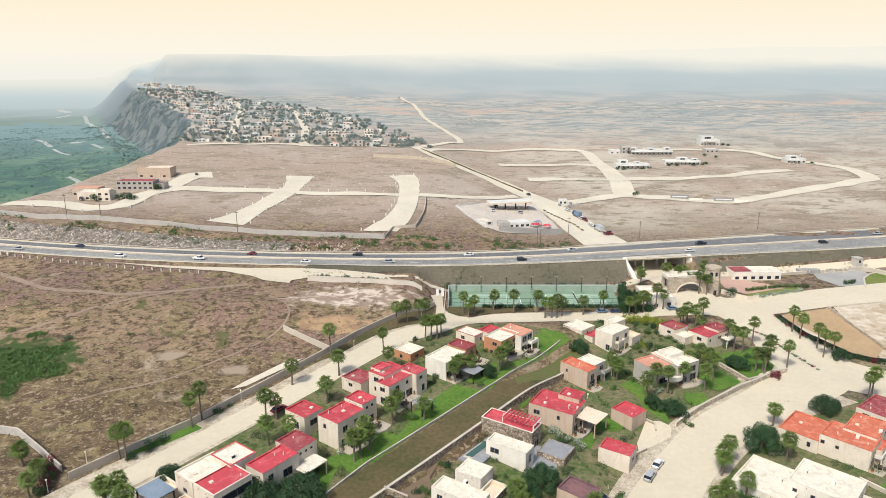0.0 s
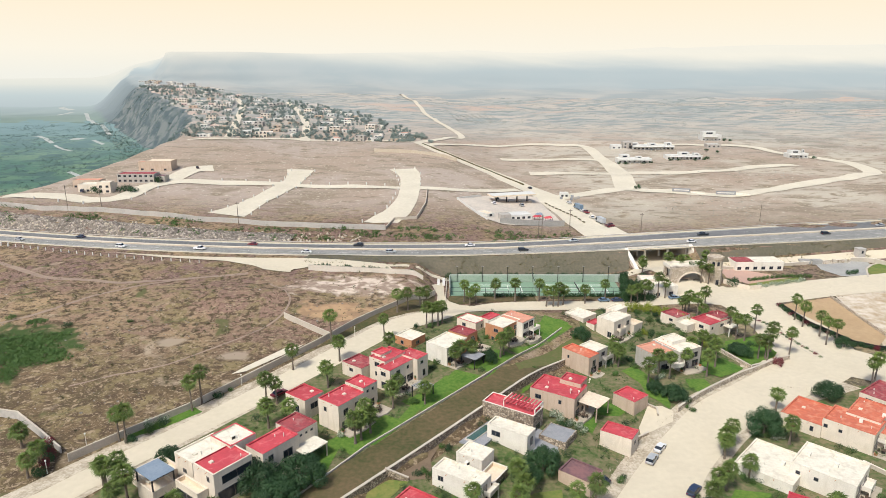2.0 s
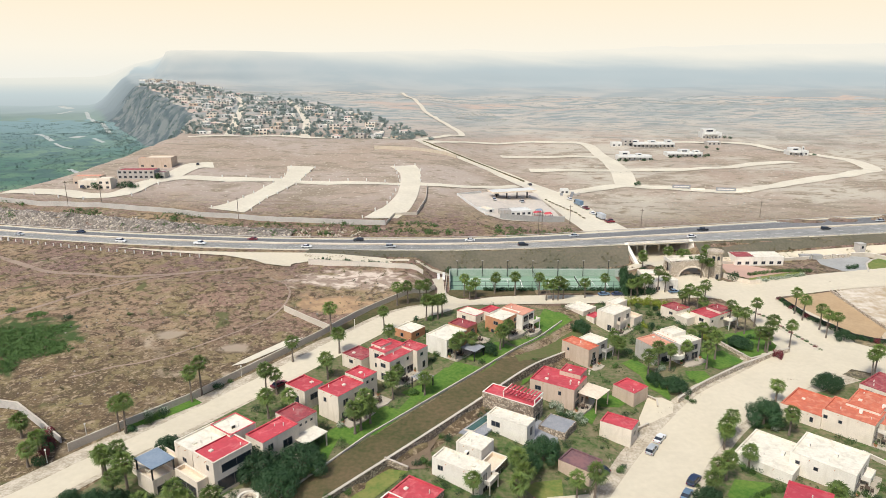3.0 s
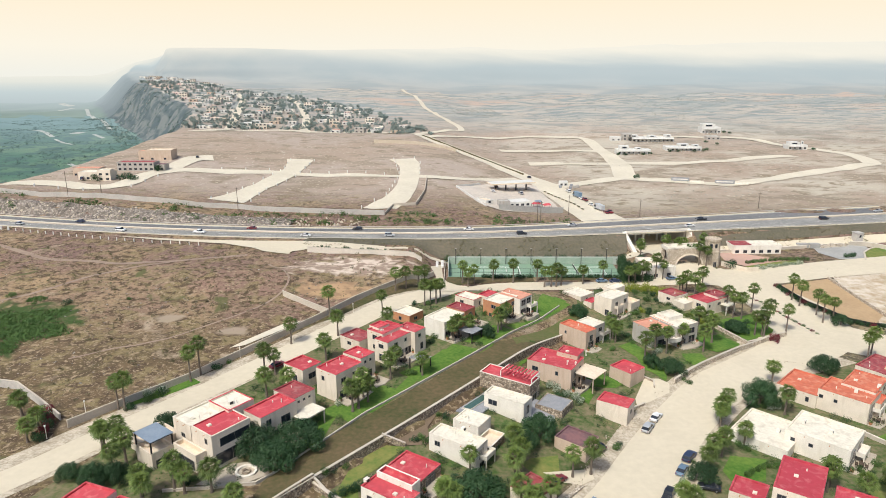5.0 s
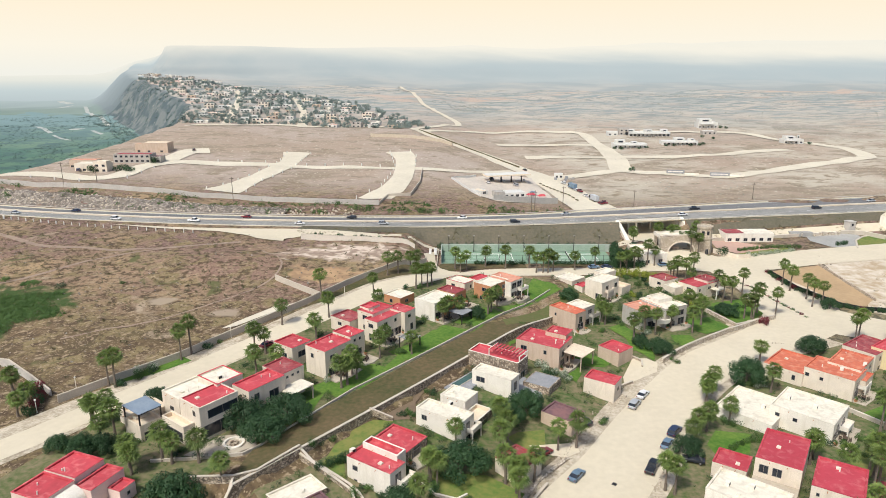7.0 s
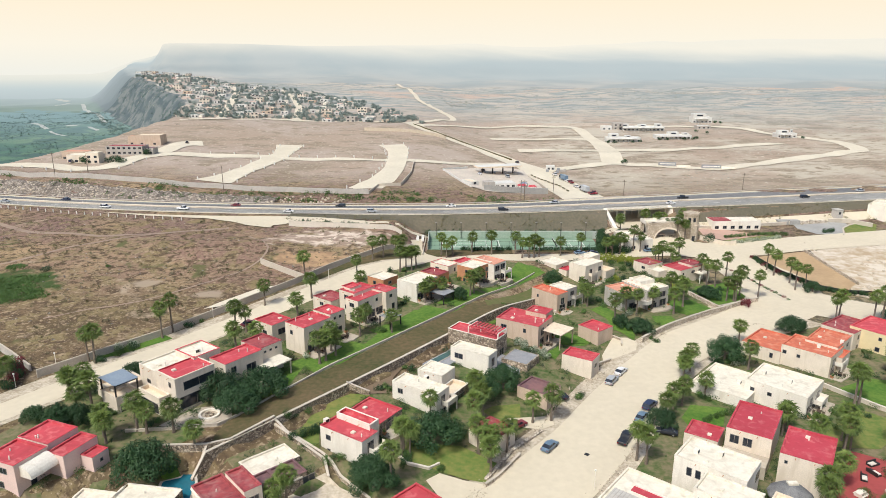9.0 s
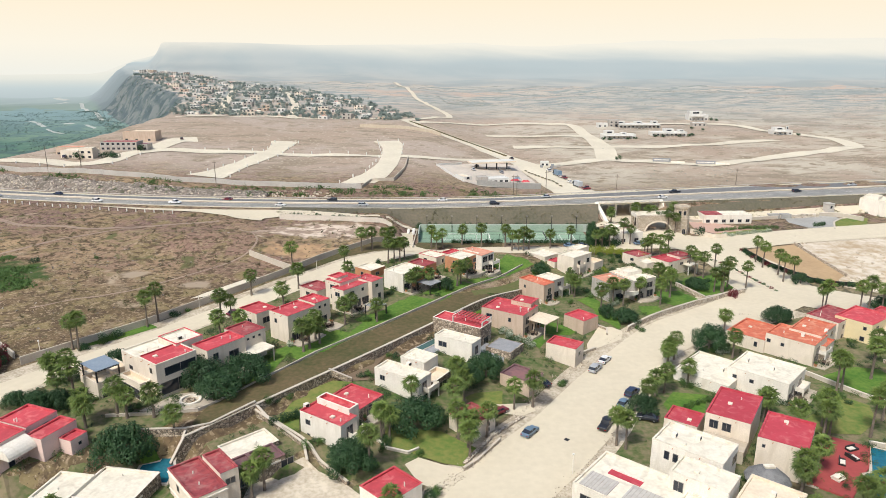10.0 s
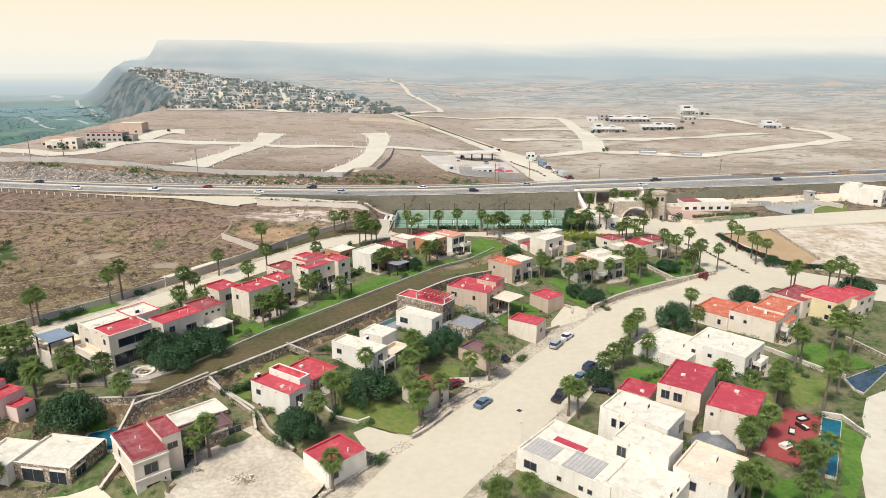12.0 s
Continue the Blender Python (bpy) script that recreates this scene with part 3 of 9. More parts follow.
# ---- mountains and sky in the haze ----
def mesa_z(x, y):
    z = ground_z(x, y) + 6 * noise.fractal(Vector((x * 0.006, y * 0.006, 8.0)), 1.0, 2.0, 5)
    front = 1520 + 750 * sm(-640, 500, x)
    top = 108 + 8 * noise.noise(Vector((x * 0.004, 1.3, 0))) + 34 * sm(-100, 1500, x)
    k = sm(front - 120 - 500 * sm(-560, 200, x), front + 40, y)
    z = mix(z, max(z, 62), sm(1560, 1700, y) * sm(-0.463 * y, -0.446 * y, x))
    z = mix(z, top, k * sm(-0.414 * y, -0.398 * y, x))
    z += 9 * k * noise.fractal(Vector((x * 0.004, y * 0.0025, 4.0)), 1.0, 2.0, 4) * (1 - sm(front - 60, front + 40, y))
    return mix(z, -18, sm(1560, 1700, y) * (1 - sm(-0.475 * y, -0.452 * y, x))) - 25 * (1 - sm(1150, 1180, y))


def haze_material():
    """Far slopes; the lit haze over them is their own emission, mixed in more and more with the distance."""
    m = bpy.data.materials.new("hazy_distance")
    m.use_nodes = True
    n, link = m.node_tree.nodes, m.node_tree.links.new
    b = n["Principled BSDF"]
    b.inputs["Roughness"].default_value = 1.0
    geo, sep = n.new("ShaderNodeNewGeometry"), n.new("ShaderNodeSeparateXYZ")
    link(geo.outputs["Position"], sep.inputs[0])
    k1 = n.new("ShaderNodeTexNoise")
    k1.inputs["Scale"].default_value, k1.inputs["Detail"].default_value = 0.010, 9
    link(geo.outputs["Position"], k1.inputs["Vector"])
    r1 = n.new("ShaderNodeMapRange")
    r1.inputs["From Min"].default_value, r1.inputs["From Max"].default_value = 0.4, 0.6
    link(k1.outputs["Fac"], r1.inputs["Value"])
    c = n.new("ShaderNodeMix")
    c.data_type = "RGBA"
    c.inputs["A"].default_value, c.inputs["B"].default_value = (0.42, 0.375, 0.315, 1), (0.27, 0.28, 0.255, 1)
    link(r1.outputs["Result"], c.inputs["Factor"])
    deep = n.new("ShaderNodeMapRange")
    deep.inputs["From Min"].default_value, deep.inputs["From Max"].default_value = 4, -9
    link(sep.outputs["Z"], deep.inputs["Value"])
    gr = n.new("ShaderNodeMix")
    gr.data_type = "RGBA"
    gr.inputs["A"].default_value, gr.inputs["B"].default_value = (0.10, 0.16, 0.12, 1), (0.15, 0.21, 0.155, 1)
    link(r1.outputs["Result"], gr.inputs["Factor"])
    lay = n.new("ShaderNodeMix")
    lay.data_type = "RGBA"
    for a, s in ((deep.outputs["Result"], "Factor"), (c.outputs["Result"], "A"), (gr.outputs["Result"], "B")):
        link(a, lay.inputs[s])
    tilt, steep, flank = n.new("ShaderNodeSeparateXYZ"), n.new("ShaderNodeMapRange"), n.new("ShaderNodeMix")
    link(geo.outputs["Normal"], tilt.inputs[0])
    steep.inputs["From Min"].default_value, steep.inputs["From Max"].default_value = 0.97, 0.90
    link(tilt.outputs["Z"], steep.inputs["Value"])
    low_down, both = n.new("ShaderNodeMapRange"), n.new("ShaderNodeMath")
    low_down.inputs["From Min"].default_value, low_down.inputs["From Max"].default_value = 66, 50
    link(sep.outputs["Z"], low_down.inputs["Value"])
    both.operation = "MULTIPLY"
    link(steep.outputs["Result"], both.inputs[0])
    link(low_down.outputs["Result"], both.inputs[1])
    # low steep flanks: dark scrub colour with a haze blue painted in
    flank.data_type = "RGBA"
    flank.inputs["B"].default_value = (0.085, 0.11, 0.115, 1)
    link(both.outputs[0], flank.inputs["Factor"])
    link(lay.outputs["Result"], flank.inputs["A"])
    link(flank.outputs["Result"], b.inputs["Base Color"])
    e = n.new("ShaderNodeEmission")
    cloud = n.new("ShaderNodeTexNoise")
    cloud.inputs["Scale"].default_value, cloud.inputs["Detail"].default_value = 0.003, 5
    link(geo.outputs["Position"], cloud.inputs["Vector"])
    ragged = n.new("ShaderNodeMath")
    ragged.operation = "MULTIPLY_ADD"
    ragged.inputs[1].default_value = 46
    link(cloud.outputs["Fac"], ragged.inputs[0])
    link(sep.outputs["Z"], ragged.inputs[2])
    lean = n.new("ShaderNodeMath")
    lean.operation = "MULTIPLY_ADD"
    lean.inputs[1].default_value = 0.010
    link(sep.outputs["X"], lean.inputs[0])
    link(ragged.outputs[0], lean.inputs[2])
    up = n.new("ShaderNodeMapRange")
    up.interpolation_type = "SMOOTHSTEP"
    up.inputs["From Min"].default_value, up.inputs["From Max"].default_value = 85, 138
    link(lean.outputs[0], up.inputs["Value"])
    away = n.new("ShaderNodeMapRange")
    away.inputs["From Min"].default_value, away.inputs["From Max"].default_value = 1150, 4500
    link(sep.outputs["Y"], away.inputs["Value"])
    # haze colours by distance, given off by the slopes themselves
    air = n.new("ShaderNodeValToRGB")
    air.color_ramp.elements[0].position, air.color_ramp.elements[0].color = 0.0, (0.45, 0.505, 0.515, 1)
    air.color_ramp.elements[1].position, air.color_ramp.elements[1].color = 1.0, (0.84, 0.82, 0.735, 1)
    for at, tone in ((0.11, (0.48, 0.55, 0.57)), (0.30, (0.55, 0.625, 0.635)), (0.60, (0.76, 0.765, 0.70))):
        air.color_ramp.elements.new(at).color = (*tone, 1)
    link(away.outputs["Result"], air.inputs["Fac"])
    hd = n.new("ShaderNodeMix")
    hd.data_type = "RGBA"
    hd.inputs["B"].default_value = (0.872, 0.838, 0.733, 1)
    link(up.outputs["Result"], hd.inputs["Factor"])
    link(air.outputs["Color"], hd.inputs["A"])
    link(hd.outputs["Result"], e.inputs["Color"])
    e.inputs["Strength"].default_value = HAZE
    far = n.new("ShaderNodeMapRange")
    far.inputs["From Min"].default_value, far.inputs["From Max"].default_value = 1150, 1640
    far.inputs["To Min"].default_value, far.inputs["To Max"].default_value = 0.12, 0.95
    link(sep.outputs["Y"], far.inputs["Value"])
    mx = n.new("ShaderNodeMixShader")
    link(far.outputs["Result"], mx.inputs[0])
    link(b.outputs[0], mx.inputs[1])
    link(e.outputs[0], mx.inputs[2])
    link(mx.outputs[0], n["Material Output"].inputs["Surface"])
    return m


def sky_material():
    m = bpy.data.materials.new("hazy_cream_sky")
    m.use_nodes = True
    n, link = m.node_tree.nodes, m.node_tree.links.new
    n.remove(n["Principled BSDF"])
    geo, sep = n.new("ShaderNodeNewGeometry"), n.new("ShaderNodeSeparateXYZ")
    link(geo.outputs["Position"], sep.inputs[0])
    r = n.new("ShaderNodeValToRGB")
    up = n.new("ShaderNodeMapRange")
    up.inputs["From Min"].default_value, up.inputs["From Max"].default_value = -60, 460
    link(sep.outputs["Z"], up.inputs["Value"])
    link(up.outputs["Result"], r.inputs["Fac"])
    r.color_ramp.elements[0].position, r.color_ramp.elements[0].color = 0.12, (0.83, 0.82, 0.745, 1)
    r.color_ramp.elements[1].position, r.color_ramp.elements[1].color = 1.0, (0.935, 0.815, 0.625, 1)
    k = r.color_ramp.elements.new(0.42)
    k.color = (0.905, 0.85, 0.725, 1)
    e = n.new("ShaderNodeEmission")
    e.inputs["Strength"].default_value = HAZE
    link(r.outputs["Color"], e.inputs["Color"])
    link(e.outputs[0], n["Material Output"].inputs["Surface"])
    return m


HAZE = 0.74
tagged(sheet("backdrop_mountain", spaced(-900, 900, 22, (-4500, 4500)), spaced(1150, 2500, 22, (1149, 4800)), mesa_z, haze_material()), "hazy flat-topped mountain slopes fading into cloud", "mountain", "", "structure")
bm = bmesh.new()
arc = [(4750 * math.sin(radians(a)), 4750 * math.cos(radians(a))) for a in range(-75, 76, 3)]
rows = [[bm.verts.new((x, y, z)) for x, y in arc] for z in (-120, 100, 300, 600, 900)]
for r, s in zip(rows, rows[1:]):
    for i in range(len(arc) - 1):
        bm.faces.new((r[i], r[i + 1], s[i + 1], s[i]))
tagged(part("backdrop_sky", bm, sky_material()), "pale cream hazy sky over the horizon", "sky", "", "structure")

# ---- roads ----
ribbon("verge", [(-110, 88), (-88, 112), (-76, 129), (-58, 153), (-46, 169), (-32, 189), (-15, 211), (-3, 229)], [15, 15, 14, 13, 12, 12, 13, 14], M["verge"], lift=0.13, label="dusty sandy verge with loose stones beside the street", across=8, category="verge")
ribbon("verge", [(8, 66), (21.5, 91), (38, 113), (45.5, 124.5), (54, 138.4), (63, 149.5), (74, 161), (90, 173), (112, 191)], [23, 22.5, 24, 22.5, 21, 20, 20, 22, 34], M["verge"], lift=0.16, label="dusty sandy verge with loose stones beside the street", across=14, category="verge")
road_left = ribbon("road_left", [(-108, 88), (-86, 112), (-74, 129), (-56, 153), (-44, 169), (-30, 188.3), (-17.5, 205), (-9.5, 211.2), (-1.5, 217), (6, 226), (14, 235), (30, 239), (62, 241), (84, 246), (104, 252)], [9, 8.5, 8, 7.5, 7.5, 8.5, 9, 9.5, 10, 11, 11, 10, 8, 10, 20], M["concrete"], lift=0.2, label="pale dusty concrete street between garden walls", across=8)
road_main = ribbon("road_main", [(8.5, 66), (22, 91), (38.6, 113), (46, 124.5), (55, 138.4), (64, 149.5), (74.5, 160.5), (90.5, 173), (112, 191), (124, 214), (120, 240), (108, 258)], [16, 15.5, 17, 15.5, 14, 14, 15, 17, 30, 28, 22, 20], M["concrete"], lift=0.26, label="wide pale concrete street curving past the houses", across=14)
road_east = ribbon("road_east", [(110, 250), (134, 257), (160, 264), (190, 271), (240, 282), (330, 296)], [20, 18, 20, 20, 20, 20], M["concrete"], lift=0.3, label="wide pale road leading off along the hedges", across=8)
road_south_east = ribbon("road_side", [(118, 205), (140, 188), (175, 172), (240, 150)], [26, 18, 13, 12], M["concrete"], lift=0.28, label="pale concrete side street", across=8)
road_gate = ribbon("road_gate", [(106, 250), (102, 270), (100, 286), (99, 310), (97, 336)], [20, 19, 22, 22, 16], M["concrete"], lift=0.34, label="pale road under the highway to the gate", across=6)


def hwy(x0, x1, side, out=0.0):
    """A line along the highway: side -1 and 1 are its near and far edges, out is further off in metres."""
    return [(x, hwy_y(x) + side * (hwy_half(x) + out)) for x in np.linspace(x0, x1, 44)]


def deck_z(x, y):
    return 9.45


road_highway = ribbon("road_highway", hwy(-420, 460, 0), [2 * hwy_half(x) for x in np.linspace(-420, 460, 44)], M["asphalt"], lift=0.0, label="grey asphalt divided highway on an embankment", zfun=deck_z, across=6, step=12)
tagged(ribbon("shoulder", hwy(-420, 460, -1, 0.4), 1.5, M["concrete"], lift=0.03, label="pale gravel shoulder of the highway", zfun=deck_z, across=2, step=12), "", "shoulder")
tagged(ribbon("shoulder", hwy(-420, 460, 1, 0.3), 2.4, M["concrete"], lift=0.03, label="pale gravel shoulder of the highway", zfun=deck_z, across=2, step=12), "", "shoulder")
tagged(ribbon("road_median", hwy(-420, 460, 0), 2.2, M["concrete"], lift=0.12, label="pale concrete median strip of the highway", zfun=deck_z, across=2, step=12), "", "median")
tagged(ribbon("carriageway", hwy(-420, 460, 0.5), [0.7 * hwy_half(x) for x in np.linspace(-420, 460, 44)], M["asphaltdark"], lift=0.025, label="newer dark asphalt of the far carriageway", zfun=deck_z, across=4, step=12), "", "carriageway")
for side in (-0.86, 0.86, -0.14, 0.14):
    tagged(ribbon("lane_line", hwy(-420, 460, side), 0.2, M["paint"], lift=0.05, label="worn white edge line on asphalt", zfun=deck_z, across=1, step=12), "", "road marking")

patch("street_corner", [(-4.4, 219.5), (-3, 236), (-2.6, 250), (-5, 259), (-0.4, 268), (0.2, 250), (2, 244.5), (6, 240.6), (16, 238.5), (13, 228), (4, 218)], M["concrete"], lift=0.27, label="pale paved street corner before the courts", category="street")
patch("sandy_lot", [(158, 255), (186, 264), (240, 273), (330, 287), (400, 290), (400, 150), (250, 160), (178, 182), (146, 204), (150, 212)], M["lotearth"], lift=0.14, label="bare sandy building land with pale stony patches", category="sandy lot", step=6)
patch("garden_ground", [(-30, 122), (-4.3, 153.3), (42.5, 210), (35, 216), (20, 224), (2, 224), (-14, 203), (-30, 182.5), (-43, 166.5), (-52, 153.5), (-69, 129), (-79, 105), (-86, 84), (-40, 84), (-36, 104)], M["garden"], lift=0.1, label="planted garden ground round the houses", category="garden")
patch("garden_ground", [(-36, 100), (-25, 108), (4, 143), (44, 192), (48, 224), (58, 236), (84, 234), (98, 222), (106, 196), (97, 185), (76, 170), (62, 163), (52, 152), (40, 134), (24, 115.5), (13, 107), (6, 95), (-6, 76), (-22, 66), (-46, 70)], M["garden"], lift=0.1, label="planted garden ground round the houses", category="garden")
patch("garden_ground", [(30, 95), (42, 111), (51, 127), (60, 141), (70, 152.5), (98, 172), (126, 180), (165, 168), (140, 120), (110, 82), (70, 58), (24, 66)], M["garden"], lift=0.1, label="planted garden ground round the houses", category="garden")


# ---- lawns, yards and walls ----
patch("lawn", [(-30.7, 122.0), (-30.1, 125.7), (-28.3, 133.8), (-27.1, 140.2), (-24.3, 137.7), (-25.8, 128.1), (-27.5, 122.5)], M["lawn"], label="trimmed green garden lawn", category="lawn", lift=0.200)
patch("lawn", [(-17.5, 138.2), (-12.4, 147.5), (-8.1, 157.4), (-5.3, 155.7), (-9.8, 147.5), (-16.2, 138.2)], M["lawn"], label="trimmed green garden lawn", category="lawn", lift=0.220)
patch("lawn", [(-4.6, 157.9), (-1.5, 164.2), (0.6, 172.5), (5.1, 169.5), (3.1, 164.2), (-2.3, 159.1)], M["lawn"], label="green lawn beside a curved patio", category="lawn", lift=0.240)
patch("lawn", [(30.1, 202.8), (34.2, 213.7), (39.8, 215.7), (43.1, 214.0), (39.1, 210.4)], M["lawn"], label="green lawn above the channel", category="lawn", lift=0.260)
patch("lawn", [(10.1, 168.9), (13.8, 174.4), (16.4, 183.8), (17.1, 181.9), (14.6, 174.4)], M["lawn"], label="green lawn above the channel", category="lawn", lift=0.280)
patch("verge", [(-75.8, 140.4), (-76.2, 146.6), (-64.6, 155.2), (-61.9, 153.1), (-68.4, 146.1)], M["lawn"], label="green grass verge along the block wall", category="verge", lift=0.200)
patch("verge", [(-39.5, 189.5), (-33.6, 194.3), (-26.6, 204.2), (-20.6, 211.5), (-13.1, 216.6), (-5.6, 221), (-4.5, 232), (-3.4, 248), (-5.2, 241), (-9, 232), (-16.9, 222.2), (-22.3, 215.8), (-29.1, 207.1), (-35.1, 197.7), (-38.6, 192)], M["chanfill"], label="dark grass verge along the block wall", category="verge", lift=0.220)
patch("lawn", [(-18.6, 106.8), (-21.1, 108.9), (-18.7, 119.7), (-13.0, 127.7), (-7.7, 127.0), (-12.0, 120.6), (-17.0, 114.4), (-15.3, 106.3)], M["drylawn"], label="yellow-green lawn behind a hedge", category="lawn", lift=0.240)
patch("garden_soil", [(-13.0, 128.0), (-4.4, 143.8), (-0.5, 142.3), (-3.1, 135.2), (-2.6, 128.4), (-7.8, 127.5)], M["soil"], label="brown bare garden soil with shrubs", category="garden soil", lift=0.260)
patch("lawn", [(0.4, 105.4), (1.6, 110.4), (12.3, 110.6), (20.0, 105.4), (16.8, 99.8), (12.5, 100.6), (8.3, 102.3)], M["drylawn"], label="worn green front lawn between driveways", category="lawn", lift=0.280)
patch("driveway", [(5.6, 99.6), (8.1, 101.9), (12.6, 100.3), (17.6, 99.0), (18.7, 98.6), (15.4, 91.4), (8.5, 94.5)], M["concrete"], label="pale concrete driveway", category="driveway", lift=0.200)
patch("lawn", [(17.5, 123.7), (19.9, 126.0), (26.2, 127.8), (25.6, 122.1), (20.6, 119.4)], M["drylawn"], label="dry front lawn beside a driveway", category="lawn", lift=0.220)
patch("driveway", [(21.9, 121.5), (32.5, 123.7), (32.8, 120.4), (29.5, 118.2), (25.7, 118.7)], M["concrete"], label="pale concrete driveway", category="driveway", lift=0.240)
patch("yard", [(-21.7, 80.1), (-21.5, 93.8), (-15.6, 98.1), (-13.1, 99.6), (-4.1, 93.1), (3.2, 85.4), (2.0, 82.7), (-6.5, 75.2), (-17.8, 74.6)], M["yardsand"], label="bare pale sandy building yard", category="yard", lift=0.260)
patch("lawn", [(18.2, 165.3), (25.9, 176.6), (27.4, 176.4), (23.2, 168.3), (19.4, 166.7)], M["lawn"], label="green lawn between retaining walls", category="lawn", lift=0.280)
patch("lawn", [(38.1, 162.4), (44.0, 167.6), (50.0, 162.3), (46.8, 159.9), (41.2, 160.0)], M["lawn"], label="green lawn beside a patio", category="lawn", lift=0.200)
patch("lawn", [(53.5, 184.4), (58.7, 188.3), (62.7, 176.2), (62.1, 164.0), (59.1, 167.6), (58.4, 180.0)], M["lawn"], label="green sloping lawn", category="lawn", lift=0.220)
patch("lawn", [(34.8, 156.2), (39.7, 158.9), (40.1, 155.5), (37.7, 150.6), (35.4, 152.9)], M["lawn"], label="green lawn before a garage", category="lawn", lift=0.240)
patch("driveway", [(55.9, 164.6), (59.8, 164.6), (62.0, 162.3), (60.7, 157.6), (50.3, 150.8), (50.8, 154.7)], M["concrete"], label="pale concrete driveway", category="driveway", lift=0.260)
patch("terrace", [(14.9, 149.1), (19.7, 151.7), (28.3, 147.7), (27.5, 140.8), (23.2, 138.3), (17.9, 143.7)], M["slate"], label="dark slate paved courtyard", category="terrace", lift=0.280)
patch("lawn", [(91.0, 202.3), (94.7, 208.5), (106.0, 214.8), (109.7, 200.5), (109.1, 197.9), (96.1, 191.3)], M["lawn"], label="green lawn behind a retaining wall", category="lawn", lift=0.200)
patch("lawn", [(77.1, 189.2), (81.8, 193.7), (88.9, 196.1), (93.6, 190.6), (89.7, 186.8), (78.4, 184.6)], M["lawn"], label="green lawn below a stone wall", category="lawn", lift=0.220)
patch("lawn", [(71.1, 179.2), (77.3, 180.4), (77.9, 176.5), (73.3, 171.1), (70.9, 174.8)], M["lawn"], label="green lawn beside the street", category="lawn", lift=0.240)
patch("lawn", [(58.3, 176.7), (62.8, 174.8), (62.6, 165.7), (61.4, 163.3), (57.4, 171.7)], M["lawn"], label="green lawn below the house", category="lawn", lift=0.260)
patch("lawn", [(102.9, 137.2), (114.2, 142.8), (120.2, 141.3), (120.7, 135.2), (121.6, 129.4), (112.3, 127.5), (104.0, 133.2)], M["lawn"], label="bright green lawn behind the houses", category="lawn", lift=0.280)
patch("lawn", [(100.4, 126.0), (104.0, 127.0), (106.9, 123.7), (104.3, 116.9), (97.8, 111.7), (88.0, 112.6), (89.1, 117.3)], M["drylawn"], label="yellowing lawn between palms", category="lawn", lift=0.200)
patch("lawn", [(61.5, 124.1), (65.5, 129.7), (73.0, 128.3), (69.3, 120.4), (61.8, 120.4)], M["lawn"], label="green lawn behind a low house", category="lawn", lift=0.220)
patch("lawn", [(103.6, 112.2), (99.4, 103.5), (101.1, 100.3), (96.4, 93.4), (94.1, 88.7), (88.0, 80.8), (86.9, 82.8), (94.0, 94.9)], M["lawn"], label="green strip beside the beach path", category="lawn", lift=0.240)
patch("lawn", [(72.3, 84.5), (74.5, 86.6), (85.8, 87.3), (86.1, 83.2), (80.9, 78.2), (69.5, 78.1)], M["lawn"], label="green garden lawn below the terrace", category="lawn", lift=0.260)
patch("lawn", [(-45.7, 101.5), (-42.8, 102.3), (-39.9, 102.0), (-40.1, 99.5), (-42.7, 98.7)], M["lawn"], label="green garden lawn", category="lawn", lift=0.280)
for k, outline in enumerate(([(95.4, 209.8), (108.4, 216.4), (109.6, 202.5), (107.0, 198.8), (97.0, 194), (92.4, 204.2)], [(77.6, 190.2), (89.1, 196.4), (92.6, 189.2), (83, 182.2), (77.6, 184.8)], [(53.6, 184.6), (57.6, 184.8), (60.1, 179.9), (62.6, 173.7), (61.7, 165.0), (57.4, 169.3), (57.1, 176.6)], [(16.8, 167.6), (24.1, 178.8), (28.6, 179.8), (23.3, 171.1), (22.2, 166.8), (18.4, 165.8)], [(38.9, 163.4), (42.3, 167.9), (48.6, 164.3), (47.8, 161.2), (40.4, 160.7)], [(-3.4, 166.2), (0.3, 171.9), (4.8, 170.1), (4.0, 167.4), (-1.9, 160.0), (-3.8, 161)], [(6.6, 177.2), (12.1, 182.2), (15.0, 181.2), (11.0, 177.2), (8.2, 176.2)])):
    patch("lawn", outline, M["lawn"], label="bright green watered garden lawn", category="lawn", lift=0.300 + 0.01 * k)
patch("garden_soil", [(-35.0, 108.8), (-29.6, 116.6), (-26.6, 112.5), (-31.6, 105.8), (-36.2, 103.4), (-41.6, 103.4), (-39.8, 105.6)], M["slopesoil"], label="bare orange-brown slope at the channel end", category="garden soil", lift=0.34)
patch("path", [(110.6, 115.2), (117.0, 118.7), (92.2, 79.5), (89.2, 79.5), (93.7, 88.7), (96.3, 93.4), (101.3, 99.9), (104.9, 107.1)], M["dirtroad"], label="pale sandy path along the gardens", category="path", lift=0.200)
patch("sandy_lot", [(131.8, 245.0), (154.7, 252.5), (156.2, 217.7), (146.2, 207.5), (136.5, 210.4)], M["sand"], label="fenced sandy building lot", category="sandy lot", lift=0.220)
patch("paved_yard", [(123.3, 285.7), (132.4, 289.2), (149.9, 276.2), (144.0, 272.5), (128.7, 268.1), (122.4, 275.4)], M["pinkpave"], label="pink paved yard before a low building", category="paved yard", lift=0.240)
patch("lawn", [(128.7, 268.1), (144.9, 274.4), (155.6, 277.1), (154.4, 270.8), (129.2, 260.2)], M["drylawn"], label="dry garden strip with shrubs", category="lawn", lift=0.260)
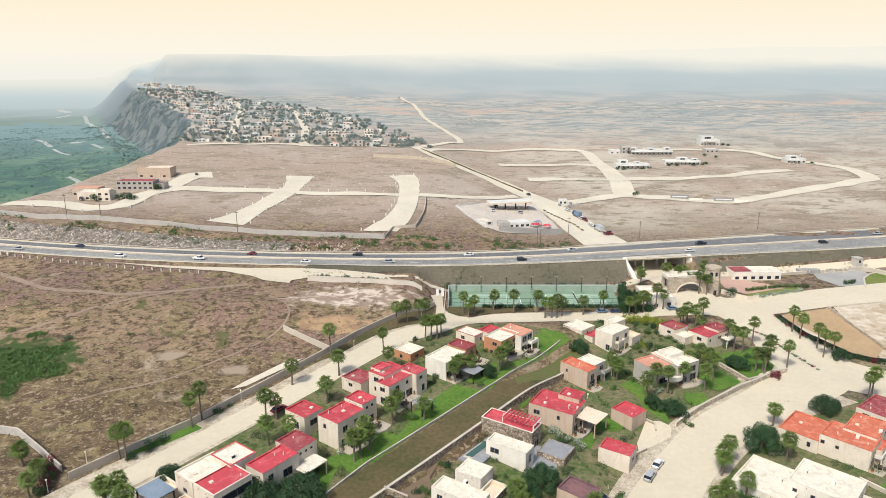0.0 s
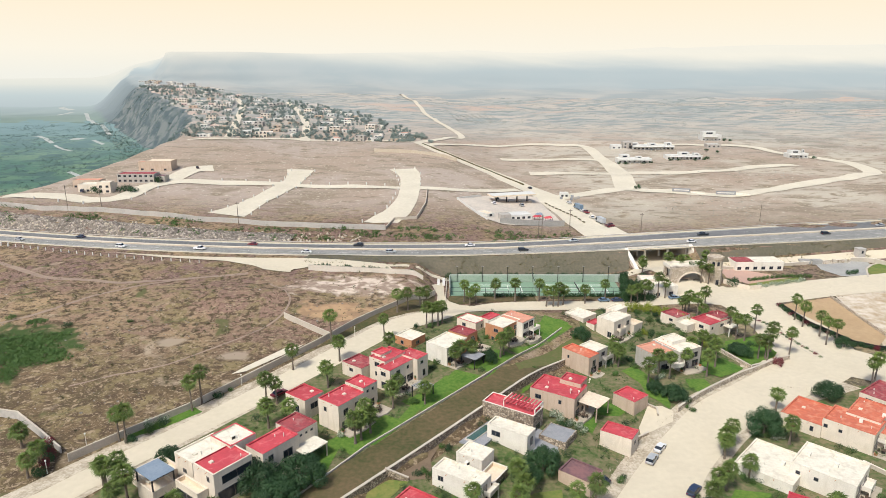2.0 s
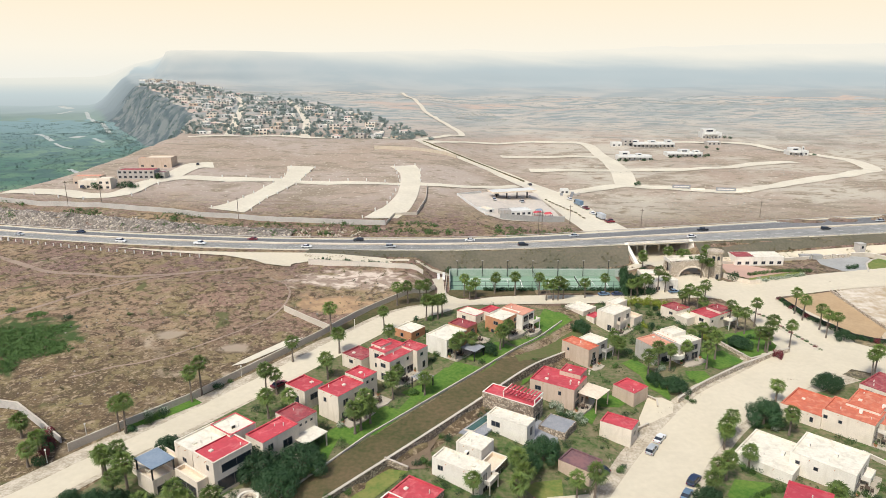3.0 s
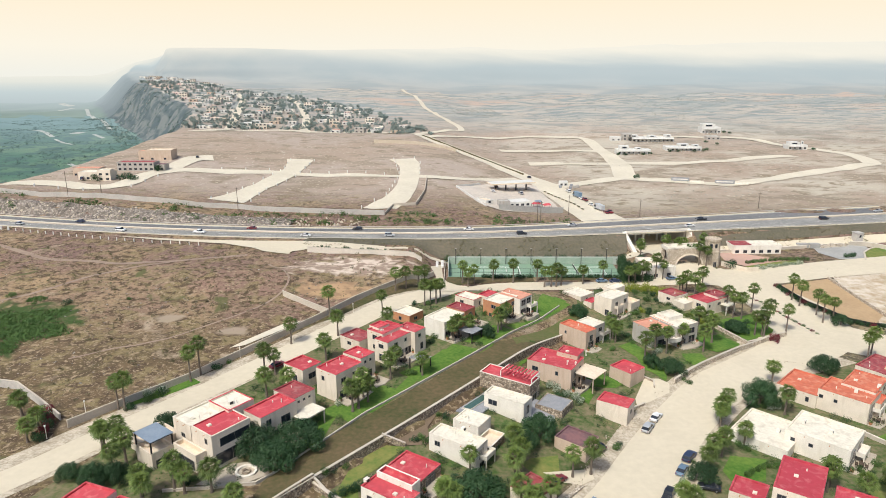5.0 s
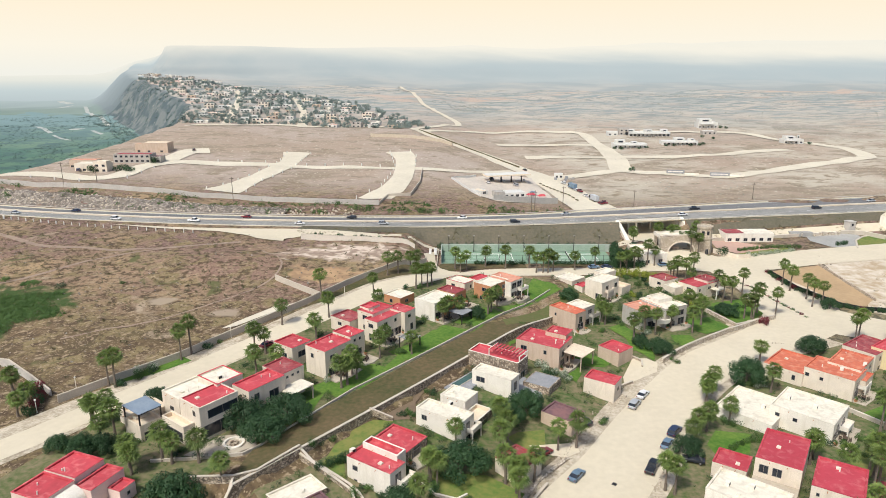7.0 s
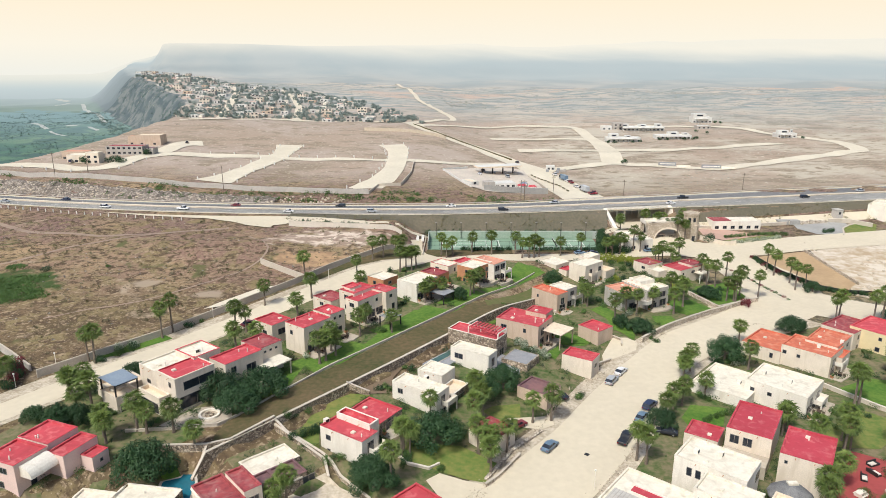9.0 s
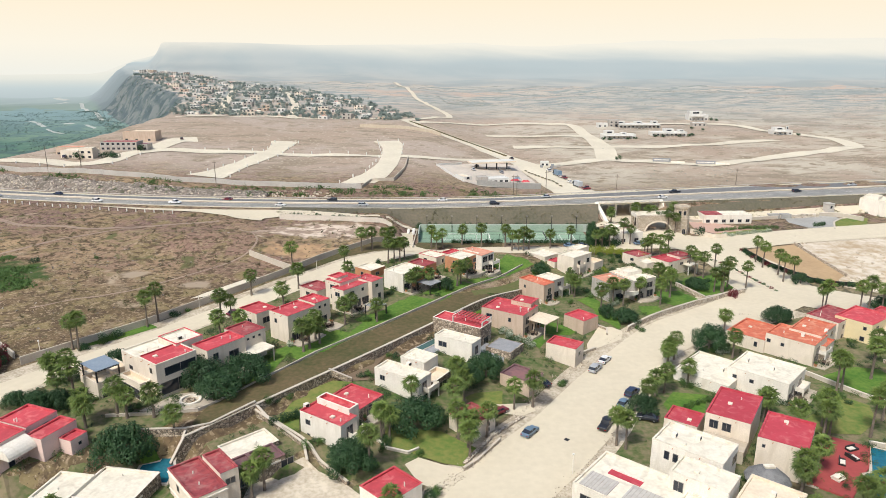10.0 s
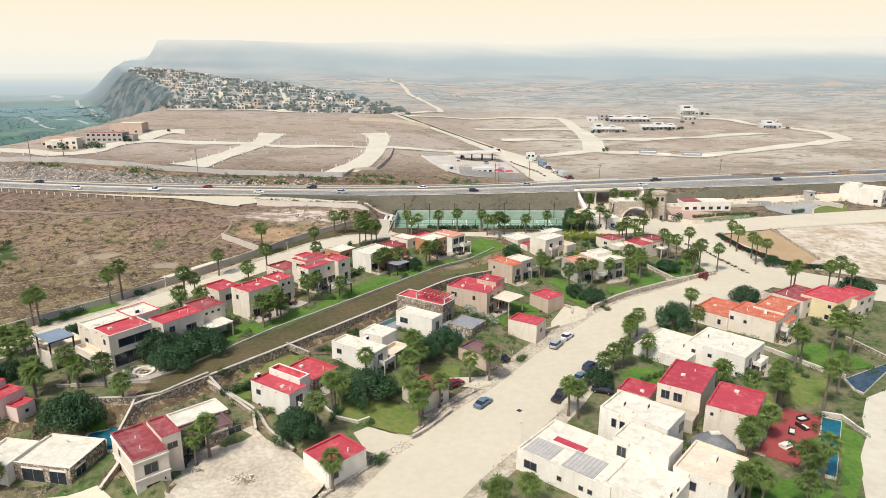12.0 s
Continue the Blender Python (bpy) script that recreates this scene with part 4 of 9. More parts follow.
patch("paved_yard", [(172, 296.5), (190, 300), (198, 299.4), (197, 294), (190.6, 288), (184.5, 277.5), (174, 278.4), (170, 288)], M["bluewall"], label="grey paved yard", category="paved yard", lift=0.280)
patch("lawn", [(191.8, 292.0), (206.1, 300.8), (211.5, 296.9), (202.8, 283.5), (188.2, 280.8)], M["drylawn"], label="small dry lawn behind a kerb", category="lawn", lift=0.200)
patch("bare_patch", [(-60.7, 173.1), (-57.7, 178.0), (-49.2, 189.5), (-43.9, 192.1), (-48.3, 185.6), (-56.9, 174.9)], M["dirtroad"], label="pale bare strip beside the block wall", category="bare patch", lift=0.220)
wall_line("block_wall", [(-84.7, 131.6), (-75.9, 142.5), (-65.7, 154.1), (-56.5, 167.7), (-39.7, 191.8), (-35.5, 198.5), (-29.5, 208.1), (-22.7, 216.8), (-17.3, 223.2), (-9.6, 233), (-6, 241), (-3.6, 250)], 1.9, 0.25, M["kerb"], "long grey block wall between field and street", cap=M["kerb"])
wall_line("block_wall", [(-54.6, 213.2), (-45.5, 205), (-36.4, 197.2)], 1.9, 0.25, M["kerb"], "low pale block wall across the dry field", cap=M["kerb"])
wall_line("garden_wall", [(-30.0, 119.4), (-18.0, 137.7), (-3.8, 154.5), (17.4, 179.3), (39.7, 209.7)], 0.55, 0.22, M["kerb"], "pale low garden wall along the channel", cap=M["kerb"])
wall_line("garden_wall", [(-30.0, 119.4), (-33.4, 114.1), (-36.4, 110.7), (-45.4, 109.1), (-53.7, 108.2)], 0.6, 0.25, M["kerb"], "curved pale garden wall below the terrace", cap=M["kerb"])
wall_line("stone_wall", [(-13.0, 128.0), (-7.8, 127.5)], 0.9, 0.4, M["stone"], "rough stone wall with a pale coping", cap=M["kerb"])
wall_line("stone_wall", [(-25.4, 112.3), (-21.1, 108.9), (-13.6, 102.3), (-12.4, 99.1)], 1.0, 0.4, M["stone"], "rough stone wall with a pale coping", cap=M["kerb"])
wall_line("stone_wall", [(-25.3, 112.7), (-14.3, 104.1), (-4.1, 93.1)], 1.0, 0.4, M["stone"], "rough stone wall between the gardens", cap=M["kerb"])
wall_line("stone_wall", [(-25.4, 112.8), (-31.9, 104.8), (-35.7, 102.5), (-45.0, 102.4)], 1.2, 0.4, M["stone"], "rough stone wall below the brown slope", cap=M["kerb"])
wall_line("stone_wall", [(-35.7, 102.5), (-36.7, 98.5), (-31.1, 85.1), (-32.5, 81.5)], 1.0, 0.4, M["stone"], "rough stone wall beside the pool", cap=M["kerb"])
wall_line("stone_wall", [(29.7, 117.8), (22.5, 110.0), (16.8, 100.6)], 0.6, 0.8, M["rubble"], "low rubble wall along the street")
wall_line("stone_wall", [(12.6, 93.7), (6.1, 85.8), (2.6, 81.6)], 0.6, 0.8, M["rubble"], "low rubble wall along the street")
wall_line("stone_wall", [(63.4, 162.1), (72.2, 169.9), (78.8, 175.3), (90.5, 185.1), (105.2, 194.9), (111.2, 197.6)], 1.6, 0.5, M["rubble"], "stone retaining wall below a lawn", cap=M["kerb"])
wall_line("stone_wall", [(89.9, 201.6), (95.8, 190.6), (108.8, 197.2)], 1.2, 0.5, M["rubble"], "stone retaining wall below a lawn", cap=M["kerb"])
wall_line("stone_wall", [(154.7, 252.5), (154.2, 229.0), (153.9, 214.0)], 1.2, 0.5, M["rubble"], "dry stone wall across the building lot")
wall_line("stone_wall", [(24.1, 108.8), (19.2, 101.5), (16.6, 98.8)], 0.8, 0.4, M["rubble"], "low rubble wall along the street", cap=M["kerb"])
wall_line("stone_wall", [(54.7, 165.9), (57.9, 162.9), (57.3, 160.0)], 0.8, 0.4, M["rubble"], "low stone wall beside a driveway", cap=M["kerb"])
wall_line("stone_wall", [(48.0, 149.2), (52.5, 152.0)], 0.8, 0.4, M["rubble"], "low stone wall beside a driveway", cap=M["kerb"])
wall_line("garden_wall", [(-1.3, 107.1), (2.1, 103.7), (6.1, 102.8), (8.1, 104.4)], 0.6, 0.25, M["kerb"], "low curved garden wall", cap=M["white"])
wall_line("garden_wall", [(100.1, 139.7), (103.0, 135.1), (107.6, 127.9), (111.1, 123.7)], 1.1, 0.25, M["kerb"], "pale garden wall behind the lawns", cap=M["white"])
wall_line("garden_wall", [(123.6, 145.4), (126.6, 133.7)], 1.0, 0.3, M["stone"], "stone garden wall behind the lawns", cap=M["kerb"])
wall_line("garden_wall", [(97.2, 108.0), (100.5, 106.7), (101.6, 100.3)], 1.0, 0.25, M["kerb"], "white wall beside the swimming pool", cap=M["white"])
wall_line("garden_wall", [(-114.6, 152.3), (-107.8, 150.8), (-97.2, 142.5), (-88.2, 135.0)], 1.5, 0.3, M["block"], "grey wall round the dry corner lot", cap=M["kerb"])
wall_line("garden_wall", [(-56.5, 265.5), (-42.5, 263.0), (-18.8, 259.4), (-8.5, 258.0)], 1.8, 0.3, M["palewall"], "pale wall beside the highway slope", cap=M["kerb"])
wall_line("kerb_wall", [(204, 298.6), (197.5, 295.2), (191.2, 289), (188, 283), (184.8, 277)], 0.5, 0.7, M["kerb"], "pale curved kerb round the lawn")
for x0, x1 in ((164.5, 169.6), (170.2, 174.8)):
    ob = part("container", bm_box(x0, 295.6, 1.6, x1, 298.2, 4.2), M["bluewall"])
    tagged(ob, "grey-blue storage container beside the service road", "container", "containers beside the service road")
rnd = random.Random(71)
for i in range(9):
    x = 176 + 1.55 * i
    c = thing("pallet_stack", pose(x, 296.2 + 0.19 * (x - 176), ground_z(x, 296.2 + 0.19 * (x - 176)) + 0.29, 0, 0, rnd.uniform(-15, 25)), "pale stack of pallets and crates in the yard", "pallets", "pallet stacks in the yard")
    z = 0.0
    for k in range(rnd.choice((1, 2, 2, 3))):
        hgt = rnd.uniform(0.5, 0.9)
        part("crate", bm_box(-0.62, -0.5, z, 0.62, 0.5, z + hgt), M["kerb" if (i + k) % 3 else "rubble"], c)
        z += hgt + 0.01
post = thing("gate_tower", pose(195.6, 302.6, ground_z(195.6, 302.6), 0, 0, 12), "small grey stone gate tower beside the service road", "tower")
part("shaft", bm_box(-1.7, -1.7, -0.6, 1.7, 1.7, 4.4), M["block"], post)
part("coping", bm_box(-1.9, -1.9, 4.404, 1.9, 1.9, 4.65), M["block"], post)
part("window", bm_box(-0.5, -1.76, 2.4, 0.5, -1.68, 3.6), M["glass"], post)
wall_line("garden_wall", [(190, 299.4), (197, 300.2), (201, 299), (205.8, 291.0)], 2.0, 0.4, M["kerb"], "pale wall along the yard", cap=M["white"])
wall_line("garden_wall", [(122.8, 286.5), (143.5, 290.8), (164.5, 295), (188, 299.3)], 1.4, 0.3, M["kerb"], "pale wall beside the gate road", cap=M["white"])


# ---- the drainage strip between the rows of houses ----
def chan_xy(u, v):
    return -3.8 + 0.77 * u + 0.638 * v, 153.4 - 0.638 * u + 0.77 * v


def chan_z(x, y):
    u, v = chan_uv(x, y)
    xx, yy = chan_xy(4, v)
    return ground_z(xx, yy) + 0.12 * noise.noise(Vector((x * 0.3, y * 0.3, 0)))


patch("drainage_strip", [chan_xy(0.2, -48), chan_xy(0.2, 20), chan_xy(0.2, 72), chan_xy(4, 80), chan_xy(9.0, 66), chan_xy(9.0, 20), chan_xy(9.0, -20), chan_xy(9.0, -60), chan_xy(5, -56)], M["chanfill"], lift=0.3, label="mossy brown drainage strip between garden walls", category="drainage strip", zfun=chan_z)
patch("drainage_strip", [chan_xy(0.4, 38), chan_xy(0.4, 71), chan_xy(4, 78), chan_xy(8.6, 65), chan_xy(8.7, 44), chan_xy(5, 34)], M["changreen"], lift=0.36, label="grassy upper end of the drainage strip", category="drainage strip", zfun=chan_z)
wall_line("retaining_wall", [chan_xy(9.4, -64), chan_xy(9.4, -20), chan_xy(9.4, 20), chan_xy(9.4, 62)], 0.5, 0.55, M["stone"], "rough brown stone retaining wall along the channel", cap=M["kerb"], sunk=3.2, base=lambda x, y: ground_z(*chan_xy(4, chan_uv(x, y)[1])))


# ---- plants ----
def palm_mesh(seed, height):
    """A fan palm: tapered ringed trunk, skirt of dead leaves, and a crown of jagged fans."""
    rnd = random.Random(seed)
    lean = (rnd.uniform(-0.25, 0.25), rnd.uniform(-0.25, 0.25))
    pts = [(lean[0] * (k / 7) ** 2, lean[1] * (k / 7) ** 2, height * k / 7 - (0.3 if k == 0 else 0)) for k in range(8)]
    trunk = bmesh.new()
    tube(trunk, pts, [0.34, 0.25, 0.21, 0.19, 0.18, 0.17, 0.18, 0.2], 8)
    top = Vector(pts[-1])
    crown, skirt = bmesh.new(), bmesh.new()

    def fan(bm, yaw, pitch, stalk, size, fold):
        q = Euler((0, -pitch, yaw)).to_matrix()
        droop = -0.28 * stalk if pitch < 0.7 else 0
        base = top + Vector((0, 0, rnd.uniform(-0.25, 0.2)))
        tip = base + q @ Vector((stalk, 0, 0)) + Vector((0, 0, droop * 0.5))
        side = q @ Vector((0, 0.035, 0))
        a = [bm.verts.new(p) for p in (base - side, base + side, tip + side, tip - side)]
        bm.faces.new(a)
        n = 13
        hub = bm.verts.new(tip)
        for i in range(n):
            t = ((i + 0.5) / n - 0.5) * 3.1 + rnd.uniform(-0.08, 0.08)
            r = size * rnd.uniform(0.8, 1.3)
            lift = 0.05 if i % 2 else -0.05
            ends = []
            for f, w, drop in ((0.5, 0.075, 0.04 - lift), (0.5, -0.075, 0.04 + lift), (1.12, 0.0, 0.42 + rnd.uniform(-0.1, 0.14))):
                ends.append(bm.verts.new(tip + q @ Vector((f * r * math.cos(t) - w * size * math.sin(t), f * r * math.sin(t) + w * size * math.cos(t), -fold * abs(t) * f * size * 0.5)) + Vector((0, 0, -drop * size))))
            bm.faces.new((hub, ends[0], ends[2], ends[1]))

    count = rnd.randint(36, 42)
    for i in range(count):
        f = i / count
        fan(crown, i * 2.39996 + rnd.uniform(-0.2, 0.2), mix(1.45, -1.0, f ** 0.9) + rnd.uniform(-0.15, 0.15), rnd.uniform(0.75, 1.3), rnd.uniform(0.75, 1.05), rnd.uniform(0.3, 0.7))
    for i in range(16):
        fan(skirt, i * 2.39996, rnd.uniform(-1.35, -1.0), rnd.uniform(0.5, 0.9), rnd.uniform(0.6, 0.9), 0.5)
    return mesh_of("trunk", trunk, M["bark"]), mesh_of("crown", crown, M["palmleaf"]), mesh_of("skirt", skirt, M["deadleaf"])


PALMS = {}


def palms(group, height, places):
    for i, (x, y) in enumerate(places):
        for _ in range(14):
            if not any(x0 - 0.5 < q.x < x0 + w + 0.5 and y0 - 0.5 < q.y < y0 + d + 0.5 for q, x0, y0, w, d in ((m.inverted() @ Vector((x, y, 0)), x0, y0, w, d) for m, x0, y0, w, d in FOOT)):
                break
            x, y = x - 0.2, y - 0.8
        kind = (height, (i * 7 + int(x)) % 4)
        if kind not in PALMS:
            PALMS[kind] = palm_mesh(kind[0] * 10 + kind[1], float(height) - 0.8 + 0.4 * kind[1])
        rnd = random.Random(int(x * 13 + y * 29))
        s = rnd.uniform(0.92, 1.12)
        t = thing("palm_tree", pose(x, y, ground_z(x, y), 0, 0, rnd.uniform(0, 360)) @ Matrix.Diagonal((s * 1.15, s * 1.15, s, 1)), "fan palm with a slim trunk and a shaggy green crown", "palm tree", group)
        for name, me in zip(("trunk", "crown", "skirt"), PALMS[kind]):
            ob = new(name, me)
            ob.parent = t


def foliage(bm, rnd, centres, leaf, count):
    """Leaves in clumps: small bent quads on and in a few rough balls."""
    for c, r in centres:
        c = Vector(c)
        for _ in range(int(count * r * r)):
            d = Vector((rnd.gauss(0, 1), rnd.gauss(0, 1), rnd.gauss(0, 0.9))).normalized()
            p = c + d * r * rnd.uniform(0.72, 1.05)
            n = (d + Vector((rnd.uniform(-0.7, 0.7), rnd.uniform(-0.7, 0.7), rnd.uniform(-0.2, 0.8)))).normalized()
            q = n.to_track_quat("Z", "Y")
            a, s = rnd.uniform(0, math.tau), leaf * rnd.uniform(0.6, 1.3)
            u, w = q @ Vector((math.cos(a), math.sin(a), 0)) * s, q @ Vector((-math.sin(a), math.cos(a), 0)) * s * 0.6
            bm.faces.new([bm.verts.new(p + k) for k in (-u, -w * 0.9, u, w)])


def tree_meshes(seed):
    """A broad tree of radius and height 1 each, with limbs and a clumped crown."""
    rnd = random.Random(seed)
    trunk, crown = bmesh.new(), bmesh.new()
    tube(trunk, [(0, 0, -0.1), (0.01, 0.01, 0.2), (0.03, 0, 0.42)], [0.06, 0.045, 0.04], 8)
    centres = []
    for i in range(17):
        a, r = i * 2.39996 + rnd.uniform(-0.3, 0.3), math.sqrt((i + 0.5) / 17) * 0.74
        z = mix(0.80, 0.36, (r / 0.74) ** 2) + rnd.uniform(-0.06, 0.06)
        c = (r * math.cos(a), r * math.sin(a), z)
        centres.append((c, rnd.uniform(0.20, 0.31)))
        if i % 2 == 0:
            tube(trunk, [(0.02, 0, 0.36), (c[0] * 0.5, c[1] * 0.5, c[2] * 0.75), (c[0] * 0.9, c[1] * 0.9, c[2])], [0.03, 0.018, 0.008], 5)
    foliage(crown, rnd, centres, 0.031, 7200)
    return mesh_of("trunk", trunk, M["bark"]), mesh_of("crown", crown, M["leaf"])


TREE_KINDS = [tree_meshes(k) for k in (3, 5, 8)]


def tree(x, y, h, r):
    rnd = random.Random(int(x * 3 + y * 7))
    t = thing("tree", pose(x, y, ground_z(x, y), 0, 0, rnd.uniform(0, 360)) @ Matrix.Diagonal((r * 1.22, r * 1.22, h * 1.12, 1)), "dense dark green broadleaf tree with a rounded uneven crown", "tree")
    for name, me in zip(("trunk", "crown"), TREE_KINDS[rnd.randrange(3)]):
        ob = new(name, me)
        ob.parent = t


def bush_mesh(seed, material, leaf=0.075, count=520):
    rnd, bm = random.Random(seed), bmesh.new()
    centres = [((rnd.uniform(-0.5, 0.5), rnd.uniform(-0.5, 0.5), rnd.uniform(0.25, 0.6)), rnd.uniform(0.36, 0.55)) for _ in range(6)]
    tube(bm, [(0, 0, -0.1), (0, 0, 0.4)], [0.06, 0.03], 5)
    foliage(bm, rnd, centres, leaf, count)
    return mesh_of("bush", bm, material)


BUSHES = {k: [bush_mesh(i * 3 + 1, M[k]) for i in range(2)] for k in ("bush", "leaf", "yellowbush", "bougain", "oleander")}
BUSH_LABELS = {"bush": "leafy green garden shrub", "leaf": "dense dark green garden shrub", "yellowbush": "yellow-green clipped garden shrub", "bougain": "crimson flowering bougainvillea shrub", "oleander": "green shrub covered with white flowers"}


def bush(x, y, h, r, look_of="bush"):
    rnd = random.Random(int(x * 17 + y * 5))
    ob = new("shrub", BUSHES[look_of][rnd.randrange(2)])
    ob.matrix_basis = pose(x, y, ground_z(x, y), 0, 0, rnd.uniform(0, 360)) @ Matrix.Diagonal((r, r * rnd.uniform(0.8, 1.1), h * 1.2, 1))
    return tagged(ob, BUSH_LABELS[look_of], "shrub")


def hedge(places, look_of, label):
    """Shrubs grown together into one hedge: place, height and reach of each."""
    bm = bmesh.new()
    for x, y, h, r in places:
        rnd, first = random.Random(int(x * 17 + y * 5)), len(bm.verts)
        bm.from_mesh(BUSHES[look_of][rnd.randrange(2)])
        bm.verts.ensure_lookup_table()
        bmesh.ops.transform(bm, matrix=pose(x, y, ground_z(x, y), 0, 0, rnd.uniform(0, 360)) @ Matrix.Diagonal((r, r * rnd.uniform(0.8, 1.1), h * 1.2, 1)), verts=bm.verts[first:])
    return tagged(part("hedge", bm, M[look_of]), label, "hedge")


def bushes(h, r, places):
    for i, (x, y) in enumerate(places):
        k = 1 + 0.25 * math.sin(i * 2.7)
        bush(x, y, h * k * 1.3, r * k, "leaf" if i % 3 == 0 else "bush")


# ---- houses ----
WINDOWS, FOOT = {}, []


def window(parent, x, y, z, turn, w, h, name="window"):
    """A framed dark pane standing 5 cm proud of the wall; turn: the wall's outward side, degrees in the house's own axes."""
    key = (round(w, 2), round(h, 2))
    if key not in WINDOWS:
        bm, t = bmesh.new(), 0.09
        for a, b, c, d in ((-w / 2, 0, w / 2, t), (-w / 2, h - t, w / 2, h), (-w / 2, t, -w / 2 + t, h - t), (w / 2 - t, t, w / 2, h - t)):
            box(bm, a, -0.06, b, c, 0.04, d)
        if w > 1.3:
            box(bm, -0.035, -0.05, t, 0.035, 0.03, h - t)
        WINDOWS[key] = mesh_of("window", bm, M["frame"]), mesh_of("pane", bm_box(-w / 2 + t, -0.01, t, w / 2 - t, 0.03, h - t), M["glass"])
    ob = new(name, WINDOWS[key][0])
    ob.parent = parent
    ob.matrix_basis = pose(x, y, z, 0, 0, turn)
    pane = new("pane", WINDOWS[key][1])
    pane.parent = ob
    return ob


def house(name, x, y, rot, label, category="house"):
    h = thing(name, pose(x, y, ground_z(x, y), 0, 0, rot), label, category)
    return h


def blk(h, x, y, w, d, top, wall, roof, wins="auto", parapet=0.32, base=None, thick=0.28, cap=True):
    """One flat-roofed block of a house: its near corner in the plan, its size along and across the house, its top and its surfaces."""
    o = h.matrix_basis.inverted() @ Vector((x, y, 0))
    x0, y0, zt = o.x, o.y, top - h.matrix_basis.translation.z
    m = h.matrix_basis
    FOOT.append((m.copy(), x0, y0, w, d))
    zb = min(ground_z(*(m @ Vector((x0 + a, y0 + b, 0))).xy) for a in (0, w) for b in (0, d)) - m.translation.z - 0.4 if base is None else base - m.translation.z
    bm = bmesh.new()
    zr = zt - parapet
    box(bm, x0, y0, zb, x0 + w, y0 + thick, zt)
    box(bm, x0, y0 + d - thick, zb, x0 + w, y0 + d, zt)
    box(bm, x0, y0 + thick, zb, x0 + thick, y0 + d - thick, zt)
    box(bm, x0 + w - thick, y0 + thick, zb, x0 + w, y0 + d - thick, zt)
    part("wall", bm, M[wall], h)
    bm, a0, b0, a1, b1 = bm_box(x0 + thick, y0 + thick, zr - 0.25, x0 + w - thick, y0 + d - thick, zr), x0 + thick, y0 + thick, x0 + w - thick, y0 + d - thick
    for q in ((a0, b0, a1, b0 + 0.03), (a0, b1 - 0.03, a1, b1), (a0, b0 + 0.03, a0 + 0.03, b1 - 0.03), (a1 - 0.03, b0 + 0.03, a1, b1 - 0.03)):
        box(bm, q[0], q[1], zr, q[2], q[3], zt)
    deck = part("roof", bm, M[roof], h, "flat roof with a painted coating")
    rv = random.Random(int(x * 11 + y * 3))
    for _ in range(rv.choice((0, 1, 1, 2)) if w * d > 30 else 0):
        vx, vy, vh = rv.uniform(a0 + 0.8, a1 - 0.8), rv.uniform(b0 + 0.8, b1 - 0.8), rv.uniform(0.35, 0.9)
        bv = bmesh.new()
        tube(bv, [(vx, vy, zr), (vx, vy, zr + vh)], [0.13, 0.11], 8)
        part("vent_pipe", bv, M["white"], h)
    if cap:
        bm, t = bmesh.new(), thick + 0.05
        for a in ((-0.04, -0.04, w + 0.04, t - 0.04), (-0.04, d - t + 0.04, w + 0.04, d + 0.04), (-0.04, t - 0.04, t - 0.04, d - t + 0.04), (w - t + 0.04, t - 0.04, w + 0.04, d - t + 0.04)):
            box(bm, x0 + a[0], y0 + a[1], zt, x0 + a[2], y0 + a[3], zt + 0.06)
        part("coping", bm, M[roof if cap is True else cap], h)
    tall = zt - max(zb, ground_z(x, y) - m.translation.z)
    if wins == "auto":
        rnd = random.Random(int(x * 37 + y * 91))
        wins = []
        for row in range(2 if tall > 4.8 else 1):
            for face, size in (("L", d), ("R", w)):
                for i in range(max(1, int(size / 4.2))):
                    ww = rnd.choice((0.9, 1.2, 1.5, 1.8)) if row == 0 else rnd.choice((1.2, 1.8, 2.2))
                    hh = rnd.choice((1.0, 1.2, 1.4)) if row == 0 else rnd.choice((1.3, 2.0))
                    if size > ww + 1:
                        wins.append((face, min(size - ww / 2 - 0.4, max(ww / 2 + 0.4, size * (i + rnd.uniform(0.35, 0.65)) / max(1, int(size / 4.2)))), 1.0 + 2.9 * row, ww, hh))
    for face, s, below, ww, hh in wins:
        z = zt - below - hh
        if face == "L":
            window(h, x0, y0 + s, z, -90, ww, hh)
        else:
            window(h, x0 + s, y0, z, 0, ww, hh)
    return x0, y0, zb, zt


def at_wall(h, x, y, a0, a1, z0, z1, proud=0.025):
    """A thin slab on the near face of a block whose near corner is at x, y; from a0 to a1 along it."""
    o = h.matrix_basis.inverted() @ Vector((x, y, 0))
    z = -h.matrix_basis.translation.z
    return bm_box(o.x + a0, o.y - proud, z0 + z, o.x + a1, o.y + 0.05, z1 + z)


def chimney(h, x, y, z0, z1):
    o = h.matrix_basis.inverted() @ Vector((x, y, 0))
    z = -h.matrix_basis.translation.z
    bm = bm_box(o.x - 0.22, o.y - 0.22, z0 + z, o.x + 0.22, o.y + 0.22, z1 + z)
    box(bm, o.x - 0.3, o.y - 0.3, z1 + z, o.x + 0.3, o.y + 0.3, z1 + z + 0.12)
    part("chimney", bm, M["white"], h)



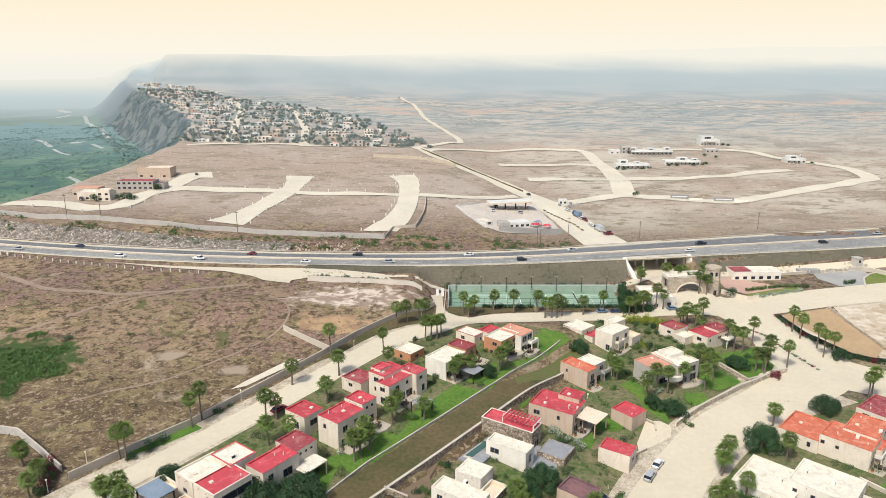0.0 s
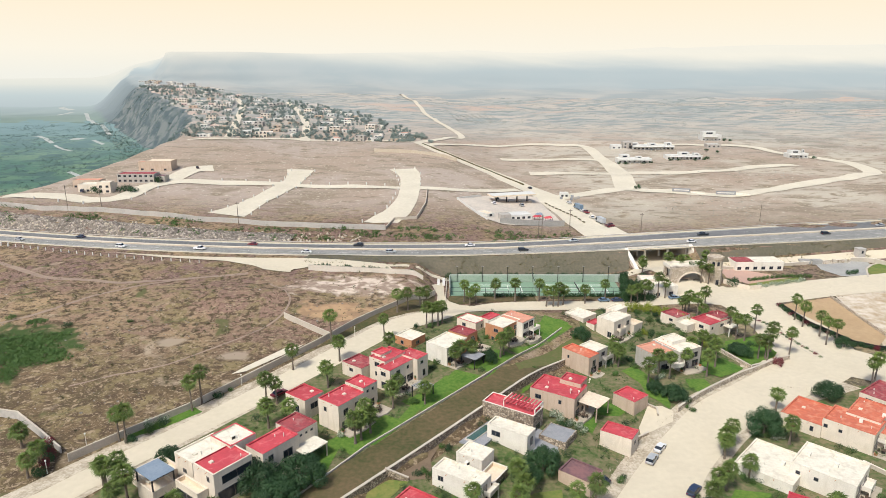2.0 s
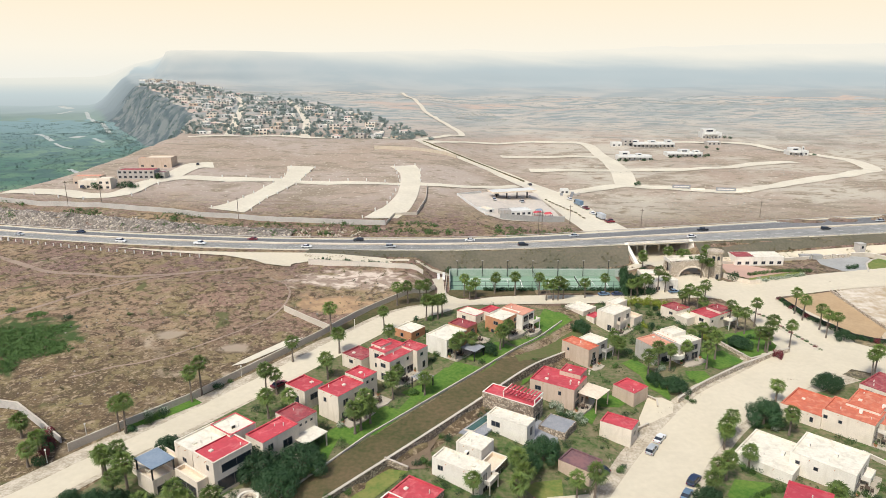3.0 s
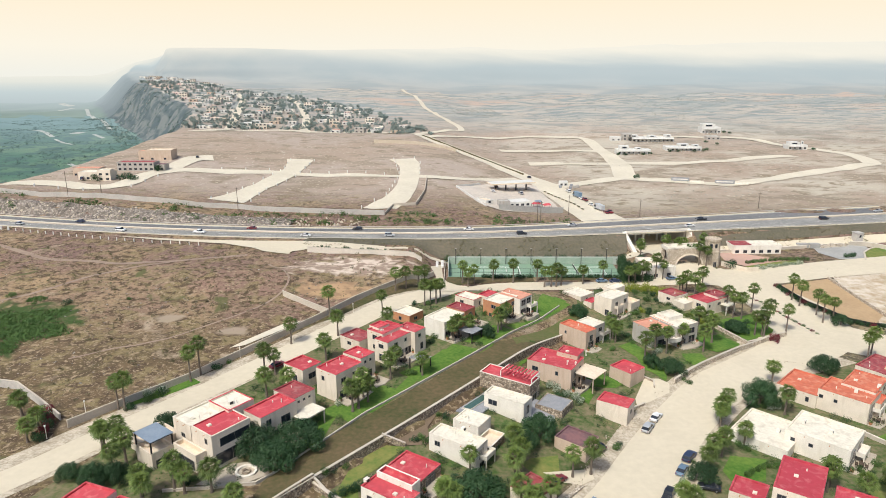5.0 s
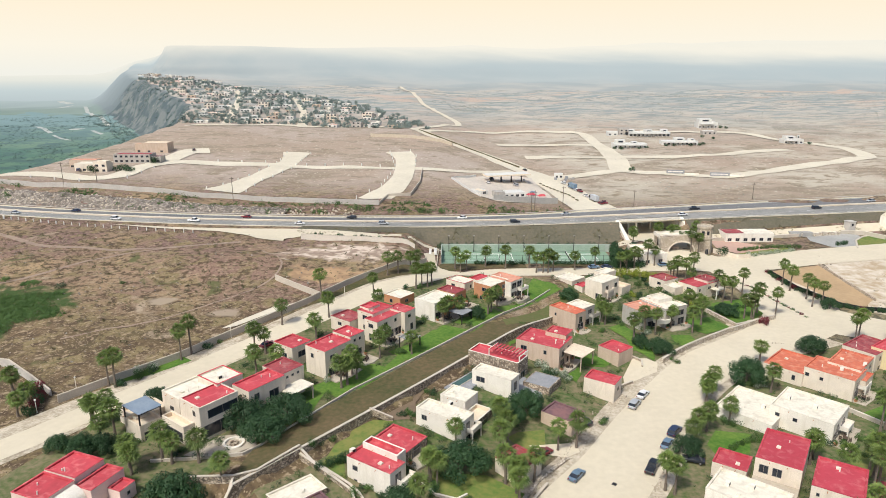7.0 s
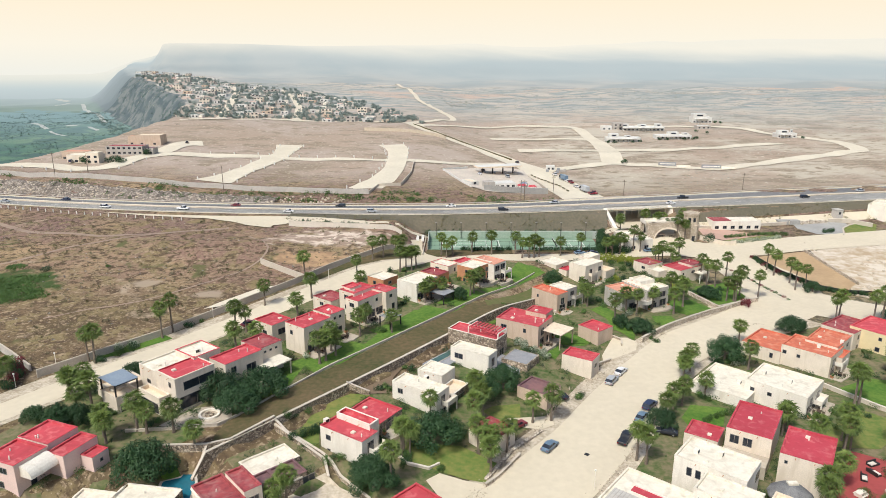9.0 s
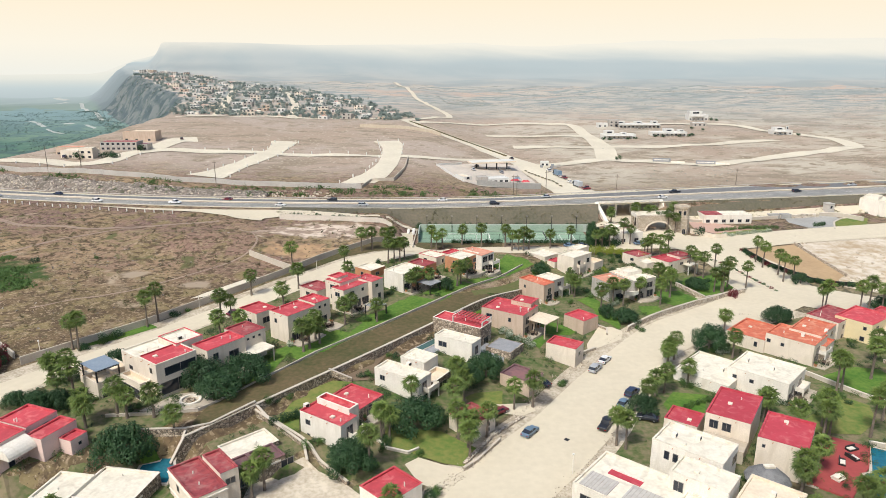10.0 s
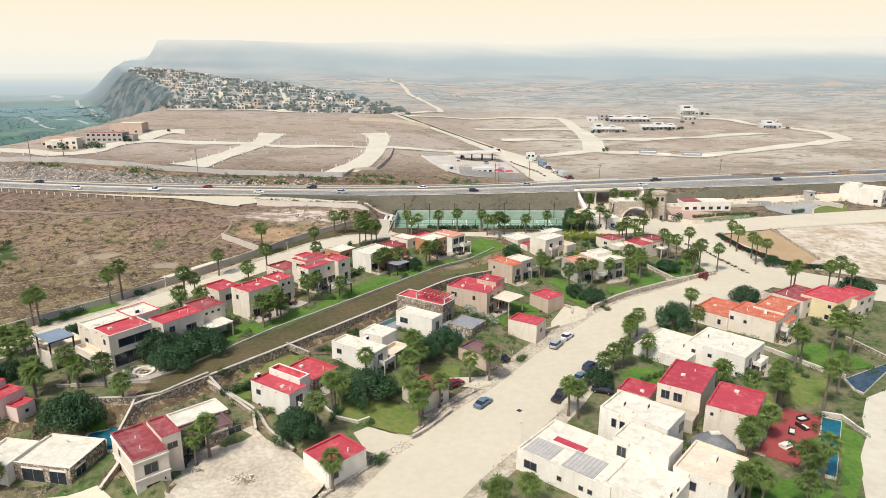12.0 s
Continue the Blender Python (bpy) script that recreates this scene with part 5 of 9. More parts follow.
def balcony(h, x, y, w, d, z, side, wall="white", posts=True):
    """A balcony slab with a solid low front on the R (near) or L face, at a place along that face from the house's corner."""
    o = h.matrix_basis.inverted() @ Vector((x, y, 0))
    zz = z - h.matrix_basis.translation.z
    m = pose(o.x, o.y, zz) if side == "R" else pose(o.x, o.y, zz) @ pose(0, 0, 0, 0, 0, -90) @ pose(-w, 0, 0)
    b = part("balcony", bmesh.new(), M[wall], h)
    bm = bmesh.new()
    box(bm, 0, -d, -0.2, w, 0, 0, m)
    bm.to_mesh(b.data)
    bm.free()
    for q in ((0, -d, w, -d + 0.14), (0, -d + 0.14, 0.14, 0), (w - 0.14, -d + 0.14, w, 0)):
        bm = bmesh.new()
        box(bm, q[0], q[1], 0, q[2], q[3], 0.85, m)
        part("parapet", bm, M[wall], b)
    if posts:
        for a in (0.15, w - 0.15):
            bm = bmesh.new()
            box(bm, a - 0.12, -d + 0.02, -2.9, a + 0.12, -d + 0.26, -0.2, m)
            part("post", bm, M[wall], b)


a_house = house("house", -61.0, 95.6, 69, "pink stuccoed house with stepped flat red roofs and a white vault", "house")
blk(a_house, -61.0, 95.6, 6.3, 7.4, 11.5, "pink", "redroof")
blk(a_house, -63.0, 89.1, 6.3, 7.3, 11.5, "pink", "redroof")
blk(a_house, -57.2, 93.4, 7.2, 3.9, 10.5, "pink", "redroof", wins=[('R', 4.2, 1.4, 1.4, 1.3)])
blk(a_house, -53.3, 95.3, 3.5, 2.8, 9.0, "pink", "redroof", wins=[('R', 1.8, 1.0, 0.7, 0.7)])
aw_house = house("house", -38.3, 83.7, 80, "white single-storey house with stone front and dark garage doors", "house")
blk(aw_house, -38.3, 83.7, 8.9, 10.7, 4.6, "stone", "whiteroof", cap='white', parapet=0.3, wins=[('L', 2.4, 0.9, 3.2, 2.4), ('L', 7.0, 0.9, 4.2, 2.4), ('R', 2.4, 1.0, 2.4, 1.7)])
blk(aw_house, -48.9, 84.0, 7.5, 6.6, 4.8, "white", "whiteroof", wins=[('L', 3.0, 0.9, 2.0, 2.0)])
t_house = house("house", -25.9, 80.0, 42, "cream tower house with red roofs and a stone-faced garage wing", "house")
blk(t_house, -25.9, 80.0, 5.4, 11.1, 8.3, "cream", "darkred", wins=[('R', 2.6, 1.3, 2.2, 1.9), ('R', 2.6, 5.0, 2.2, 1.9), ('L', 7.0, 1.2, 1.0, 1.2)])
blk(t_house, -23.5, 85.4, 3.1, 7.2, 9.2, "cream", "darkred", wins=[('R', 1.6, 1.4, 1.7, 1.2)])
blk(t_house, -25.3, 95.9, 9.5, 5.8, 4.9, "stone", "whiteroof", wins=[])
blk(t_house, -19.7, 94.0, 5.1, 5.1, 5.0, "stone", "purpleroof", wins=[('R', 5.4, 0.9, 2.6, 2.2)])
blk(t_house, -23.0, 91.6, 4.0, 4.7, 5.0, "stone", "purpleroof", wins=[('R', 1.2, 0.7, 1.4, 2.4), ('R', 4.0, 0.9, 2.4, 2.2)])
b_house = house("house", -60.9, 119.1, 53, "long cream two-storey house with red and white roofs", "house")
blk(b_house, -60.9, 119.1, 7.3, 7.0, 9.5, "cream", "beigeroof", parapet=0.9, cap='cream')
blk(b_house, -45.8, 115.0, 9.3, 7.1, 14.2, "cream", "redroof", cap='cream', wins=[('R', 5.4, 1.3, 7.2, 1.9), ('R', 4.6, 4.4, 8.0, 2.8), ('L', 2.0, 1.2, 0.9, 1.2)])
blk(b_house, -52.2, 120.7, 9.6, 6.5, 13.2, "cream", "whiteroof", wins=[('L', 3.0, 2.6, 1.4, 1.0)])
blk(b_house, -45.4, 124.9, 6.6, 7.2, 14.4, "cream", "whiteroof", cap='redroof', wins=[])
blk(b_house, -38.2, 123.4, 9.8, 5.8, 13.5, "cream", "redroof", wins=[('R', 2.0, 1.2, 1.4, 1.4), ('R', 6.6, 2.0, 2.6, 2.0), ('R', 4.4, 4.6, 5.0, 2.4)])
blk(b_house, -33.0, 132.3, 6.2, 7.2, 13.2, "cream", "darkred", wins=[('R', 1.2, 0.9, 0.7, 0.6), ('R', 2.8, 0.9, 0.7, 0.6), ('R', 4.4, 0.9, 0.7, 0.6)])
c_house = house("house", -34.6, 149.0, 53, "cream two-storey house with bright red flat roofs", "house")
blk(c_house, -34.6, 149.0, 6.3, 7.2, 12.0, "cream", "redroof", wins=[('L', 3.0, 2.0, 1.6, 2.0), ('R', 3.0, 1.6, 2.4, 1.6)])
blk(c_house, -25.3, 143.2, 9.0, 7.0, 13.7, "cream", "redroof", wins=[('R', 2.4, 1.6, 1.6, 1.7), ('R', 6.2, 1.4, 1.4, 1.6), ('R', 5.0, 4.6, 4.0, 2.2), ('L', 4.6, 1.6, 1.0, 1.2)])
blk(c_house, -20.5, 153.3, 5.2, 6.5, 13.2, "cream", "redroof", wins=[('R', 1.5, 1.0, 0.8, 0.8), ('R', 3.4, 1.0, 0.8, 0.8)])
d_house = house("house", -22.9, 169.0, 52, "cream two-storey house with several red flat roofs", "house")
blk(d_house, -22.9, 169.0, 6.7, 7.7, 11.0, "cream", "darkred")
blk(d_house, -16.2, 167.2, 8.4, 5.9, 14.0, "cream", "redroof")
blk(d_house, -14.5, 162.7, 10.2, 4.8, 13.4, "cream", "redroof")
blk(d_house, -7.4, 169.3, 4.6, 6.8, 13.7, "cream", "redroof")
e_house = house("house", -10.0, 189.5, 52, "white and terracotta two-storey house with white flat roofs", "house")
blk(e_house, -10.0, 189.5, 6.6, 6.9, 10.5, "terracotta", "whiteroof")
blk(e_house, 0.8, 178.1, 9.8, 7.7, 13.0, "white", "whiteroof", wins=[("R", 2.0, 1.2, 1.4, 1.6), ("R", 7.0, 1.2, 2.6, 1.8), ("R", 5.4, 4.0, 4.6, 2.3)])
panel = at_wall(e_house, 0.8, 178.1, 3.4, 9.78, 6.3, 12.6)
part("wall_panel", panel, M["terracotta"], e_house, "terracotta rendered wall panel")
blk(e_house, 7.1, 189.6, 5.4, 7.3, 12.0, "terracotta", "darkred")
f_house = house("house", 10.3, 202.0, 49, "terracotta and white house with a salmon canopy roof", "house")
blk(f_house, 10.3, 202.0, 5.5, 8.0, 11.0, "cream", "whiteroof", cap='redroof')
blk(f_house, 18.3, 193.5, 9.7, 6.8, 13.0, "terracotta", "whiteroof")
# the two upper R windows stand in for the shaded open loggia
blk(f_house, 25.0, 197.6, 6.6, 9.3, 13.0, "white", "salmonroof", parapet=0.15, wins=[("R", 1.8, 0.6, 2.4, 1.9), ("R", 4.7, 0.6, 2.4, 1.9), ("R", 3.4, 3.9, 2.6, 1.9), ("L", 4.0, 0.8, 3.0, 1.6)])
j_house = house("house", 43.0, 181.3, 42, "pale house with an orange and a white flat roof", "house")
blk(j_house, 43.0, 181.3, 5.0, 10.1, 8.5, "tan", "orangeroof", wins=[("R", 2.5, 1.4, 1.5, 2.2), ("R", 2.5, 4.6, 1.4, 1.6), ("L", 7.6, 1.6, 0.8, 1.0)])
blk(j_house, 46.1, 185.8, 5.8, 6.5, 8.5, "grey", "whiteroof")
k_house = house("house", 48.3, 216.3, 42, "cream house with pale flat roofs and a small red porch roof", "house")
blk(k_house, 48.3, 216.3, 7.5, 8.1, 7.0, "cream", "whiteroof")
blk(k_house, 59.7, 216.6, 6.6, 4.4, 9.7, "cream", "whiteroof", wins=[])
blk(k_house, 65.0, 212.6, 5.2, 5.6, 6.0, "cream", "beigeroof", parapet=0.9, wins=[])
blk(k_house, 56.6, 206.9, 9.8, 6.9, 9.5, "cream", "whiteroof", wins=[("R", 3.0, 1.5, 1.5, 1.6), ("R", 8.0, 1.5, 1.5, 1.6), ("L", 1.6, 4.0, 1.6, 2.0)])
l_house = house("house", 63.1, 183.2, 29, "grey modern two-storey house with white roofs and a rounded balcony", "house")
blk(l_house, 63.1, 183.2, 8.8, 7.9, 8.5, "grey", "salmonroof", wins=[("R", 4.6, 1.0, 5.0, 1.6), ("R", 4.6, 3.8, 3.4, 2.0), ("L", 2.4, 1.4, 1.0, 1.2)])
blk(l_house, 71.0, 184.6, 9.1, 11.2, 8.8, "grey", "whiteroof", wins=[("R", 2.4, 1.2, 2.2, 1.8), ("R", 6.4, 1.2, 2.6, 1.8), ("R", 3.0, 4.4, 2.4, 2.0)])
blk(l_house, 70.4, 190.4, 6.0, 5.0, 9.6, "white", "whiteroof", wins=[])
m_house = house("house", 81.6, 218.2, 34, "cream low house with two red flat roofs among hedges", "house")
blk(m_house, 81.6, 218.2, 7.1, 7.1, 6.5, "cream", "darkred")
blk(m_house, 90.5, 211.7, 12.9, 7.8, 6.5, "cream", "redroof")
blk(m_house, 95.9, 216.4, 6.4, 5.6, 7.0, "cream", "darkred", wins=[])
blk(m_house, 83.6, 213.8, 5.2, 4.6, 5.4, "cream", "whiteroof", wins=[])
h_house = house("house", 19.6, 138.7, 57, "white house with a red slatted roof terrace and stone upper wall", "house")
blk(h_house, 19.6, 138.7, 4.3, 10.8, 8.4, "white", "whiteroof", wins=[('L', 8.4, 1.3, 2.4, 1.4), ('R', 2.2, 1.2, 1.4, 2.2)])
blk(h_house, 22.1, 147.2, 5.6, 14.5, 8.8, "stone", "redroof", cap='white', wins=[('R', 2.8, 3.2, 2.4, 2.2)])
blk(h_house, 29.3, 141.9, 7.0, 7.1, 4.6, "stone", "slate", parapet=0.1, cap=False, wins=[])
i_house = house("house", 33.8, 155.5, 58, "tan two-storey house with red stepped roofs and a pale canopy", "house")
blk(i_house, 33.8, 155.5, 9.2, 12.6, 9.0, "tan", "redroof", wins=[("L", 10.2, 1.4, 1.8, 1.3), ("L", 4.0, 1.4, 0.9, 1.2), ("R", 2.6, 1.2, 1.8, 2.0), ("R", 6.4, 1.4, 1.4, 1.5), ("R", 2.6, 4.4, 1.8, 2.1)])
ig_house = house("garage", 45.2, 141.9, 57, "small cream garage with a bright red flat roof", "garage")
blk(ig_house, 45.2, 141.9, 5.3, 7.9, 5.6, "cream", "redroof", wins=[('R', 2.6, 1.6, 1.2, 1.0)])
jg_house = house("garage", 50.8, 160.1, 40, "small tan garage with a red roof and white door", "garage")
blk(jg_house, 50.8, 160.1, 6.4, 6.9, 5.6, "tan", "redroof", wins=[])
w_house = house("house", 7.5, 120.0, 57, "white two-storey house with pale flat roofs and a stone terrace", "house")
blk(w_house, 7.5, 120.0, 4.8, 12.0, 8.2, "white", "whiteroof", wins=[('L', 9.8, 1.3, 1.4, 1.2), ('L', 9.8, 4.4, 0.9, 0.7), ('R', 2.2, 1.0, 1.6, 2.2), ('R', 2.4, 4.2, 1.8, 1.8)])
blk(w_house, 8.4, 129.8, 5.7, 6.7, 7.6, "white", "whiteroof", parapet=0.2, wins=[])
blk(w_house, 10.7, 125.2, 7.1, 4.2, 5.2, "stone", "beigeroof", parapet=0.9, cap='white', wins=[('R', 3.4, 1.1, 3.6, 2.1)])
wg_house = house("garage", 18.8, 107.8, 47, "cream garage with a faded red roof beside the street", "garage")
blk(wg_house, 18.8, 107.8, 6.8, 6.6, 4.8, "cream", "darkred", wins=[('R', 4.6, 1.3, 0.8, 0.8), ('R', 4.6, 2.5, 0.8, 0.8)])
hg_house = house("garage", 31.9, 125.9, 51, "cream garage with a brown-red roof behind palms", "garage")
blk(hg_house, 31.9, 125.9, 6.1, 7.9, 4.8, "tan", "purpleroof", wins=[])
p_house = house("house", -6.3, 101.4, 56, "white two-storey house with bright red roofs", "house")
blk(p_house, -6.3, 101.4, 4.6, 10.7, 8.4, "white", "redroof", wins=[('L', 8.6, 1.4, 1.3, 1.1), ('L', 8.6, 4.4, 0.9, 0.7), ('R', 2.4, 1.0, 1.8, 2.2), ('R', 2.4, 4.2, 1.8, 1.8)])
blk(p_house, -5.3, 105.9, 2.7, 8.6, 9.3, "white", "redroof", cap='white', parapet=0.7, wins=[])
blk(p_house, -4.0, 112.0, 7.4, 9.0, 6.0, "stone", "redroof", wins=[('R', 3.6, 0.9, 3.4, 2.2)])
q_house = house("garage", 3.8, 83.6, 46.5, "white garage with a bright red flat roof beside a driveway", "garage")
blk(q_house, 3.8, 83.6, 7.9, 7.1, 4.8, "white", "redroof", wins=[('R', 1.4, 1.3, 1.1, 1.3)])
v_house = house("house", 88.5, 123.7, 46, "white two-storey house with wide white flat roofs", "house")
blk(v_house, 88.5, 123.7, 11.7, 13.4, 5.5, "white", "whiteroof", wins=[('L', 11.6, 1.5, 1.0, 0.9), ('L', 7.8, 1.5, 1.0, 0.9), ('R', 3.2, 1.2, 1.6, 2.2), ('R', 8.0, 1.4, 2.0, 1.6), ('R', 3.2, 3.9, 2.0, 1.6)])
blk(v_house, 77.1, 127.6, 14.2, 13.0, 3.0, "white", "whiteroof", wins=[])
o_house = house("house", 95.9, 151.0, 44, "cream house with orange flat roofs and a balcony", "house")
blk(o_house, 95.9, 151.0, 12.6, 9.9, 4.0, "cream", "orangeroof")
blk(o_house, 104.4, 143.2, 9.5, 11.7, 6.0, "cream", "orangeroof", wins=[('L', 10.8, 1.4, 1.0, 1.0), ('L', 7.4, 1.6, 0.9, 0.9), ('R', 3.0, 1.2, 2.4, 2.4), ('R', 3.0, 4.0, 2.4, 1.8)])
blk(o_house, 108.9, 148.4, 11.3, 7.8, 6.3, "cream", "orangeroof")
blk(o_house, 109.0, 146.0, 6.3, 3.5, 4.5, "cream", "orangeroof")
q_house = house("house", 119.5, 159.2, 36, "yellow and cream house with dark red roofs", "house")
blk(q_house, 119.5, 159.2, 12.3, 8.7, 5.5, "cream", "darkred")
blk(q_house, 126.8, 156.4, 12.4, 9.6, 6.0, "yellow", "redroof")
blk(q_house, 134.7, 160.3, 10.5, 7.2, 5.5, "cream", "redroof")
r2_house = house("house", 71.6, 104.7, 56, "cream house with several crimson flat roofs", "house")
blk(r2_house, 71.6, 104.7, 12.9, 8.3, 7.0, "cream", "crimson", wins=[('L', 6.6, 1.2, 1.7, 1.8), ('L', 4.2, 1.2, 1.7, 1.8)])
blk(r2_house, 77.6, 95.1, 11.2, 8.4, 7.4, "cream", "crimson", wins=[('L', 7.2, 1.2, 0.6, 0.7), ('R', 5.0, 1.4, 2.0, 1.6)])
blk(r2_house, 63.1, 108.7, 6.2, 6.5, 4.0, "cream", "crimson", wins=[])
r1_house = house("house", 60.7, 90.7, 50, "large white house with stepped white and beige roofs", "house")
blk(r1_house, 60.7, 90.7, 8.1, 12.7, 7.5, "white", "whiteroof", wins=[('L', 9.8, 1.4, 1.0, 1.7), ('L', 8.2, 1.4, 1.0, 1.7), ('L', 6.6, 1.4, 1.0, 1.7), ('R', 6.6, 1.4, 2.4, 1.8)])
blk(r1_house, 58.4, 82.8, 6.0, 9.7, 7.5, "white", "whiteroof", wins=[('L', 8.0, 1.4, 1.7, 2.2), ('L', 2.0, 2.6, 2.2, 1.6)])
blk(r1_house, 65.7, 77.0, 10.0, 8.6, 6.0, "white", "beigeroof", wins=[('L', 5.8, 1.4, 2.2, 1.6), ('R', 5.0, 1.2, 3.0, 2.0)])
blk(r1_house, 48.3, 78.8, 12.4, 17.4, 4.5, "white", "whiteroof", wins=[('L', 14.6, 1.4, 2.6, 1.6), ('L', 9.0, 1.8, 0.9, 0.9), ('L', 5.0, 1.8, 0.9, 0.9), ('L', 3.4, 1.8, 0.9, 0.9)])
blk(r1_house, 55.3, 73.4, 9.2, 10.2, 5.0, "white", "whiteroof", wins=[])


# ---- land beyond the highway: streets of two unbuilt estates ----
for places, width, lab in (
    ([(-262, 392), (-228, 391), (-203, 381), (-191, 388), (-188, 419), (-176, 437), (-152, 440), (-107, 441), (-54, 438.5), (-9, 436), (30, 449), (52, 462)], [12, 14, 14, 13, 13, 14, 10, 10, 9, 9, 8, 8], "pale graded street of an unbuilt estate"),
    ([(-184, 428), (-181, 458), (-178, 478), (-168, 484)], [16, 13, 15, 20], "pale graded side street with a turning head"),
    ([(-120, 358), (-113, 391), (-104.6, 437), (-103.7, 469), (-106, 492)], [22, 14, 13, 13, 20], "pale graded street of an unbuilt estate"),
    ([(-34, 347), (-25.7, 375), (-22.7, 411), (-22.9, 446), (-25, 476), (-31, 497)], [20, 14, 13, 13, 14, 20], "pale graded street of an unbuilt estate"),
    ([(90, 330), (86, 353), (82, 378), (73.8, 425), (59, 472), (34, 522), (-2, 584), (-26, 633)], [26, 24, 20, 16, 15, 14, 12, 12], "wide pale street climbing from the highway"),
    ([(-26, 633), (3, 681), (18, 706), (-9.7, 833), (-61, 1152), (-128, 1500)], [7, 6, 6, 5, 6, 7], "thin pale dirt track winding up the slope"),
    ([(78, 442), (110, 463), (132, 471), (154, 463), (202, 454), (256, 484), (315, 515), (345, 535), (350, 577), (336, 604), (317, 630), (289, 665), (200, 672)], [11, 12, 14, 12, 12, 12, 12, 14, 12, 11, 10, 9, 8], "pale graded loop street of an unbuilt estate"),
    ([(131, 474), (140, 536), (141, 604), (132, 665), (65, 665), (9, 644), (-20, 611)], [16, 16, 13, 11, 9, 9, 9], "pale graded street of an unbuilt estate"),
    ([(141, 530), (189, 533), (229, 541), (266, 562), (300, 569)], [10, 10, 10, 10, 14], "pale graded side street"),
    ([(135, 526), (97, 529), (68, 529)], [10, 10, 12], "pale graded side street"),
    ([(139, 595), (89, 595), (50, 591)], [10, 9, 12], "pale graded side street"),
    ([(-130, 628), (-152, 744), (-192, 891), (-230, 1010)], [9, 8, 8, 8], "dusty village street"),
    ([(-201, 628), (-232, 761), (-276, 934), (-340, 1080)], [9, 8, 8, 8], "dusty village street"),
    ([(-235, 616), (-131, 634), (-48, 640), (-20, 628)], [7, 7, 7, 8], "dusty road along the foot of the village"),
):
    ribbon("far_street", places, width, M["dirtroad"], lift=0.35, label=lab, step=5, across=4, zfun=lambda x, y: rough_z(x, y) + 0.0016 * max(0, y - 560))
for places, width in (([(-215, 287), (-190.1, 273.4), (-168.5, 260), (-148, 251.6), (-128.4, 248.9), (-108.6, 251.7), (-92.9, 255.1), (-79.6, 258.5)], 2.6), ([(-160, 200), (-142.9, 214.6), (-134, 225.6), (-128.1, 237), (-120.4, 243.4), (-108, 250)], 1.5), ([(-67.7, 245.7), (-57.9, 233), (-55.2, 223.8), (-56.8, 211.9), (-62.9, 199.3), (-71.2, 189.9), (-75.9, 184.7), (-80.8, 178.4), (-92.5, 172.3), (-103.6, 166.7)], 0.8)):
    ribbon("dirt_track", places, width, M["track"], lift=0.1, label="worn brown dirt track across the dry field", step=4, across=3)
for places, width in (([(-738, 1401), (-673, 1283), (-604, 1172), (-551, 1096), (-488, 984)], 7), ([(-595, 970), (-563, 943), (-514, 881)], 6), ([(-504, 869), (-475, 836), (-453, 816)], 4), ([(-505, 917), (-506, 943)], 14), ([(-478, 917), (-447, 881)], 5), ([(-868, 1543), (-816, 1493)], 14), ([(-778, 1373), (-790, 1445)], 10), ([(-373, 660), (-345, 628), (-327, 583), (-351, 565)], 5)):
    ribbon("valley_track", places, width, M["valleytrack"], lift=0.3, label="pale dirt track on the valley floor", step=9, across=3, zfun=lambda x, y: max(rough_z(x, y), mesa_z(x, y)))

wall_line("estate_wall", [(-262, 367), (-247, 364), (-194, 354), (-161, 347), (-118, 343), (-68, 335.5), (-30, 331)], 2.6, 0.4, M["block"], "long grey block wall along the estate", base=lambda x, y: rough_z(x, y))
wall_line("estate_wall", [(-30, 331), (-27, 352), (-15, 355), (-11, 392), (-11, 431)], 1.6, 0.4, M["kerb"], "pale wall at the end of the estate street")
wall_line("estate_wall", [(-60, 575), (0, 560), (10, 548)], 2.6, 0.6, M["cutearth"], "brown retaining wall beside the climbing street")
wall_line("kerb_wall", [(58, 482), (34, 526), (-2, 588), (-20, 622)], 1.0, 1.2, M["chanfill"], "dark hedge strip dividing the climbing street")

# rock cut beside the highway
bm = bmesh.new()
rows = []
for i in range(110):
    x = -335 + 2.4 * i
    hy = hwy_y(x)
    row = []
    for k in range(9):
        o = hwy_half(x) + 1.6 + k * 1.8
        amp = math.sin(math.pi * k / 8)
        row.append(bm.verts.new((x, hy + o + amp * 2.2 * noise.noise(Vector((x * 0.22, k * 0.6, 5))), rough_z(x, hy + o) + 0.2 + amp * (0.9 + 2.0 * noise.noise(Vector((x * 0.18, k * 0.7, 2))) + 1.2 * noise.noise(Vector((x * 0.6, k * 1.9, 9)))))))
    rows.append(row)
for r, s in zip(rows, rows[1:]):
    for k in range(8):
        bm.faces.new((r[k], s[k], s[k + 1], r[k + 1]))
tagged(part("rock_cut", bm, M["rock"]), "rugged pale rock face cut beside the highway", "rock", "", "structure")


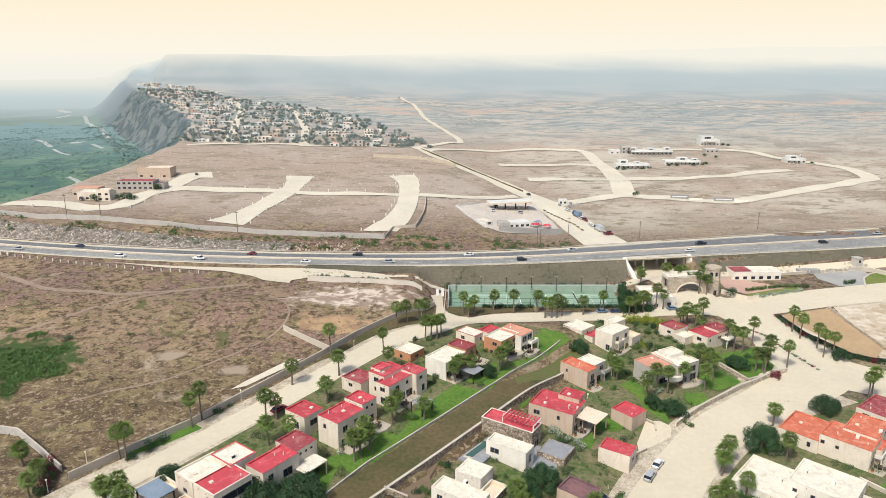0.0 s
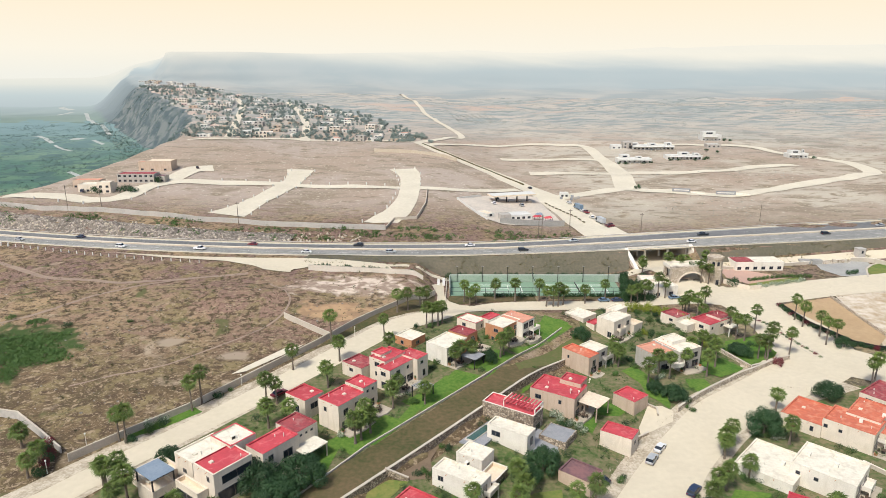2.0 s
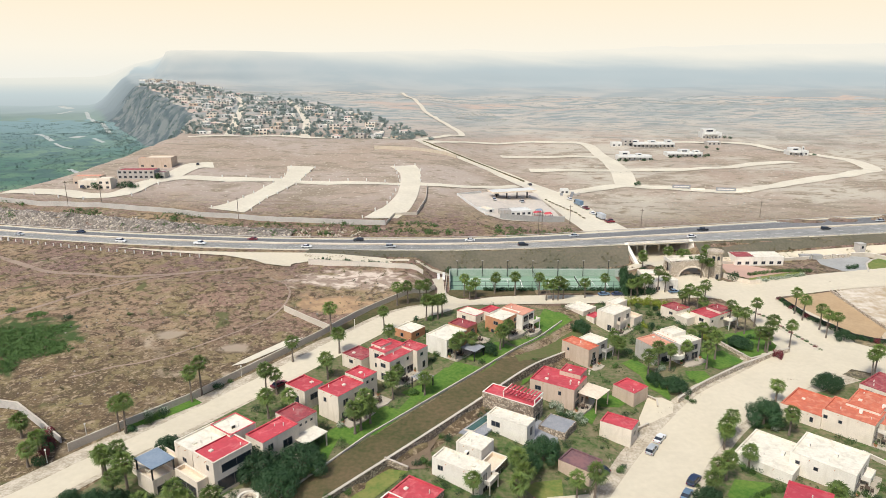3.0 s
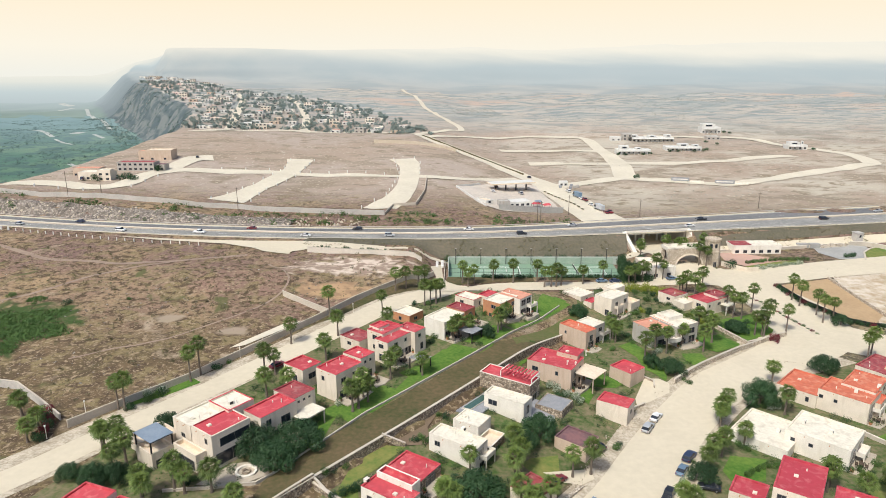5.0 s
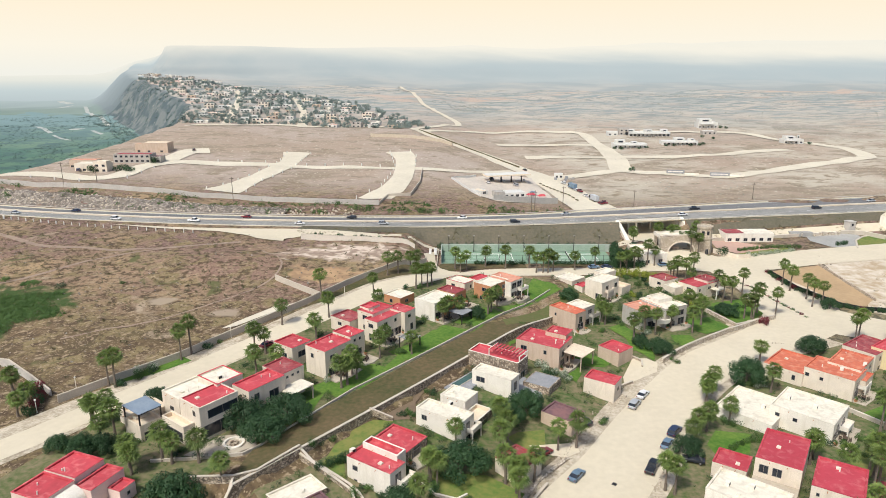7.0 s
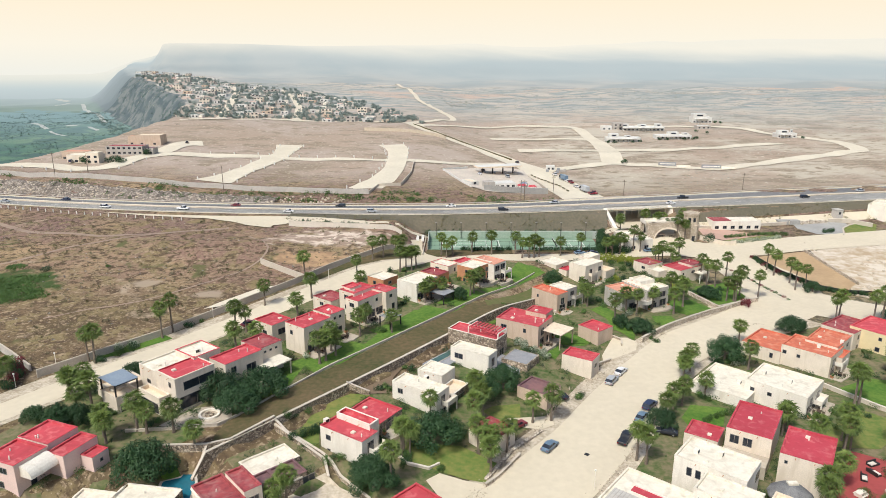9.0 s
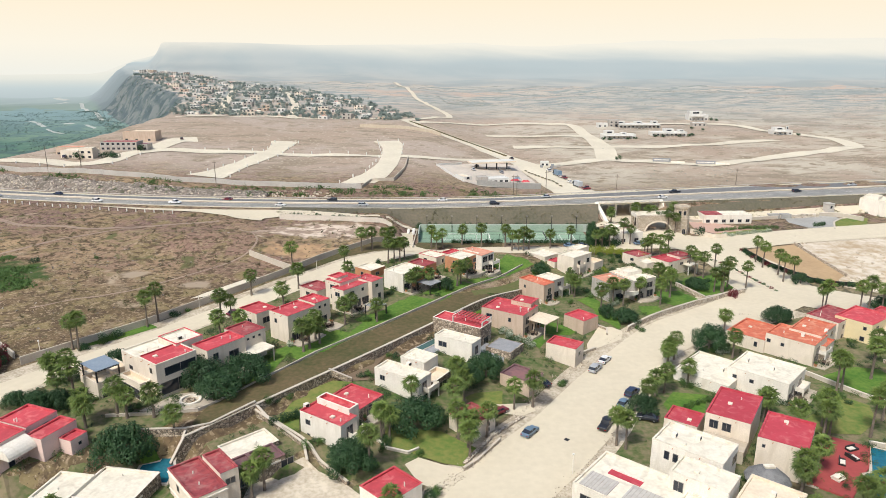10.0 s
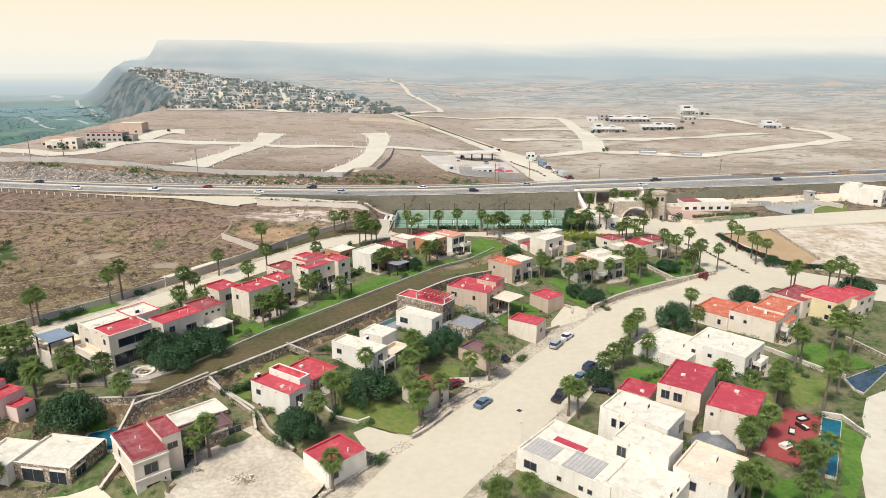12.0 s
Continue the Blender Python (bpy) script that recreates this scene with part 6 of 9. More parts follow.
# ---- far buildings ----
def far_house(name, x, y, w, d, h, wall, roof, label, rot=0, storeys=1, cols=0, category="house", parapet=0.4):
    hs = thing(name, pose(x, y, rough_z(x, y) - 0.3, 0, 0, rot), label, category)
    bm = bm_box(-w / 2, 0, -1.5, w / 2, d, h - parapet)
    for a in ((-w / 2, 0, w / 2, 0.3), (-w / 2, d - 0.3, w / 2, d), (-w / 2, 0.3, -w / 2 + 0.3, d - 0.3), (w / 2 - 0.3, 0.3, w / 2, d - 0.3)):
        box(bm, a[0], a[1], h - parapet, a[2], a[3], h)
    part("wall", bm, M[wall], hs)
    part("roof", bm_box(-w / 2 + 0.32, 0.32, h - parapet + 0.004, w / 2 - 0.32, d - 0.32, h - parapet + 0.12), M[roof], hs)
    cols = cols or max(1, int(w / 3.5))
    for s in range(storeys):
        for i in range(cols):
            ww = min(1.8, w / cols * 0.55)
            window(hs, -w / 2 + w * (i + 0.5) / cols, 0, 0.9 + s * 3.0, 0, round(ww, 1), 1.4)
    return hs


# hill-top villas of the estate
def villa(x, y, w, d, h, label, upper=(), porch=0.5, rot=0.0):
    """A low white house with a shaded porch along its front and set-back upper blocks."""
    v = far_house("villa", x, y, w, d, h, "farwhite", "farwhite", label, cols=max(2, int(w / 4)), rot=rot)
    pw = w * porch
    part("porch_roof", bm_box(-w * 0.42, -3.4, h * 0.72, -w * 0.42 + pw, -0.04, h * 0.72 + 0.35), M["farwhite"], v)
    for i in range(int(pw / 3.4) + 1):
        a = -w * 0.42 + 0.25 + i * (pw - 0.5) / max(1, int(pw / 3.4))
        part("porch_post", bm_box(a - 0.2, -3.3, -0.6, a + 0.2, -2.9, h * 0.72), M["farwhite"], v)
    for a, b, uw, ud, uh in upper:
        up = part("upper_block", bm_box(a, b, h - 0.4, a + uw, b + ud, h + uh), M["farwhite"], v)
        part("window", bm_box(a + uw * 0.25, b - 0.06, h + uh * 0.25, a + uw * 0.75, b + 0.02, h + uh * 0.75), M["glass"], up)
    return v


villa(200, 648, 44, 9, 4.6, "long white villa row with dark openings", ((-20, 2, 8, 6, 2.0), (-2, 2, 7, 6, 1.6), (14, 2, 6, 6, 2.2)), 0.9)
far_house("villa", 177, 648, 9, 8, 6.6, "grey", "grey", "unfinished grey concrete villa shell", storeys=2, cols=2)
far_house("villa", 166, 647, 10, 7, 4.2, "farwhite", "farwhite", "small white villa wing", cols=2)
villa(165, 578, 29, 10, 4.2, "white villa with shaded porches", ((-12, 3, 8, 6, 2.8), (2, 3, 5, 5, 1.2)), 0.8)
villa(215, 598, 32, 10, 4.0, "white villa with shaded porches", ((-4, 3, 9, 6, 2.2), (9, 3, 5, 5, 1.4)), 0.85)
villa(275, 693, 20, 11, 6.2, "white three-storey house on the hill", ((-9, 1, 13, 8, 3.2),), 0.7)
far_house("villa", 263, 655, 13, 9, 3.6, "grey", "farwhite", "grey unfinished low house", cols=3)
villa(319, 603, 18, 9, 4.4, "white two-storey house alone on the slope", ((-7, 1, 9, 7, 2.4), (4, 2, 1.6, 1.6, 3.4)), 0.6)
for x, y, r, h in ((150, 574, 2.2, 2.2), (156, 572, 2.6, 2.0), (172, 574, 2.4, 1.8), (179, 577, 2.0, 2.0), (201, 592, 2.4, 2.0), (208, 592, 2.0, 1.8), (222, 592, 2.6, 2.0), (231, 594, 2.2, 2.4), (236, 600, 2.4, 2.2), (288, 692, 3.0, 2.6), (293, 690, 2.4, 2.2), (333, 602, 2.2, 2.0), (137, 473, 2.2, 2.2), (140, 474, 1.8, 2.6), (250, 640, 2.6, 2.0), (258, 633, 2.2, 1.6)):
    bush(x, y, h, r, "leaf")
for x, y, w in ((165, 459, 12), (194, 454, 13)):
    s = thing("billboard", pose(x, y, rough_z(x, y), 0, 0, -10), "long dark estate sign board with pale bars", "sign")
    part("board", bm_box(-w / 2, 0, 0.6, w / 2, 0.25, 3.0), M["slate"], s)
    part("bar", bm_box(-w / 2 + 1, -0.06, 1.5, w / 2 - 1, 0.0, 2.1), M["paint"], s)
    for k in (-1, 1):
        part("post", bm_box(k * w * 0.4 - 0.12, 0.25, -0.3, k * w * 0.4 + 0.12, 0.45, 2.8), M["iron"], s)
    wall_line("sign_wall", [(x + w / 2, y - 2), (x + w / 2 + 9, y - 3.5)], 1.8, 0.3, M["white"], "low white wall beside the sign board")

# clubhouse at the plateau's edge
far_house("clubhouse", -215, 405, 20, 9, 5.4, "cream", "whiteroof", "cream clubhouse with wide windows", cols=5)
far_house("clubhouse", -207.5, 402, 8, 6, 7.2, "cream", "whiteroof", "cream tall wing of the clubhouse", storeys=2, cols=2)
far_house("clubhouse", -226, 417, 17, 8, 5.6, "tan", "salmonroof", "tan hall with a faded red roof", cols=5)
far_house("clubhouse", -201, 431, 24, 10, 6.0, "grey", "darkred", "grey low building with dark openings", storeys=2, cols=7)
far_house("clubhouse", -188, 433, 10, 8, 4.5, "grey", "purpleroof", "grey workshop with dark doors", cols=3)
far_house("clubhouse", -201, 468, 18, 11, 7.6, "tan", "beigeroof", "grey unfinished concrete hall", storeys=1, cols=2)
far_house("shed", -213, 469, 5, 5, 7.0, "tan", "salmonroof", "red-walled shed beside the grey hall", cols=1)
for x, y, r, h in ((-212, 402, 4, 3.5), (-196, 405, 5, 3.5), (-191, 404, 4, 3), (-187, 431, 3.5, 4)):
    bush(x, y, h, r, "leaf")

# filling station
yard = patch("station_yard", [(8, 412), (24, 428), (45, 444), (62, 440), (68, 374), (66, 367), (32, 358), (24, 363)], M["stationyard"], lift=0.4, label="grey paved yard of a filling station", category="yard")
g = thing("filling_station", pose(43.5, 421, rough_z(43.5, 421), 0, 0, 16), "filling station with a thin beige canopy on dark columns", "station")
part("canopy", bm_box(-15, -4.5, 5.2, 15, 5, 6.0), M["beigeroof"], g)
part("roof", bm_box(-14.6, -4.1, 6.004, 14.6, 4.6, 6.12), M["farwhite"], g)
for x in (-10.5, -3.5, 3.5, 10.5):
    part("column", bm_box(x - 0.35, 0.1, -0.8, x + 0.35, 0.8, 5.2), M["iron"], g)
    pump = part("pump", bm_box(x + 1.2, -0.2, -0.4, x + 2.3, 0.9, 1.8), M["slate"], g)
    part("panel", bm_box(x + 1.35, -0.24, 0.9, x + 2.15, -0.204, 1.6), M["paint"], pump)
    part("kerb", bm_box(x - 1.2, -0.9, -0.8, x + 3.2, 1.6, 0.3), M["kerb"], g)
far_house("shop", 44.5, 377, 13, 9, 3.4, "farwhite", "farwhite", "white shop building of the filling station", cols=4, rot=14)
far_house("shop", 35, 368, 6, 6, 4.2, "grey", "grey", "blue-grey block beside the filling station shop", cols=1, rot=12)
far_house("shop", 26.5, 371, 5, 10, 2.6, "farwhite", "beigeroof", "low white store beside the yard", cols=1, rot=30)
wall_line("station_wall", [(31, 360.4), (48, 362.6), (68, 367.6)], 3.2, 0.4, M["bluewall"], "blue-grey wall round the filling station")
wall_line("station_wall", [(24, 363), (16, 388), (8, 412), (24, 428)], 1.3, 0.4, M["farwhite"], "pale kerb wall along the station yard")
for x, y, w, c, lab in ((54.5, 381, 5, "crimson", "red stall tent beside the filling station"), (60.5, 379.5, 4.5, "redroof", "red stall tent beside the filling station"), (56.5, 388, 4, "bluepanel", "blue stall tent beside the filling station")):
    t = thing("stall", pose(x, y, rough_z(x, y), 0, 0, 14), lab, "stall")
    bm = bmesh.new()
    q = [bm.verts.new(p) for p in ((-w / 2, -1.6, 2.2), (w / 2, -1.6, 2.2), (w / 2, 1.6, 2.2), (-w / 2, 1.6, 2.2), (-w / 2 + 0.8, 0, 3.2), (w / 2 - 0.8, 0, 3.2))]
    for f in ((0, 1, 5, 4), (1, 2, 5), (2, 3, 4, 5), (3, 0, 4), (3, 2, 1, 0)):
        bm.faces.new([q[k] for k in f])
    part("canopy", bm, M[c], t)
    for a in (-w / 2 + 0.1, w / 2 - 0.1):
        for b in (-1.5, 1.5):
            part("post", bm_box(a - 0.06, b - 0.06, -0.6, a + 0.06, b + 0.06, 2.2), M["iron"], t)
far_house("kiosk", 81, 443, 5.5, 4, 3.6, "farwhite", "farwhite", "small white kiosk at the street corner", cols=2)
for x, y in ((86, 442), (87.5, 438), (90, 440), (78, 438), (84.5, 436)):
    ob = part("crate", bm_box(x - 0.9, y - 0.7, rough_z(x, y) + 0.2, x + 0.9, y + 0.7, rough_z(x, y) + 1.8), M["grey" if x > 86 else "slate"])
    tagged(ob, "dull crate standing beside the kiosk", "crate", "crates round the kiosk")
for i in range(11):
    x, y = 66.0 + 1.5 * i, 425 - 4.7 * i
    p = thing("planter", pose(x, y, rough_z(x, y) + 0.3, 0, 0, 106), "dark planting bed dividing the wide street", "planter", "planters along the wide street")
    part("kerb", bm_box(-1.5, -0.55, -0.4, 1.5, 0.55, 0.45), M["kerb"], p)
    part("soil", bm_box(-1.35, -0.42, 0.454, 1.35, 0.42, 0.85), M["chanfill"], p)

# ---- village on the ridge ----
VILLAGE = []
for i in range(10):
    rnd = random.Random(900 + i)
    w, d, h = rnd.uniform(6, 11), rnd.uniform(6, 10), rnd.choice((2.8, 3.0, 3.2, 5.2))
    v = far_house("village_house", 0, 0, w, d, h, ("farwhite", "farwhite", "cream", "grey", "farwhite", "grey", "farwhite", "tan", "farwhite", "pink")[i], ("farwhite", "beigeroof", "farwhite", "grey", "salmonroof", "block", "grey", "beigeroof", "farwhite", "beigeroof")[i], ("small white village house with a flat roof", "white village house with a beige roof", "cream village house with a flat roof", "grey block village house", "white village house with a salmon roof", "grey village house with a flat roof", "white village house with a dark roof", "tan village house with small windows", "white village house with small windows", "pink village house with a pale roof")[i], storeys=2 if h > 5 else 1)
    v["group"] = "houses of the ridge village"
    if i % 3 == 0:
        part("annex", bm_box(w / 2, 1, -1.5, w / 2 + 3.5, d - 1, 2.8), M["white"], v)
    VILLAGE.append(v)
rnd = random.Random(77)
spots = []
for row in range(22):
    v0 = 640 + row * 22 + (row * row) * 0.35
    lo = edge_x(v0) + 12
    hi = float(np.interp(v0, [640, 760, 900, 1000, 1100, 1300], [-20, -70, -130, -200, -350, -500]))
    x = lo + rnd.uniform(0, 8)
    while x < hi:
        keep = rnd.random() < (0.74 if v0 < 900 else 0.45)
        s1, s2 = -130 - (v0 - 628) * 0.235, -201 - (v0 - 628) * 0.245
        if keep and abs(x - s1) > 10 and abs(x - s2) > 9 and x > edge_x(v0) + 10:
            spots.append((x, v0 + rnd.uniform(-6, 6)))
        x += rnd.uniform(12.5, 25)
for row in range(16):
    v0 = 1190 + row * 15
    x = edge_x(v0) + rnd.uniform(8, 20)
    while x < edge_x(v0) + 150 - 5 * row:
        if rnd.random() < 0.62:
            spots.append((x, v0 + rnd.uniform(-5, 5)))
        x += rnd.uniform(14, 34)
for i, (x, y) in enumerate(spots):
    k = rnd.randrange(10)
    at_pose = pose(x, y, (rough_z(x, y) if y < 1185 else max(rough_z(x, y), mesa_z(x, y))) - 0.3, 0, 0, rnd.uniform(-16, 16))
    if i < 10:
        VILLAGE[i].matrix_basis = at_pose
    else:
        copy_thing(VILLAGE[k], at_pose)
bm = bmesh.new()
leafy = random.Random(5)
for i in range(1250):
    v0 = 636 + leafy.random() ** 1.5 * 640
    lo, hi = edge_x(v0) - 2, float(np.interp(v0, [640, 760, 900, 1000, 1100, 1300], [-5, -50, -110, -180, -330, -480]))
    x = leafy.uniform(lo, hi)
    r = leafy.uniform(1.2, 3.2)
    z = rough_z(x, v0)
    foliage(bm, leafy, [((x + leafy.uniform(-r, r) * 0.5, v0, z + r * leafy.uniform(0.5, 0.9)), r * leafy.uniform(0.5, 0.8)) for _ in range(3)], 0.6, 12)
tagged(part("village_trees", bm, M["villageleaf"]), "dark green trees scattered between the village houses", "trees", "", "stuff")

ORCHARD = (20, 84, 845, 960)

# scrub on the slopes and along the valley's edge
bm = bmesh.new()
for i in range(19000):
    y = 345 + leafy.random() ** 1.2 * 830
    x = leafy.uniform(-0.5, 0.74) * (y + 120)
    if noise.noise(Vector((x * 0.008, y * 0.016, 4))) + 0.25 * sm(600, 900, y) < (0.16 if y < 600 else 0.04) or x < edge_x(y) - 90 or (x < 60 and y < 575):
        continue
    r = leafy.uniform(0.2, 0.6) * (1 + sm(600, 1000, y) * 0.8)
    foliage(bm, leafy, [((x, y, rough_z(x, y) + r * 0.2), r)], 0.6 * r, 8 / (r * r))
for y in np.arange(ORCHARD[2], ORCHARD[3], 13.0):
    for x in np.arange(ORCHARD[0], ORCHARD[1], 8.0):
        foliage(bm, leafy, [((x + leafy.uniform(-0.8, 0.8) - 0.12 * (y - ORCHARD[2]), y, rough_z(x, y) + 0.9), 1.3)], 0.6, 8)
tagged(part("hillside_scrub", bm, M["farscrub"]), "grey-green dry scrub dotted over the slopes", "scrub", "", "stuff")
bm = bmesh.new()
for i in range(6500):
    y = leafy.uniform(400, 1150)
    x = edge_x(y) - 36 - 320 * leafy.random() ** 1.4 - 0.1 * max(0, y - 640)
    if noise.noise(Vector((x * 0.02, y * 0.02, 1))) < -0.05:
        continue
    r = leafy.uniform(0.8, 2.0)
    foliage(bm, leafy, [((x, y, rough_z(x, y) - r * 0.1), r)], 0.3 * r, 20 / (r * r))
for i in range(1500):
    y = leafy.uniform(600, 1180)
    x = edge_x(y) - leafy.uniform(2, 70) * (1 + 0.001 * (y - 600))
    r = leafy.uniform(0.7, 1.9)
    foliage(bm, leafy, [((x, y, rough_z(x, y) + r * 0.2), r)], 0.3 * r, 18 / (r * r))
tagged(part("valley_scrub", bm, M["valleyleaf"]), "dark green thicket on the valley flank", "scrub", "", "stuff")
bm = bmesh.new()
for i in range(6500):
    x, y = leafy.uniform(-190, -8), leafy.uniform(112, 272)
    u, v = chan_uv(x, y)
    if u > -60 and not (y > 225 and x < -20):
        continue
    k = noise.noise(Vector((x * 0.05, y * 0.05, 6)))
    if leafy.random() > 0.40 + 0.9 * k:
        continue
    r = leafy.uniform(0.12, 0.48) if leafy.random() < 0.9 else leafy.uniform(0.5, 1.0)
    foliage(bm, leafy, [((x, y, rough_z(x, y) + r * 0.15), r)], 0.45 * r, 15 / (r * r))
tagged(part("field_scrub", bm, M["scrub"]), "dry brown tufts and scrub on the open field", "scrub", "", "stuff")
bm = bmesh.new()
for i in range(5200):
    a, rr = leafy.uniform(0, math.tau), math.sqrt(leafy.random())
    x, y = -133 + 22 * rr * math.cos(a), 190 + 22 * rr * math.sin(a) + 0.2 * rr * math.cos(a)
    if noise.noise(Vector((x * 0.07, y * 0.09, 3))) < rr * 0.55 - 0.35:
        continue
    r = leafy.uniform(0.3, 0.8)
    foliage(bm, leafy, [((x, y, rough_z(x, y) + r * 0.2), r)], 0.4 * r, 16 / (r * r))
tagged(part("field_weeds", bm, M["bush"]), "dense green weeds on the dry field", "weeds", "", "stuff")
bm = bmesh.new()
for i in range(900):
    x, y = leafy.uniform(-190, -10), leafy.uniform(125, 268)
    u, v = chan_uv(x, y)
    if u > -62 or noise.noise(Vector((x * 0.04, y * 0.04, 14))) < 0.05:
        continue
    s = leafy.uniform(0.1, 0.36)
    m = pose(x, y, rough_z(x, y), leafy.uniform(0, 40), leafy.uniform(0, 40), leafy.uniform(0, 90))
    box(bm, -s, -s * 0.7, -s * 0.6, s, s * 0.7, s * 0.6, m)
tagged(part("field_stones", bm, M["rock"]), "pale loose stones lying on the field", "stones", "", "stuff")

# ---- poles and posts ----
for x, y, h in ((-106, 335, 13), (-205, 356, 14), (-186, 355, 12), (49, 336, 12), (51, 338, 12), (70, 362, 11), (108, 356, 10), (185, 382, 10)):
    p = thing("utility_pole", pose(x, y, rough_z(x, y)), "dark wooden utility pole with a cross-arm", "pole", "utility poles by the highway")
    bm = bmesh.new()
    tube(bm, [(0, 0, -0.8), (0, 0, h)], [0.2, 0.13], 7)
    part("mast", bm, M["bark"], p)
    part("crossarm", bm_box(-1.1, -0.08, h - 1.0, 1.1, 0.08, h - 0.8), M["bark"], p)
post_mesh = mesh_of("marker_post", bm_box(-0.3, -0.3, -0.6, 0.3, 0.3, 1.7), M["paint"])
for line, step in (([(-129, 362), (-120, 391), (-112, 432)], 12), ([(-107, 362), (-105.5, 391), (-97, 432)], 12), ([(-110, 446), (-112, 486)], 12), ([(-97, 446), (-95, 488)], 13), ([(-44, 350), (-33, 378), (-30, 430)], 11), ([(-30, 446), (-37, 494)], 12), ([(-16, 446), (-17, 480), (-22, 500)], 12), ([(-240, 384), (-205, 372), (-183, 384), (-180, 415)], 15), ([(-150, 447), (-118, 448)], 14), ([(-90, 447), (-40, 446)], 12), ([(-208, 302), (-165, 288), (-140, 281), (-105, 274)], 4.2)):
    for x, y in along(line, step):
        ob = new("marker_post", post_mesh)
        ob.matrix_basis = pose(x, y, rough_z(x, y)) @ Matrix.Diagonal((0.55, 0.55, 0.8, 1) if y < 300 else (1, 1, 1, 1))
        tagged(ob, "short white square marker post", "post", "marker posts")


# ---- tennis courts ----
CX0, CX1, CY0, CY1, CZ = 2.5, 72.2, 251.5, 268.6, 2.75
court = thing("tennis_courts", pose(0, 0, CZ), "two green tennis courts side by side behind tall fences", "tennis court")
part("floor", bm_box(CX0, CY0, -1.2, CX1, CY1, 0.0), M["court"], court)
mid = (CX0 + CX1) / 2
for x0, x1 in ((CX0, mid), (mid, CX1)):
    c, cy = (x0 + x1) / 2, (CY0 + CY1) / 2
    part("playing_field", bm_box(c - 11.9, cy - 5.5, 0.004, c + 11.9, cy + 5.5, 0.012), M["court2"], court)
    for a in ((c - 11.9, cy - 5.5, c + 11.9, cy - 5.3), (c - 11.9, cy + 5.3, c + 11.9, cy + 5.5), (c - 11.9, cy - 4.2, c + 11.9, cy - 4.0), (c - 11.9, cy + 4.0, c + 11.9, cy + 4.2), (c - 11.95, cy - 5.5, c - 11.65, cy + 5.5), (c + 11.65, cy - 5.5, c + 11.95, cy + 5.5), (c - 6.5, cy - 4.1, c - 6.3, cy + 4.1), (c + 6.3, cy - 4.1, c + 6.5, cy + 4.1), (c - 6.4, cy - 0.1, c + 6.4, cy + 0.1)):
        part("line", bm_box(a[0], a[1], 0.014, a[2], a[3], 0.022), M["paint"], court)
    net = part("net", bm_box(c - 0.03, cy - 6.2, 0.1, c + 0.03, cy + 6.2, 1.0), M["iron"], court)
    part("band", bm_box(c - 0.05, cy - 6.2, 1.0, c + 0.05, cy + 6.2, 1.07), M["paint"], net)
    for k in (-6.3, 6.3):
        part("net_post", bm_box(c - 0.06, cy + k - 0.06, 0, c + 0.06, cy + k + 0.06, 1.15), M["iron"], court)
part("back_wall", bm_box(CX0, CY1, -1.0, CX1 + 2, CY1 + 0.3, 3.3), M["courtwall"], court, "pale grey-green back wall of the courts")
part("wind_screen", bm_box(CX0 + 0.1, CY1 - 0.12, 0.2, CX1, CY1 - 0.06, 2.9), M["screen"], court)
part("side_wall", bm_box(CX0 - 0.3, CY0, -1.0, CX0, CY1 + 0.3, 3.0), M["courtwall"], court)
for x in np.linspace(CX0, CX1, 16):
    part("fence_post", bm_box(x - 0.07, CY0 - 0.07, -0.5, x + 0.07, CY0 + 0.07, 3.4), M["iron"], court)
for x in np.linspace(CX0 + 3, CX1 - 3, 7):
    pole = part("lamp_pole", bm_box(x - 0.1, CY1 - 0.5, 0, x + 0.1, CY1 - 0.3, 7.0), M["iron"], court)
    part("lamp", bm_box(x - 0.45, CY1 - 0.9, 6.9, x + 0.45, CY1 - 0.3, 7.15), M["frame"], pole)
for z in (1.7, 3.35):
    part("fence_rail", bm_box(CX0, CY0 - 0.04, z, CX1, CY0 + 0.04, z + 0.07), M["iron"], court)
for y in np.linspace(CY0, CY1 - 0.5, 7):
    part("fence_post", bm_box(mid - 0.07, y - 0.07, 0, mid + 0.07, y + 0.07, 3.4), M["iron"], court)
part("divider_screen", bm_box(mid - 0.03, CY0 + 0.2, 0.2, mid + 0.03, CY1 - 0.3, 2.4), M["screen"], court)
for i, x in enumerate(np.arange(16, 71, 1.5)):
    if not 36 < x < 44:
        bush(x, 250.2 + 0.3 * math.sin(i * 1.7), 1.5, 1.15, "leaf")
hedge([(x, 270.6, 3.2, 1.5) for i, x in enumerate(np.arange(2, 76, 2.2)) if (i * 7) % 10 < 6], "leaf", "broken dark hedge behind the tennis courts")
hedge([(x, 267.2 - (x + 56.5) * 0.156, 0.95, 1.25) for i, x in enumerate(np.arange(-52, -12, 1.7)) if i % 8 not in (2, 5)], "leaf", "low dark hedge behind the highway wall")
hedge([(130 + 1.85 * i, 263.6 + 0.62 * i + 0.5 * math.sin(i * 2.1), 1.5 + 0.35 * math.sin(i * 1.7), 1.35) for i in range(14)], "oleander", "green hedge with pale flowers before the pink yard")
hedge([(178.6, 281, 1.9, 1.6), (180.6, 281.6, 1.9, 1.6), (182.6, 282.2, 1.9, 1.6)], "leaf", "dark green clipped hedge block in the grey yard")
hedge([(mix(76.4, 70.5, i / 15) + 0.6 * math.sin(i * 2.3), mix(271, 244.5, i / 15), 3.6 + 0.7 * math.sin(i * 1.3), 2.0) for i in range(16)], "leaf", "tall dark creeper on the end fence of the courts")
